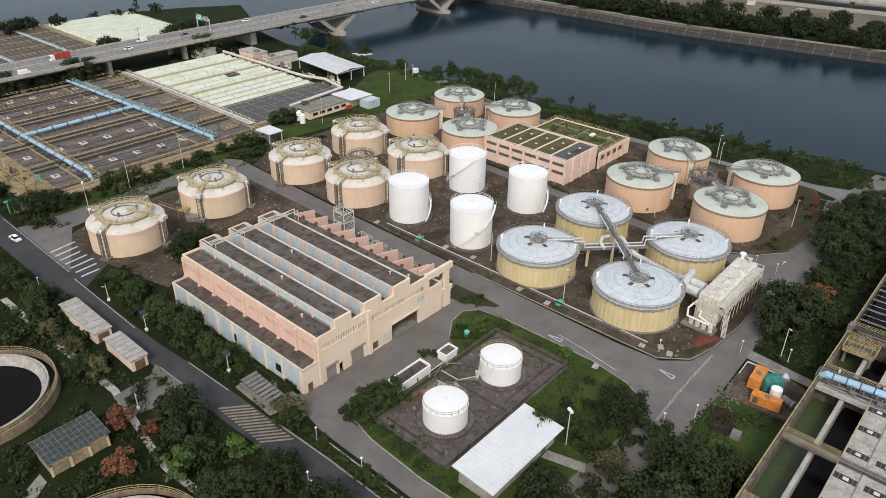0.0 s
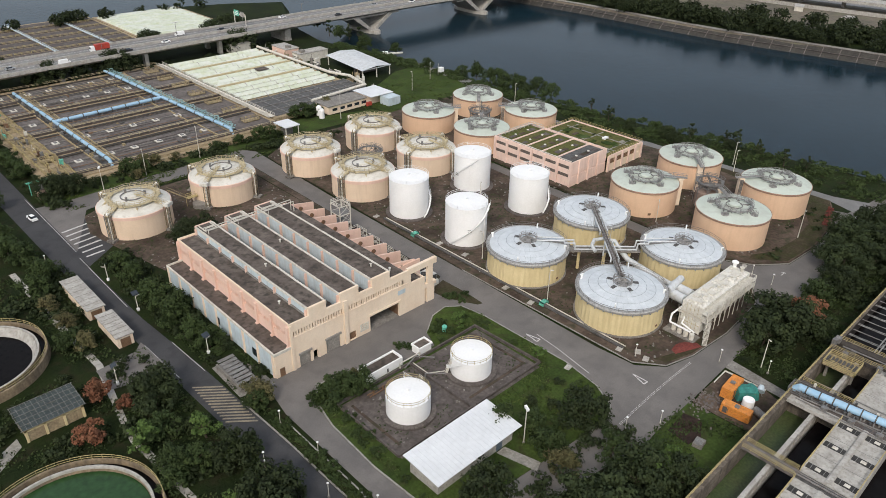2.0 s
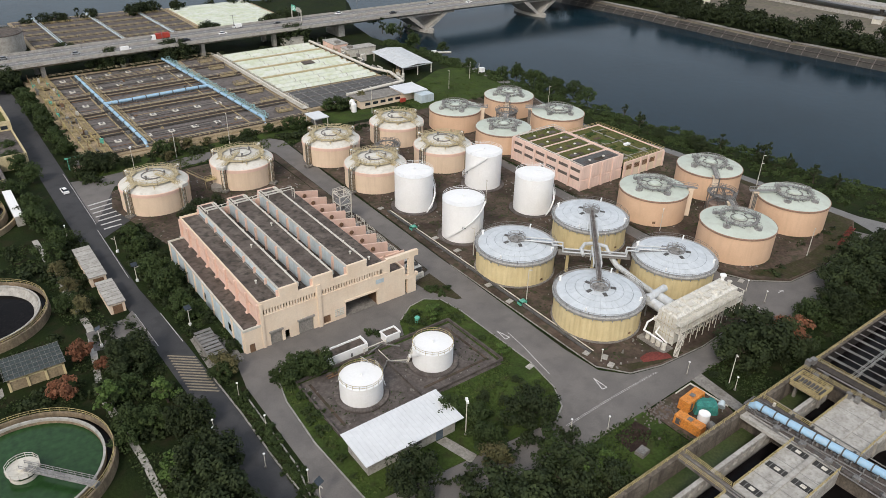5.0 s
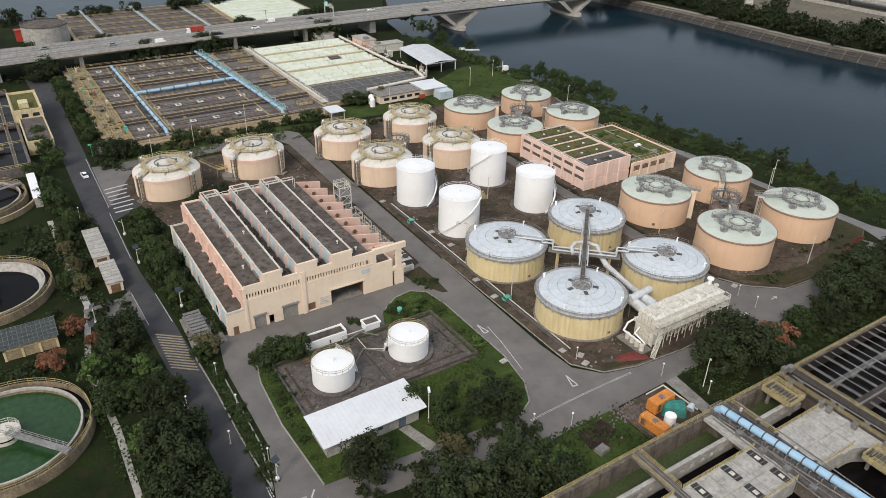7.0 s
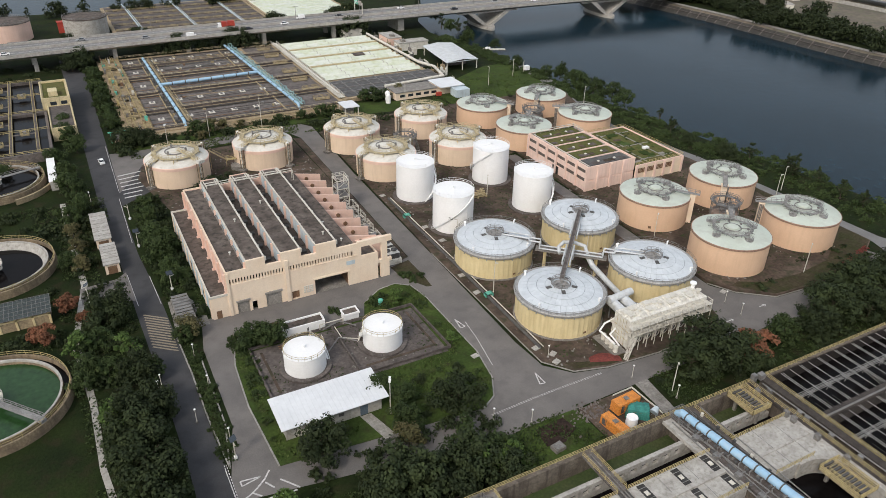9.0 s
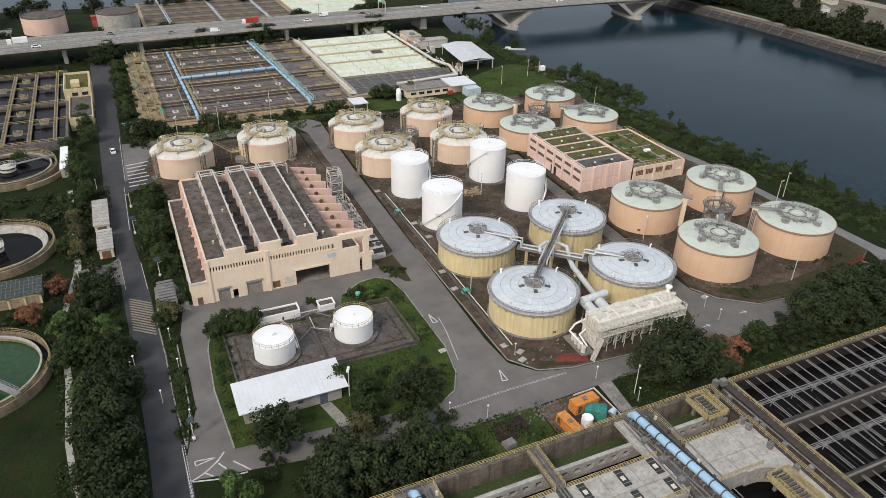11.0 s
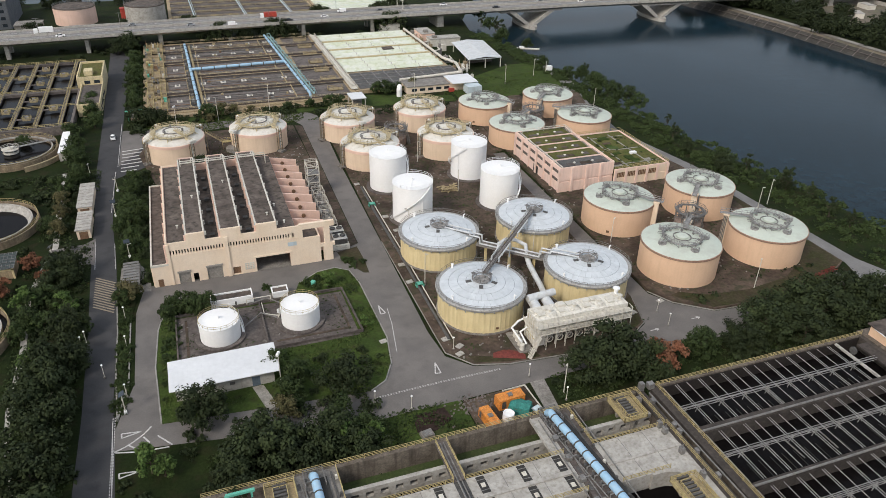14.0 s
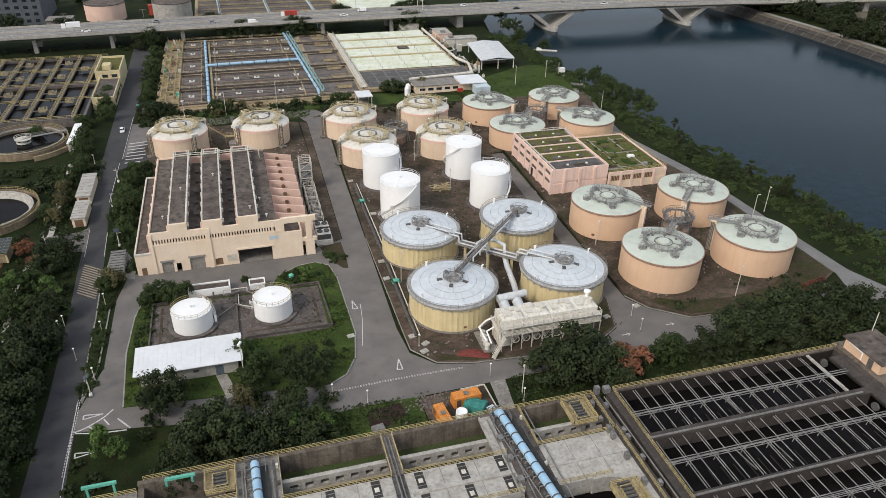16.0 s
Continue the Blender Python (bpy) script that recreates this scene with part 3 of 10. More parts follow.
marking("centre_line", [((127.3, 65.2), (126.6, 58.6)), ((126.6, 58.6), (124.6, 47.7))], "thin white line along the road", z=MARK_Z + 0.012)
marking("side_line", [((59.5, 176.3), (59.2, 143.5)), ((60.5, 226.6), (60.1, 180.7)), ((60.8, 122.0), (61.4, 107.1)), ((56.1, 108.6), (55.5, 125.2)), ((62.7, 43.7), (63.2, 20.3)), ((63.2, 20.3), (63.5, -1.6))], "thin white line at the road side", width=0.14)
marking("hatch_lines", [((61.2, 176 + 3.2 * i), (61.4 + 9.2 * (0.55 + 0.09 * i), 176.4 + 3.4 * i)) for i in range(7)], "white diagonal hatching beside the road", width=0.7)
marking("junction_hatch", [((63.2, 34.8), (65.2, 35.6)), ((65.2, 35.6), (66.9, 36.7)), ((66.9, 36.7), (68.7, 38.2)), ((68.7, 38.2), (70.1, 40.0)), ((63.5, 34.6), (67.9, 33.4)), ((67.9, 33.4), (73.4, 33.0)), ((65.8, 36.0), (67.2, 34.5)), ((71.3, 36.9), (74.0, 33.4)), ((68.6, 37.4), (69.8, 35.4))], "white painted hatching at the junction", z=MARK_Z + 0.008, width=0.32)
marking("stop_line", [((62.75 + o, 23.0 + 0.8 * k), (62.75 + o, 23.45 + 0.8 * k)) for k in range(28) for o in (0.0, 0.4)], "double dotted white line at the road mouth", z=MARK_Z + 0.008)
marking("speed_hatch", [((56.6, 89.4 + 1.2 * i), (61.7, 85.2 + 1.2 * i)) for i in range(13)], "faded yellow hatch bars across the road", ROAD_YELLOW, z=MARK_Z + 0.004, width=0.42)
for x, y in ((187.8, 35.6), (200.7, 36.6), (254.6, 35.9)):
    marking("lane_arrow", [((x - 1.2, y), (x + 1.2, y)), ((x + 1.2, y), (x + 0.4, y + 0.5)), ((x + 1.2, y), (x + 0.4, y - 0.5))], "small white lane arrow on asphalt", width=0.22)

# ---- storage tanks and digesters ----


def alu_tank():
    """Yellow steel tank with a low aluminium panel dome."""
    t = thing("domed_tank", "yellow ribbed steel tank with a grey aluminium panel dome", "tank", "aluminium domed tanks")
    R, H = 10.85, 7.45
    s = Shape()
    prof = []
    n = 150
    for i in range(n):
        a = 2 * math.pi * i / n
        r = R + (0.09 if i % 3 == 0 else 0.0)
        prof.append((r * math.cos(a), r * math.sin(a)))
    s.prism(prof, 0, H)
    part("shell", s, TANK_YELLOW, t)
    part("base_ring", Shape().turned(0, 0, [(R, 0.0), (R + 0.45, 0.0), (R + 0.45, 0.35), (R, 0.35)], 72), CONCRETE, t)
    part("rim", Shape().turned(0, 0, [(R + 0.1, H - 0.75), (R + 0.6, H - 0.7), (R + 0.75, H - 0.1), (R + 0.55, H + 0.12), (R - 0.9, H + 0.22), (R - 0.9, H - 0.2)], 90), GUTTER, t, "grey gutter rim", True)
    for i in range(30):
        a = 2 * math.pi * i / 30
        part("bracket", Shape().box(R + 0.1, -0.08, H - 1.25, R + 0.5, 0.08, H - 0.7), ALU_RIB, t).matrix_basis = pose(0, 0, 0, 0, 0, 12 * i)
    # dome panels in rings
    rise, top = 1.35, H + 0.2

    def dome_z(r):
        return top + rise * (1 - (r / (R - 0.2)) ** 2)

    for r0, r1, k in ((1.9, 3.9, 16), (3.9, 6.0, 24), (6.0, 8.3, 32), (8.3, R - 0.25, 40)):
        p = Shape()
        a = math.pi / k * 0.96
        d = 0.07
        corner = [(r * math.cos(q), r * math.sin(q), dome_z(r)) for r, q in ((r0 + d, -a), (r1 - d, -a), (r1 - d, 0), (r1 - d, a), (r0 + d, a), (r0 + d, 0))]
        low = [(x, y, z - 0.12) for x, y, z in corner]
        p.add(corner + low, [tuple(range(6))] + [(i + 6, (i + 1) % 6 + 6, (i + 1) % 6, i) for i in range(6)])
        me = p.mesh("dome_panel", ALU)
        for i in range(k):
            ob = new("dome_panel", me)
            ob.parent, ob.matrix_basis = t, pose(0, 0, 0, 0, 0, 360 / k * (i + 0.5))
    part("dome_deck", Shape().turned(0, 0, [(R - 0.3, dome_z(R - 0.3) - 0.09), (7.4, dome_z(7.4) - 0.07), (4.3, dome_z(4.3) - 0.07), (1.9, dome_z(1.9) - 0.07), (0.01, dome_z(0) - 0.05)], 72), ALU_RIB, t)
    zt = top + rise
    part("hub", Shape().turned(0, 0, [(2.0, dome_z(2) - 0.1), (2.0, zt + 0.12), (1.6, zt + 0.18), (1.5, zt - 0.05), (0.01, zt - 0.05)], 28), STEEL_PALE, t)
    v = Shape()
    v.turned(0, 0, [(2.15, zt + 0.42), (2.5, zt + 0.42), (2.5, zt + 0.56), (2.15, zt + 0.56)], 28, closed=True)
    v.rail([(2.45 * math.cos(radians(k)), 2.45 * math.sin(radians(k)), zt + 0.5) for k in range(0, 360, 30)], 0.95, 1.4, 0.035, 2, True)
    for i in range(8):
        a = radians(45 * i + 12)
        v.beam((2.3 * math.cos(a), 2.3 * math.sin(a), zt - 0.2), (2.3 * math.cos(a), 2.3 * math.sin(a), zt + 0.5), 0.12, 0.12)
    for i in range(3):
        a = radians(120 * i + 35)
        v.cyl(1.0 * math.cos(a), 1.0 * math.sin(a), zt - 0.05, zt + 0.75, 0.3, n=10)
        v.tube((1.0 * math.cos(a), 1.0 * math.sin(a), zt + 0.6), (2.2 * math.cos(a + 0.5), 2.2 * math.sin(a + 0.5), zt + 0.4), 0.1, 6)
    part("valve_head", v, STEEL_PALE, t)
    for i in range(5):
        a = radians(72 * i + 30)
        c, q = math.cos(a), math.sin(a)
        part("grating_plate", Shape().beam((2.7 * c, 2.7 * q, dome_z(2.7) + 0.1), (4.1 * c, 4.1 * q, dome_z(4.1) + 0.1), 0.95, 0.1), STEEL_DARK, t)
    for a in (25, 115, 205, 300):
        c, q = math.cos(radians(a)), math.sin(radians(a))
        part("goose_neck", Shape().run([((R - 0.7) * c, (R - 0.7) * q, H + 0.1), ((R - 0.7) * c, (R - 0.7) * q, H + 1.3), ((R - 0.2) * c, (R - 0.2) * q, H + 1.35)], 0.2, 8), WHITE, t)
    rail = Shape()
    ring = [((R + 0.6) * math.cos(radians(a)), (R + 0.6) * math.sin(radians(a)), H + 0.1) for a in range(0, 360, 10)]
    rail.rail(ring, 1.0, 2.0, 0.03, 2, True)
    part("handrail", rail, STEEL, t)
    part("vent_pipe", Shape().run([(-4.5, R - 1.6, H), (-4.5, R - 1.6, H + 1.6), (-4.1, R - 1.9, H + 1.7)], 0.16), WHITE, t)
    part("plate", Shape().box(-0.35, -R - 0.16, 1.3, 0.35, -R - 0.05, 1.8), BROWN_DOOR, t)
    return t


DOMED = [(149.7, 57.2), (149.1, 87.5), (180.4, 57.9), (179.4, 88.0)]
first = alu_tank()
first.matrix_basis = pose(*DOMED[0], 0.35)
for i, (x, y) in enumerate(DOMED[1:]):
    copy_thing(first, pose(x, y, 0.35, 0, 0, 0))


def ring_pipes(t, r, z, material, sides=10, name="ring_platform", deck=1.1):
    """The round service platform with pipes on top of a digester."""
    s = Shape()
    pts = [(r * math.cos(2 * math.pi * i / sides), r * math.sin(2 * math.pi * i / sides), z) for i in range(sides)]
    for a, b in zip(pts, pts[1:] + pts[:1]):
        s.beam(a, b, deck, 0.14)
    s.rail([(p[0] * (1 + 0.5 * deck / r), p[1] * (1 + 0.5 * deck / r), z) for p in pts], 1.1, 1.6, 0.04, 2, True)
    s.rail([(p[0] * (1 - 0.5 * deck / r), p[1] * (1 - 0.5 * deck / r), z) for p in pts], 1.1, 1.6, 0.04, 2, True)
    for p in pts:
        s.beam((p[0], p[1], z - 1.2), (p[0], p[1], z), 0.18, 0.18)
    return part(name, s, material, t)


def green_digester():
    t = thing("sludge_digester", "peach rendered digester with a pale green roof and steel ring platform", "digester", "green roofed digesters")
    R, H = 10.8, GREEN_H
    part("wall", Shape().turned(0, 0, [(R, 0), (R, H - 0.45)], 72), TANK_PEACH, t, smooth=True)
    part("cornice", Shape().turned(0, 0, [(R, H - 0.6), (R + 0.22, H - 0.55), (R + 0.22, H - 0.05), (R, H)], 72), CORNICE, t, "brown-stained cornice band", True)
    part("roof", Shape().turned(0, 0, [(R + 0.1, H - 0.04), (R - 0.25, H + 0.1), (6, H + 0.7), (0.01, H + 1.3)], 72), ROOF_GREEN, t, smooth=True)
    ring_pipes(t, 5.3, H + 1.45, STEEL_PALE, 14, deck=0.55)
    gr = random.Random(int(H * 10))
    for k in range(40):
        a0, a1 = radians(gr.uniform(0, 360)), 0
        a1 = a0 + radians(gr.uniform(-24, 24))
        r0, r1 = gr.uniform(4.3, 5.4), gr.uniform(5.2, 6.7)
        part("gas_pipe", Shape().tube((r0 * math.cos(a0), r0 * math.sin(a0), H + gr.uniform(0.9, 1.6)), (r1 * math.cos(a1), r1 * math.sin(a1), H + gr.uniform(0.8, 1.5)), 0.07, 5), STEEL, t)
    for a0 in (60, 140, 220, 300):
        c, q = 6.7 * math.cos(radians(a0)), 6.7 * math.sin(radians(a0))
        part("valve_stand", Shape().cyl(c, q, H + 0.4, H + 0.75, 1.15, n=16).rail([(c + 1.1 * math.cos(radians(k)), q + 1.1 * math.sin(radians(k)), H + 0.75) for k in range(0, 360, 45)], 0.9, 1.0, 0.035, 2, True).cyl(c, q, H + 0.75, H + 1.3, 0.4, n=10), STEEL_PALE, t)
    for i in range(8):
        a = radians(45 * i + 10)
        p = Shape()
        p.cyl(4.4 * math.cos(a), 4.4 * math.sin(a), H + 0.8, H + 1.25, 0.35, n=10)
        if i % 3 == 0:
            p.tube((2.2 * math.cos(a), 2.2 * math.sin(a), H + 1.25), (4.4 * math.cos(a), 4.4 * math.sin(a), H + 1.1), 0.12, 6)
        part("gas_valve", p, STEEL, t)
    part("centre_hatch", Shape().turned(0, 0, [(1.7, H + 1.0), (1.7, H + 1.65), (1.3, H + 1.85), (0.01, H + 1.9)], 20), ROOF_GREEN, t)
    part("inner_ring", Shape().turned(0, 0, [(2.3, H + 1.2), (2.5, H + 1.2), (2.5, H + 1.45), (2.3, H + 1.45)], 28, closed=True), STEEL, t)
    part("sample_door", Shape().box(-0.45, -R - 0.08, 1.0, 0.45, -R + 0.1, 1.75), BROWN_DOOR, t)
    # access bridge toward the central tower
    b = Shape()
    b.beam((4.6, 0, H + 1.7), (R + 2.6, 0, H + 0.9), 1.3, 0.16)
    b.rail([(4.8, 0.65, H + 1.7), (R + 2.6, 0.65, H + 0.9)], 1.1, 1.5, 0.045)
    b.rail([(4.8, -0.65, H + 1.7), (R + 2.6, -0.65, H + 0.9)], 1.1, 1.5, 0.045)
    part("access_bridge", b, STEEL_PALE, t)
    part("pipe_tower", Shape().box(R - 0.1, -0.9, 0, R + 1.4, 0.9, H + 0.6).box(R - 0.2, -1.1, H + 0.6, R + 1.6, 1.1, H + 0.8), PEACH, t)
    e = Shape()
    for k in range(3):
        e.tube((R + 0.4 + 0.4 * k, 1.25, 0.3), (R + 0.4 + 0.4 * k, 1.25, H + 0.5), 0.16, 6)
    part("riser_pipe", e, STEEL, t)
    return t


GREEN_H, FAR_H, WALK_H = 8.7, 7.5, 7.7
GREEN = [(208.6, 88.1, -45), (239.4, 89.0, -135), (209.9, 58.2, 45), (240.0, 58.5, 135)]
first = green_digester()
first.matrix_basis = pose(GREEN[0][0], GREEN[0][1], 0.8, 0, 0, GREEN[0][2])
for x, y, a in GREEN[1:]:
    copy_thing(first, pose(x, y, 0.8, 0, 0, a))
GREEN_H = FAR_H
first = green_digester()
FAR = [(205.3, 188.6, -45), (235.8, 189.6, -135), (237.8, 161.2, 135), (207.3, 160.2, 45)]
first.matrix_basis = pose(FAR[0][0], FAR[0][1], 0.8, 0, 0, FAR[0][2])
for x, y, a in FAR[1:]:
    copy_thing(first, pose(x, y, 0.8, 0, 0, a))


def pipe_tower(x, y, z):
    t = thing("valve_tower", "round concrete valve chamber with steel gallery and stairs", "valve chamber", "valve towers", (x, y, 0.35))
    part("chamber", Shape().turned(0, 0, [(4.0, 0), (4.0, z - 3.5), (0.01, z - 3.0)], 28), BROWN_TANK, t)
    for i in range(8):
        a = radians(45 * i + 22.5)
        part("column", Shape().beam((4.3 * math.cos(a), 4.3 * math.sin(a), 0), (4.3 * math.cos(a), 4.3 * math.sin(a), z), 0.2, 0.2), STEEL, t)
    ring_pipes(t, 4.2, z, STEEL, 8, "gallery")
    for i in range(26):
        g = Shape()
        a, b, r = random.uniform(0, 6.28), random.uniform(0, 6.28), random.uniform(1, 4)
        g.tube((r * math.cos(a), r * math.sin(a), z - random.uniform(0.3, 2.6)), (4 * math.cos(b), 4 * math.sin(b), z - random.uniform(0.3, 2.6)), 0.14, 6)
        part("pipe", g, STEEL, t)
    part("stairs", Shape().stair((4.5, -3, 0), (4.5, 3.5, z)), STEEL, t)
    return t


pipe_tower(224.4, 73.5, 8.8)
pipe_tower(221.4, 174.6, 7.6)


def walk_digester():
    t = thing("walkway_digester", "peach digester with cream domed roof and ochre steel walkways", "digester", "walkway digesters")
    R, H = 10.6, WALK_H
    part("wall", Shape().turned(0, 0, [(R, 0), (R, H - 1.3)], 72), TANK_PALE, t, smooth=True)
    part("cornice", Shape().turned(0, 0, [(R, H - 1.3), (R + 0.2, H - 1.25), (R + 0.2, H - 0.3), (R, H - 0.2)], 72), PINK, t, "salmon pink band under the roof", True)
    part("roof", Shape().turned(0, 0, [(R + 0.05, H - 0.25), (R - 0.3, H + 0.05), (8.2, H + 0.75), (5, H + 1.6), (2.5, H + 2.0), (0.01, H + 2.15)], 72), ROOF_CREAM, t, smooth=True)
    ring_pipes(t, 7.3, H + 1.75, BEIGE_STEEL, 10, deck=1.4)
    for i in range(8):
        a = 2 * math.pi * i / 8
        c, q = math.cos(a), math.sin(a)
        part("ring_leg", Shape().beam((7.5 * c, 7.5 * q, H + 1.7), (8.8 * c, 8.8 * q, H + 0.5), 0.14, 0.14).tube((7.9 * c, 7.9 * q, H + 0.7), (7.9 * c, 7.9 * q, H + 1.3), 0.28, 8), BEIGE_STEEL, t)
    for a0 in (0, 90, 180, 270):
        c = Shape()
        a = radians(a0)
        u, w = Vector((math.cos(a), math.sin(a), 0)), Vector((-math.sin(a), math.cos(a), 0))
        p, q = u * 1.2, u * (R + 1.3)
        if a0 == 0:
            c.beam(p + Vector((0, 0, H + 2.6)), u * 7.5 + Vector((0, 0, H + 1.85)), 0.9, 0.12)
        c.beam(u * 7.5 + Vector((0, 0, H + 1.85)), q + Vector((0, 0, H + 0.4)), 0.9, 0.12)
        for sgn in (-0.45, 0.45):
            c.rail(([p + w * sgn + Vector((0, 0, H + 2.6))] if a0 == 0 else []) + [u * 7.5 + w * sgn + Vector((0, 0, H + 1.85)), q + w * sgn + Vector((0, 0, H + 0.4))], 1.1, 1.6, 0.045)
        part("catwalk", c, BEIGE_STEEL, t)
        # pipe frame down the side, standing on its own footing
        c = Shape()
        for sgn in (-0.6, 0.6):
            c.beam(q + w * sgn, q + w * sgn + Vector((0, 0, H + 1.3)), 0.2, 0.2)
            c.beam(u * (R + 0.2) + w * sgn, u * (R + 0.2) + w * sgn + Vector((0, 0, H + 1.3)), 0.14, 0.14)
        for k in range(6):
            h = Vector((0, 0, 1.2 + k * (H - 1) / 5))
            c.beam(q - w * 0.6 + h, q + w * 0.6 + h, 0.12, 0.12)
            c.beam(q + w * 0.6 + h, u * (R + 0.1) + w * 0.6 + h, 0.1, 0.1)
        frame_ = part("side_frame", c, BRONZE, t)
        part("drop_pipe", Shape().run([q * 0.96 + Vector((0, 0, 0.4)), q * 0.96 + Vector((0, 0, H + 0.9)), u * (R - 1.2) + Vector((0, 0, H + 1.0))], 0.3, 10), PALE_GRP, frame_)
        part("pipe_elbow", Shape().ball(q * 0.96 + Vector((0, 0, H + 1.0)), 0.5), WHITE, frame_)
        f = Shape()
        for sgn in (-1, 0, 1):
            f.beam(u * (R + 0.1) + w * sgn * 0.9 + Vector((0, 0, 0.3)), u * (R + 2.4) + w * sgn * 0.9 + Vector((0, 0, 0.3)), 0.6, 0.6)
        part("footing", f, CONCRETE, frame_)
    part("scum_ring", Shape().turned(0, 0, [(3.3, H + 1.95), (3.3, H + 2.2), (3.55, H + 2.2), (3.55, H + 1.9)], 32), STEEL, t)
    part("top_box", Shape().box(R + 0.6, -1.3, H + 0.5, R + 2.3, 1.3, H + 1.5), PALE_GRP, t)
    part("centre_dome", Shape().turned(0, 0, [(2.0, H + 1.9), (2.0, H + 2.3), (1.2, H + 2.5), (0.01, H + 2.55)], 22), ROOF_CREAM, t, smooth=True)
    for i in range(3):
        a = radians(120 * i + 40)
        part("mixer_motor", Shape().cyl(3.6 * math.cos(a), 3.6 * math.sin(a), H + 1.8, H + 3.1, 0.35, n=8), STEEL, t)
    r = Shape()
    for k in range(3):
        r.tube((-2.0 + 0.5 * k, -R - 0.35, 0.2), (-2.0 + 0.5 * k, -R - 0.35, H), 0.15, 6)
    part("riser_pipe", r, STEEL, t)
    return t


WALKED = [(80.5, 185.6, -60), (111.2, 187.8, 215), (146.0, 187.2, -75), (147.7, 159.0, -75), (177.0, 190.0, -75), (177.4, 159.8, -75)]
first = walk_digester()
first.matrix_basis = pose(WALKED[0][0], WALKED[0][1], 0.06, 0, 0, WALKED[0][2])
for x, y, a in WALKED[1:]:
    copy_thing(first, pose(x, y, 0.35 if x > 130 else 0.06, 0, 0, a))
for x, y in ((95.8, 186.2),):
    b = thing("link_bridge", "ochre steel stair and bridge between two digesters", "walkway", at=(x, y, 0.05))
    part("stair_down", Shape().stair((1.6, 0, 3.2), (-4.2, 0, WALK_H), 1.2), YELLOW_WALK, b)
    part("landing", Shape().beam((1.4, 0, 3.2), (6, 0, 3.2), 1.6, 0.2).rail([(1.4, 0.8, 3.2), (6, 0.8, 3.2)]).rail([(1.4, -0.8, 3.2), (6, -0.8, 3.2)]), YELLOW_RAIL, b)
    for lx, ly, lz in ((1.5, 0.7, 3.2), (5.6, -0.7, 3.2), (-4, 0, WALK_H)):
        part("leg", Shape().beam((lx, ly, 0), (lx, ly, lz), 0.2, 0.2), YELLOW_WALK, b)
    part("round_hatch", Shape().turned(5, -2, [(2.6, 0), (2.6, 1.4), (0.01, 1.7)], 24), CONCRETE, b)
for x, y in ((161.6, 172.5),):
    pipe_tower(x, y, 6.4)


def plain_tank(name, R, H, label, group):
    """White welded tank with shallow roof, top rail, spiral stair and base ring."""
    t = thing(name, label, "tank", group)
    rows = 6
    prof = []
    for i in range(rows):
        z0, z1 = H * i / rows, H * (i + 1) / rows
        prof += [(R + 0.012, z0), (R + 0.012, z0 + 0.05), (R, z0 + 0.06), (R, z1 - 0.02)]
    part("shell", Shape().turned(0, 0, prof, 64), WHITE, t)
    part("roof", Shape().turned(0, 0, [(R + 0.08, H - 0.14), (R + 0.08, H), (R - 0.1, H + 0.03), (R * 0.5, H + 0.035 * R + 0.05), (0.01, H + 0.07 * R)], 64), WHITE, t)
    n = 20
    part("top_rail", Shape().rail([(R * math.cos(2 * math.pi * i / n), R * math.sin(2 * math.pi * i / n), H) for i in range(n)], 1.05, 2.2, 0.03, 2, True), YELLOW_RAIL if R < 5.5 else WHITE, t)
    st = Shape()
    k = 40
    a0, a1 = (-150, -20) if R > 5.5 else (-30, 40)
    pts = [((R + 0.5) * math.cos(radians(a0 + (a1 - a0) * i / k)), (R + 0.5) * math.sin(radians(a0 + (a1 - a0) * i / k)), H * i / k) for i in range(k + 1)]
    for p, q in zip(pts, pts[1:]):
        st.beam(p, q, 0.45, 0.06)
        f = (R + 0.85) / (R + 0.5)
        st.beam((p[0] * f, p[1] * f, p[2] + 1), (q[0] * f, q[1] * f, q[2] + 1), 0.05, 0.05)
        st.beam((p[0] * f, p[1] * f, p[2]), (p[0] * f, p[1] * f, p[2] + 1), 0.04, 0.04)
    part("spiral_stair", st, WHITE, t)
    part("base_ring", Shape().turned(0, 0, [(R, 0), (R + 1.3, 0), (R + 1.3, 0.3), (R, 0.35)], 48), DECK_BROWN, t)
    if R < 5.5:
        block = Shape().box(R + 0.25, -0.33, 0.2, R + 1.25, 0.33, 0.5, 0, 0.04).mesh("base_block", DECK_GREY)
        for i in range(48):
            ob = new("base_block", block)
            ob.parent, ob.matrix_basis = t, pose(0, 0, 0.02 * (i % 3), 0, 0, 7.5 * i)
    part("vent", Shape().cyl(0, 0, H + 0.05 * R, H + 0.07 * R + 0.6, 0.22, n=10).cyl(0, 0, H + 0.07 * R + 0.6, H + 0.07 * R + 0.75, 0.4, n=10), WHITE, t)
    if R > 5.5:
        part("feed_pipe", Shape().run([(R * 0.72, -R * 0.72, 0.4), (R * 0.74, -R * 0.74, H * 0.75), (R * 0.2, -R * 0.99, H + 0.4), (0, 0, H + 0.6)], 0.07, 6), WHITE, t)
        s = Shape()
        for i in range(3):
            s.box(-0.6 + 0.45 * i, -R - 0.035, H * 0.46, -0.3 + 0.45 * i, -R + 0.02, H * 0.46 + 0.25)
        s.box(-0.6, -R - 0.035, H * 0.42, 0.6, -R + 0.02, H * 0.42 + 0.2)
        part("tank_sign", s, STEEL_DARK, t)
    return t


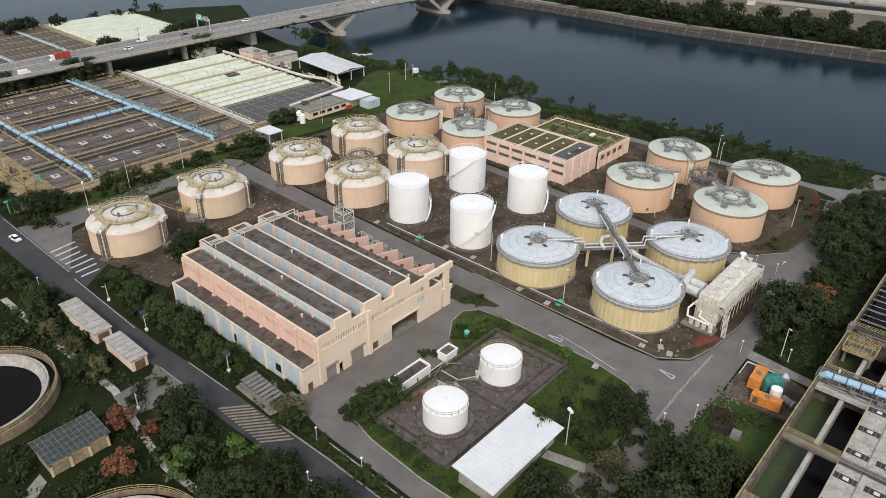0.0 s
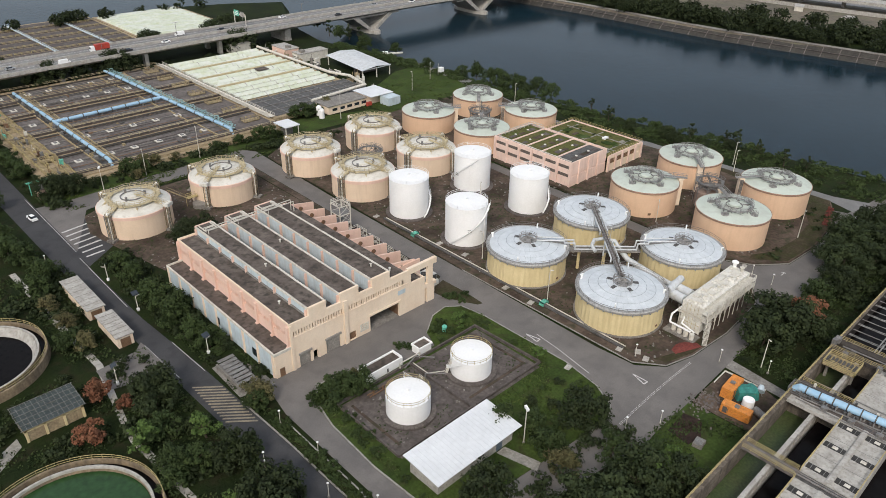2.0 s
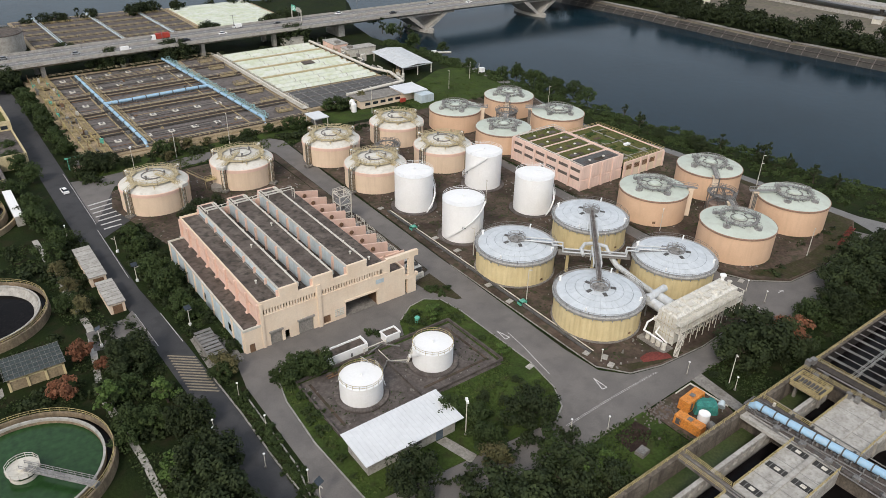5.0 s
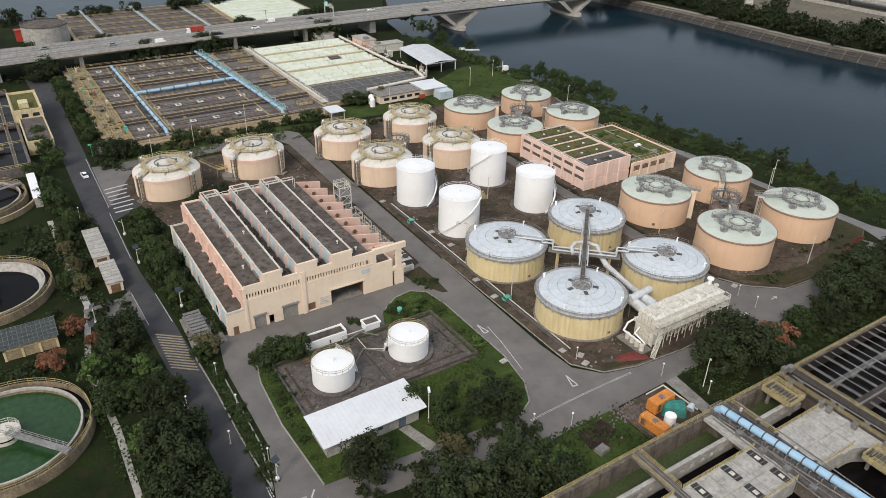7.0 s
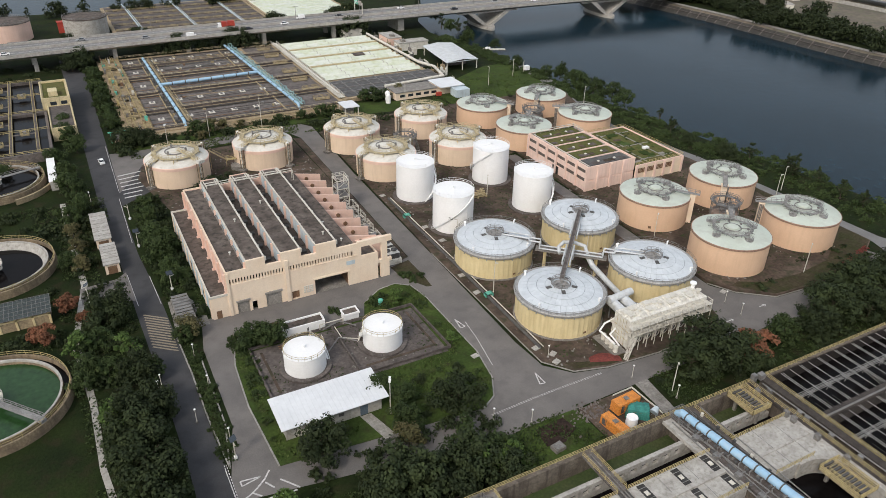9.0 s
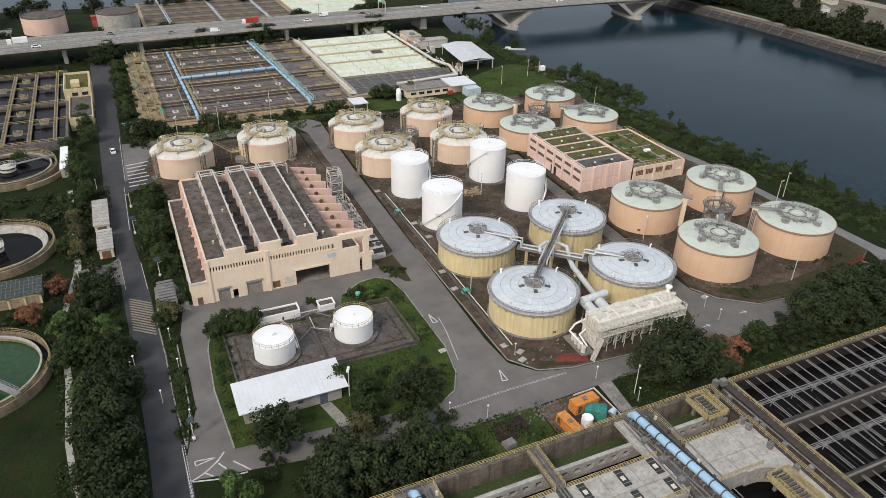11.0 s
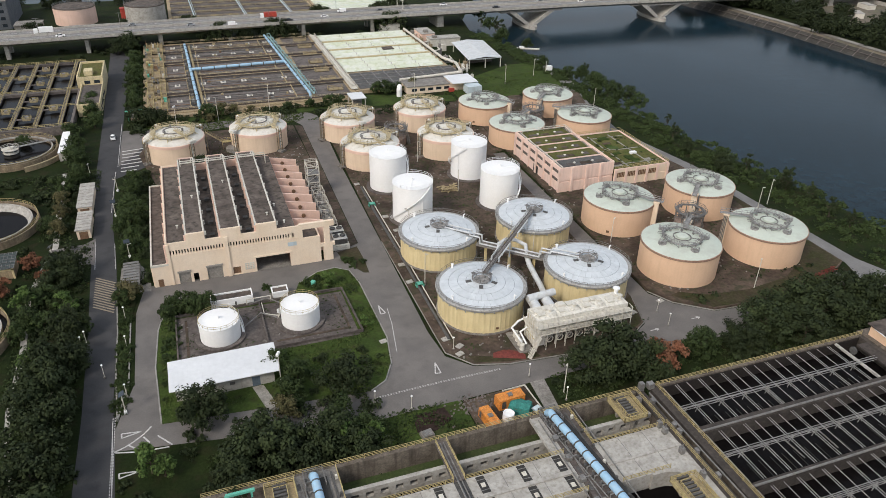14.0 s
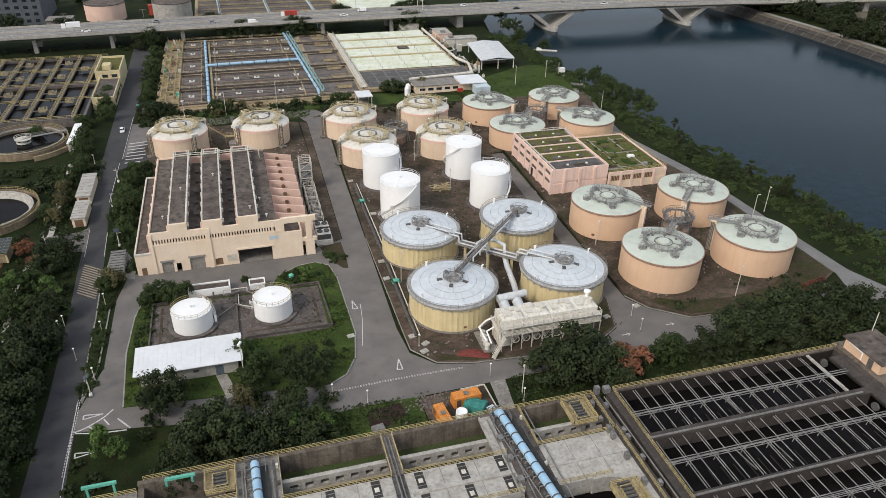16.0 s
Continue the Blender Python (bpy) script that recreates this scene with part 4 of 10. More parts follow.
first = plain_tank("white_storage_tank", 6.25, 12.4, "tall white painted steel storage tank with stair", "tall white tanks")
TALL = [(147.9, 135.7, 60), (177.7, 136.6, -100), (148.8, 111.1, -35), (178.9, 112.4, 55)]
first.matrix_basis = pose(TALL[0][0], TALL[0][1], 0.35, 0, 0, TALL[0][2])
for x, y, a in TALL[1:]:
    copy_thing(first, pose(x, y, 0.35, 0, 0, a))
first = plain_tank("small_white_tank", 4.7, 5.1, "small white steel tank with yellow top rail in a bund", "small white tanks")
first.matrix_basis = pose(86.2, 66.2, 0.2, 0, 0, 20)
copy_thing(first, pose(105.5, 66.7, 0.2, 0, 0, 160))

# ---- main process building ----


def main_building():
    X0, X1, Y0, Y1, H = 76.0, 120.3, 93.8, 146.3, 12.2
    b = thing("process_building", "peach and pink rendered process hall with stepped clerestory roofs", "building")
    # south wall in pieces round its openings
    holes = [(78.0, 81.0, 0.0, 3.4), (81.7, 83.0, 0.0, 2.6), (85.3, 89.3, 0.0, 3.8), (92.0, 94.0, 0.3, 2.5), (98.3, 107.6, 0.0, 4.4)]
    w = Shape()
    x = X0
    for h in holes + [(110.6, 110.6, 0, 0)]:
        if h[0] > x:
            w.box(x, Y0, 0, h[0], Y0 + 0.6, 9.0)
        if h[1] > h[0]:
            if h[2] > 0:
                w.box(h[0], Y0, 0, h[1], Y0 + 0.6, h[2])
            w.box(h[0], Y0, h[3], h[1], Y0 + 0.6, 9.0)
        x = h[1]
    # slotted band
    w.box(X0, Y0, 10.3, 110.6, Y0 + 0.6, H)
    n = 44
    for i in range(n + 1):
        xx = X0 + 0.6 + i * (108.2 - X0) / n
        w.box(xx - 0.2, Y0, 9.0, xx + 0.2, Y0 + 0.5, 10.3)
    w.box(X0, Y0, 9.0, X0 + 0.7, Y0 + 0.35, 10.3)
    w.box(108.2, Y0, 9.0, 110.6, Y0 + 0.6, 10.3)
    # stepped parapet
    for x0, x1, z in ((81.3, 86.0, 14.50), (90.0, 95.2, 14.50), (99.3, 104.7, 14.50)):
        w.box(x0, Y0, H, x1, Y0 + 0.6, z)
    w.box(X0 - 0.25, Y0 - 0.12, 8.6, 110.6, Y0 + 0.0, 8.85)
    part("south_wall", w, PEACH, b)
    part("pilaster", Shape().box(90.6, Y0 - 0.35, 0, 91.6, Y0, H), PEACH, b)
    part("pilaster", Shape().box(X0, Y0 - 0.25, 0, X0 + 0.7, Y0, H), PEACH, b)
    # portal frame on the east end
    f = Shape()
    f.box(110.6, Y0, 8.2, 111.5, Y0 + 0.9, 10.9)
    f.box(110.6, Y0, 10.9, 120.3, Y0 + 0.9, H + 0.3)
    f.box(117.4, Y0, 5.6, 119.0, Y0 + 0.9, 10.9).box(117.0, Y0, 0, 119.6, Y0 + 0.9, 4.6)
    f.box(116.2, Y0 + 0.05, 4.6, 120.3, Y0 + 0.95, 5.6)
    f.box(110.6, Y0, 0, 116.2, Y0 + 0.5, 8.2).box(115.8, Y0 + 0.5, 0, 116.2, Y0 + 6, 8.2)
    f.box(110.6, Y0 + 0.5, 8.0, 110.9, Y0 + 6, 8.5)
    part("porch_roof", Shape().box(110.9, Y0 + 0.5, 7.5, 115.8, Y0 + 6, 7.8), BITUMEN, b)
    part("portal_frame", f, PEACH, b)
    part("recess_wall", Shape().box(111.0, Y0 + 6, 0, 120, Y0 + 6.4, 9.5), PINK, b)
    # doors
    for x0, x1, z in ((78.0, 81.0, 3.4), (85.3, 89.3, 3.8)):
        shutter = part("roller_shutter", Shape().box(x0 - 0.25, Y0 - 0.3, z, x1 + 0.25, Y0 + 0.3, z + 0.5), SHUTTER, b)
        k = int(z / 0.25)
        for i in range(k):
            part("slat", Shape().box(x0, Y0 + 0.3, z * i / k, x1, Y0 + 0.37, z * (i + 0.86) / k), SHUTTER, shutter)
    part("door", Shape().box(92.0, Y0 + 0.3, 0.3, 94.0, Y0 + 0.38, 2.5).box(92.95, Y0 + 0.26, 0.3, 93.05, Y0 + 0.3, 2.5), BROWN_DOOR, b, "brown double door")
    # near-black sheet paints the unlit room behind the doorway
    part("dark_doorway", Shape().box(81.7, Y0 + 2.5, 0, 83.0, Y0 + 2.6, 2.6), DARK, b)
    part("loading_bay", Shape().box(98.3, Y0 + 9, 0, 107.6, Y0 + 9.2, 4.4).box(98.3, Y0 + 0.6, 4.4, 107.6, Y0 + 9, 4.5).box(98.0, Y0 + 0.6, 0, 98.3, Y0 + 9, 4.4).box(107.6, Y0 + 0.6, 0, 107.9, Y0 + 9, 4.4), BROWN_DOOR, b)
    part("bay_floor", Shape().box(98.3, Y0 + 0.1, 0.0, 107.6, Y0 + 9, 0.12), CONCRETE, b)
    part("lintel", Shape().box(97.9, Y0 - 0.2, 4.4, 108.0, Y0, 4.9), PEACH, b)
    for i in range(4):
        for j in range(4):
            part("wall_louvre", Shape().box(95.2 + 0.65 * i, Y0 - 0.12, 1.2 + 0.55 * j, 95.7 + 0.65 * i, Y0, 1.6 + 0.55 * j), OFFWHITE, b)
    part("blue_sign", Shape().box(107.2, Y0 - 0.06, 6.4, 109.6, Y0, 7.6), BLUE_PANEL, b, "washed-out pale blue sign panel")
    # west wall with pilasters, slots and annex
    w = Shape()
    w.box(X0, Y0 + 0.6, 0, X0 + 0.5, Y1, 8.8).box(X0, Y0 + 0.6, 10.0, X0 + 0.5, Y1, H)
    w.box(X0 + 0.3, Y0 + 0.6, 8.8, X0 + 0.5, Y1, 10.0)
    bays = 8
    for i in range(bays):
        y0 = Y0 + 0.6 + (Y1 - Y0 - 0.6) * i / bays
        d = (Y1 - Y0 - 0.6) / bays
        for k in range(11):
            if k in (0, 10) or 1 < k < 9:
                w.box(X0, y0 + d * k / 11 - 0.16, 8.8, X0 + 0.3, y0 + d * k / 11 + 0.16, 10.0)
    part("west_wall", w, PINK, b)
    for i in range(bays + 1):
        y = Y0 + 0.5 + (Y1 - Y0 - 1.0) * i / bays
        part("buttress", Shape().box(X0 - 0.5, y - 0.35, 5, X0, y + 0.35, H - 0.3).box(X0 - 0.8, y - 0.35, 5, X0 - 0.5, y + 0.35, 6.6), PINK, b)
    part("north_wall", Shape().box(X0 + 0.5, Y1 - 0.5, 0, 109.6, Y1, H).box(81.3, Y1 - 0.5, H, 86, Y1, 14.50).box(90, Y1 - 0.5, H, 95.2, Y1, 14.50).box(99.3, Y1 - 0.5, H, 104.7, Y1, 14.50), PINK, b)
    part("parapet", Shape().box(X0, Y0 + 0.6, H, X0 + 0.35, Y1, H + 0.35).box(X0 + 0.35, Y1 - 0.35, H, 81.3, Y1, H + 0.35).box(X0, Y0, H, 81.3, Y0 + 0.35, H + 0.35), PEACH, b)
    # annex
    a = Shape()
    a.box(71.7, Y0, 0, 76.0, Y0 + 0.4, 6.3)
    part("annex_front", a, PEACH, b)
    part("annex_door", Shape().box(72.7, Y0 - 0.05, 0, 74.0, Y0, 2.3), BROWN_DOOR, b)
    part("annex_wall", Shape().box(71.7, Y0 + 0.4, 0, 72.0, Y1 - 1, 6.1), BLUE_PANEL, b, "pale blue panelled lower wall")
    for i in range(9):
        y = Y0 + 0.8 + (Y1 - Y0 - 2.4) * i / 8
        part("annex_pilaster", Shape().box(71.45, y - 0.35, 0, 71.7, y + 0.35, 6.2), PEACH, b)
    for i in (1, 4):
        y = Y0 + 3.2 + 5.6 * i
        part("annex_window", Shape().box(71.6, y - 0.9, 1.6, 71.69, y + 0.9, 3.6), GLASS, b)
    part("annex_roof", Shape().box(71.9, Y0 + 0.3, 6.0, 76.0, Y1 - 0.9, 6.25), BITUMEN, b)
    part("annex_parapet", Shape().box(71.5, Y0 - 0.1, 6.1, 71.9, Y1 - 0.9, 6.7).box(71.9, Y0 - 0.1, 6.1, 76, Y0 + 0.3, 6.7).box(71.9, Y1 - 1.2, 6.1, 76, Y1 - 0.9, 6.7), OFFWHITE, b)
    # roofs
    part("roof_slab", Shape().box(X0 + 0.35, Y0 + 0.6, H - 0.5, 81.3, Y1 - 0.5, H - 0.1), BITUMEN, b)
    for x0, x1 in ((86.0, 90.0), (95.2, 99.3)):
        part("valley_slab", Shape().box(x0, Y0 + 0.6, H - 2.6, x1, Y1 - 0.5, H - 2.2), BITUMEN, b)
    part("roof_slab", Shape().box(104.7, Y0 + 0.6, H - 0.3, 109.6, Y1 - 0.5, H + 0.1), BITUMEN, b)
    for x0, x1 in ((81.3, 86.0), (90.0, 95.2), (99.3, 104.7)):
        mon = part("roof_monitor", Shape().box(x0 + 0.25, Y0 + 0.6, 14.35, x1 - 0.05, Y1 - 0.5, 14.10), BITUMEN, b)
        part("clerestory", Shape().box(x0 + 0.05, Y0 + 0.6, H - 2.4, x0 + 0.25, Y1 - 0.5, 13.90), BLUE_PANEL, mon)
        part("coping", Shape().box(x0 - 0.1, Y0 + 0.6, 13.90, x0 + 0.35, Y1 - 0.5, 14.35), OFFWHITE, mon)
        part("back_wall", Shape().box(x1 - 0.25, Y0 + 0.6, H - 2.4, x1 - 0.05, Y1 - 0.5, 14.35), PINK, mon)
        part("coping", Shape().box(x1 - 0.3, Y0 + 0.62, 14.36, x1 + 0.12, Y1 - 0.52, 14.58), OFFWHITE, mon)
        for i in range(bays + 1):
            y = Y0 + 0.9 + (Y1 - Y0 - 1.8) * i / bays
            part("rib", Shape().box(x0 - 0.5, y - 0.2, H - 2.3, x0 + 0.05, y + 0.2, 13.80), PINK, mon)
            part("cap", Shape().box(x1 + 0.0, y - 0.3, 13.20, x1 + 0.55, y + 0.3, 14.20), OFFWHITE, mon)
    for i in range(6):
        y = Y0 + 5 + 7.6 * i
        for xx in (87.5, 97.0):
            part("roof_fan", Shape().box(xx, y, H - 2.2, xx + 1.3, y + 1.3, H - 1.5), STEEL_DARK, b)
    # pipe frame over the north end and loose gear on the roofs
    for y in (Y1 - 6.5, Y1 - 5.0):
        part("roof_pipe", Shape().run([(82.0, y, 14.2), (82.0, y, 15.4), (108, y, 15.4), (108, y, 12.3)], 0.12, 6), OFFWHITE, b)
    for xx in (86.4, 90.6, 95.6, 99.9, 104.4):
        part("pipe_stand", Shape().beam((xx, Y1 - 6.5, H), (xx, Y1 - 6.5, 15.4), 0.14, 0.14).beam((xx, Y1 - 6.5, 15.3), (xx, Y1 - 5.0, 15.3), 0.12, 0.12), OFFWHITE, b)
    for x0, x1 in ((81.3, 86.0), (90.0, 95.2), (99.3, 104.7)):
        part("hatch_frame", Shape().box(x0 + 0.6, Y1 - 4.6, 14.3, x0 + 0.8, Y1 - 0.8, 14.7).box(x1 - 0.8, Y1 - 4.6, 14.3, x1 - 0.6, Y1 - 0.8, 14.7).box(x0 + 0.8, Y1 - 4.6, 14.3, x1 - 0.8, Y1 - 4.4, 14.7).box(x0 + 0.8, Y1 - 2.9, 14.3, x1 - 0.8, Y1 - 2.7, 14.6), OFFWHITE, b)
    for xx, y, z in ((107.2, Y0 + 3, H + 0.1), (106.0, Y0 + 14, H + 0.1), (103, Y0 + 5, 14.35), (79.4, Y0 + 9, H - 0.1), (93.4, Y0 + 30, 14.35), (84.2, Y0 + 22, 14.35)):
        part("roof_vent", Shape().cyl(xx, y, z, z + 0.7, 0.18, n=8).cyl(xx, y, z + 0.7, z + 0.85, 0.34, n=8), PALE_GRP, b)
    for x0, x1 in ((80.9, 81.3), (86.0, 86.3), (95.2, 95.5), (104.7, 105.0)):
        part("gutter", Shape().box(x0, Y0 + 0.7, H - 0.1, x1, Y1 - 0.6, H + 0.12), CONCRETE, b)
    # east bays divided by fins
    part("east_slab", Shape().box(109.6, Y0 + 6.4, 5.0, 119.6, Y1 - 0.5, 5.4), DECK_BROWN, b)
    part("east_wall", Shape().box(109.3, Y0 + 0.9, 0, 109.6, Y1 - 0.5, H).box(119.3, Y0 + 6.4, 0, 119.6, Y1 - 0.5, 5.0), PINK, b)
    for i in range(9):
        y = Y0 + 6.4 + (Y1 - Y0 - 6.9) * i / 8
        fin = part("fin_wall", Shape().add([(109.6, y, 5.4), (118.6, y, 5.4), (118.6, y, 9.6), (109.6, y, 11.4), (109.6, y + 0.45, 5.4), (118.6, y + 0.45, 5.4), (118.6, y + 0.45, 9.6), (109.6, y + 0.45, 11.4)], [(0, 1, 2, 3), (7, 6, 5, 4), (1, 5, 6, 2), (3, 2, 6, 7), (0, 3, 7, 4), (0, 4, 5, 1)]), PINK, b)
        part("fan_outlet", Shape().tube((113.9, y - 0.35, 9.0), (113.9, y, 9.0), 0.6, 14), BROWN_DOOR, fin)
    return b


main_building()


def roof_garden_building():
    b = thing("garden_roof_building", "pink rendered plant building with planted green roof terraces", "building")
    H1, H2 = 9.2, 6.6
    X0, XM, X1, Y0, Y1 = 201.0, 221.6, 243.6, 112.0, 147.5
    for z0, z1, k in ((0, 4.0, 0), (4.0, 5.2, 0.25), (5.2, 7.0, 0), (7.0, 8.2, 0.25), (8.2, H1, 0)):
        part("wall_course", Shape().box(X0 + k, Y0, z0, X0 + 0.4, Y1, z1), GARDEN_PINK, b)
    for z0, z1, k in ((0, 4.4, 0), (4.4, 5.0, 0.25), (5.0, H1, 0)):
        part("wall_course", Shape().box(X0 + 0.4, Y0 + k, z0, XM, Y0 + 0.4, z1), GARDEN_PINK, b)
    part("north_wall", Shape().box(X0 + 0.4, Y1 - 0.4, 0, XM, Y1, H1), GARDEN_PINK, b)
    part("cross_wall", Shape().box(XM - 0.4, Y0 + 0.4, 0, XM, Y1 - 0.4, H1), GARDEN_PINK, b)
    for i in range(7):
        y = Y0 + 0.3 + (Y1 - Y0 - 0.6) * i / 6
        part("pilaster", Shape().box(X0 - 0.45, y - 0.4, 0, X0, y + 0.4, H1 + 0.2), GARDEN_PINK, b)
        if i < 6:
            for k in range(4):
                yy = y + 0.8 + k * 1.15
                for z in (4.05, 7.05):
                    part("louvre_window", Shape().box(X0 + 0.12, yy, z, X0 + 0.24, yy + 1.08, z + 1.05), LOUVRE, b)
    for xx in (205.5, 211, 216.5):
        part("pilaster", Shape().box(xx - 0.4, Y0 - 0.4, 0, xx + 0.4, Y0, H1 + 0.2), GARDEN_PINK, b)
    # entrance is a flat near-black panel with its inner shade painted on
    part("entrance", Shape().box(X0 - 0.05, 128, 0, X0, 131.5, 3.6), DARK, b)
    part("roof_slab", Shape().box(X0 + 0.4, Y0 + 0.4, H1 - 0.5, XM - 0.4, Y1 - 0.4, H1 - 0.15), CONCRETE, b)
    for i, (m_) in enumerate((STEEL_DARK, MOSS, MOSS, MOSS, MOSS)):
        y = Y0 + 1.0 + 7.0 * i
        part("planting_bed", Shape().box(X0 + 2.2, y + 0.6, H1 - 0.15, XM - 1.6, y + 5.9, H1 + 0.2), m_, b)
        part("bed_divider", Shape().box(X0 + 0.4, y + 6.1, H1 - 0.2, XM - 0.4, y + 6.6, H1 + 0.4), GARDEN_PINK, b)
    for i in range(5):
        for k in range(2):
            part("roof_vent", Shape().ball((X0 + 7 + 7 * k, Y0 + 3.5 + 7 * i, H1 + 0.3), 0.5, 10, 5, 0.7), PALE_GRP, b)
        for k in range(3):
            xx = X0 + 3.2 + 5.6 * k + random.uniform(-1, 1)
            part("planter_strip", Shape().box(xx, Y0 + 2.0 + 7 * i, H1 + 0.2, xx + random.uniform(2, 4.5), Y0 + 3.0 + 7 * i + random.uniform(0, 1.4), H1 + 0.34), SOIL if k % 2 else DECK_BROWN, b)
    part("roof_pipe", Shape().run([(X0 + 1.2, Y0 + 1, H1 + 0.4), (X0 + 1.2, Y1 - 1, H1 + 0.4)], 0.16, 6), OFFWHITE, b)
    part("roof_frame", Shape().rail([(X0 + 2, Y1 - 1.2, H1), (XM - 1, Y1 - 1.2, H1), (XM - 1, Y1 - 7, H1)], 1.6, 2.2, 0.08, 2), OFFWHITE, b)
    part("parapet", Shape().box(X0, Y0, H1, X0 + 0.4, Y1, H1 + 0.5).box(X0 + 0.4, Y0, H1, XM, Y0 + 0.4, H1 + 0.5).box(X0 + 0.4, Y1 - 0.4, H1, XM, Y1, H1 + 0.5).box(XM - 0.4, Y0 + 0.4, H1, XM, Y1 - 0.4, H1 + 0.5), GARDEN_PINK, b)
    # lower east wing
    w = Shape().box(XM, Y0 - 1, 0, X1, Y0 - 0.6, 3.6).box(XM, Y0 - 1, 5.6, X1, Y0 - 0.6, H2).box(XM, Y0 - 0.8, 3.6, X1, Y0 - 0.6, 5.6).box(X1 - 0.4, Y0 - 0.6, 0, X1, Y1 - 4, H2).box(XM, Y1 - 4, 0, X1, Y1 - 3.6, H2)
    part("east_wing_wall", w, PEACH, b)
    for i in range(6):
        xx = XM + 0.4 + (X1 - XM - 0.8) * i / 5
        part("pilaster", Shape().box(xx - 0.4, Y0 - 1.35, 0, xx + 0.4, Y0 - 1.0, H2), GARDEN_PINK, b)
        if 0 < i < 5:
            for k in range(6):
                part("louvre_window", Shape().box(xx - 3.9 + 0.6 * k, Y0 - 0.92, 3.7, xx - 3.5 + 0.6 * k, Y0 - 0.82, 5.5), BROWN_DOOR, b)
    part("lawn_roof", Shape().box(XM, Y0 - 0.6, H2 - 0.4, X1 - 0.4, Y1 - 4, H2 + 0.02), MOSS, b)
    gr = random.Random(12)
    for i in range(16):
        xx, yy = gr.uniform(XM + 1, X1 - 6), gr.uniform(Y0 + 1, Y1 - 10)
        part("flower_bed", Shape().box(xx, yy, H2 + 0.02, xx + gr.uniform(1.5, 4.5), yy + gr.uniform(1.2, 3.6), H2 + 0.1 + 0.2 * gr.random()), gr.choice((LAWN, MOSS, LEAF_GRASS, SOIL, PAVING)), b)
    for i in (1, 3):
        part("garden_path", Shape().box(XM + 2 + 4.4 * i, Y0 + 1, H2, XM + 2.5 + 4.4 * i, Y1 - 6, H2 + 0.12), PAVING, b)
    for i in (0, 2, 4):
        part("garden_path", Shape().box(XM + 1, Y0 + 3 + 6 * i, H2, X1 - 1.5, Y0 + 3.5 + 6 * i, H2 + 0.1), PAVING, b)
    part("coping", Shape().box(XM, Y0 - 1.1, H2, X1, Y0 - 0.6, H2 + 0.35).box(X1 - 0.45, Y0 - 0.6, H2, X1 + 0.1, Y1 - 4, H2 + 0.35).box(XM, Y1 - 4, H2, X1, Y1 - 3.5, H2 + 0.35), GARDEN_PINK, b)
    part("roof_rail", Shape().rail([(XM, Y0 - 0.9, H2 + 0.35), (X1 - 0.2, Y0 - 0.9, H2 + 0.35), (X1 - 0.2, Y1 - 3.8, H2 + 0.35), (XM, Y1 - 3.8, H2 + 0.35)], 1.1, 1.5, 0.04), YELLOW_RAIL, b)
    part("white_vent", Shape().box(235, 122, H2, 237.4, 123.4, H2 + 0.7), WHITE, b)
    return b


roof_garden_building()

# ---- pipe bridge between the domed tanks ----
g = thing("pipe_bridge", "grey steel walkway and white pipes linking four domed tanks", "pipe bridge")
CX, CY = 164.7, 72.6
walk_z = 10.3
d = Shape()
A_, D_ = Vector((151.0, 58.6, walk_z)), Vector((178.2, 86.8, walk_z))
d.beam(A_, D_, 1.0, 0.14)
part("walkway_deck", d, DECK_GREY, g)
u = (D_ - A_).normalized()
sd = Vector((-u.y, u.x, 0))
d = Shape()
for s_ in (-0.52, 0.52):
    d.rail([A_ + sd * s_, D_ + sd * s_], 1.1, 1.8, 0.04)
    d.beam(A_ + sd * s_ - Vector((0, 0, 0.3)), D_ + sd * s_ - Vector((0, 0, 0.3)), 0.12, 0.28)
part("walkway_rail", d, STEEL_PALE, g)
for k, off in enumerate((-1.0, 1.0)):
    for a_, b_ in ((0.2, 0.42), (0.58, 0.8)):
        p, q = A_.lerp(D_, a_) + sd * off, A_.lerp(D_, b_) + sd * off
        part("gas_pipe", Shape().run([p - Vector((0, 0, 0.9)), p + Vector((0, 0, 0.3)), q + Vector((0, 0, 0.3)), q - Vector((0, 0, 4.0))], 0.2, 10), SCRUBBER, g)
for bx, by in ((149.1, 87.5), (180.4, 57.9)):
    P, Q = Vector((bx, by, 0)), Vector((CX, CY, 0))
    v = (Q - P).normalized()
    n_ = Vector((-v.y, v.x, 0))
    L = (Q - P).length
    for off in (-0.9, 0.9):
        o = n_ * off
        pts = [P + v * 2.0 + o + Vector((0, 0, 9.7)), P + v * 9.8 + o + Vector((0, 0, 9.6)), P + v * 10.0 + o + Vector((0, 0, 8.9)), P + v * 12.8 + o + Vector((0, 0, 8.9)), P + v * 13.0 + o + Vector((0, 0, 7.0)), Q + o + Vector((0, 0, 7.0))]
        part("gas_pipe", Shape().run(pts, 0.21, 10), SCRUBBER, g)
    b = Shape().beam(P + v * 11.8 + Vector((0, 0, 6.4)), Q + Vector((0, 0, 6.4)), 2.6, 0.3)
    part("pipe_tray", b, CONCRETE, g)
    part("post", Shape().beam(P + v * 14.5, P + v * 14.5 + Vector((0, 0, 6.3)), 0.6, 0.6), TANK_YELLOW, g)
    t_ = Shape().beam(P + v * 2.2 + Vector((0, 0, 9.4)), P + v * 10.4 + Vector((0, 0, 8.5)), 1.1, 0.14)
    part("dome_catwalk", t_, STEEL, g)
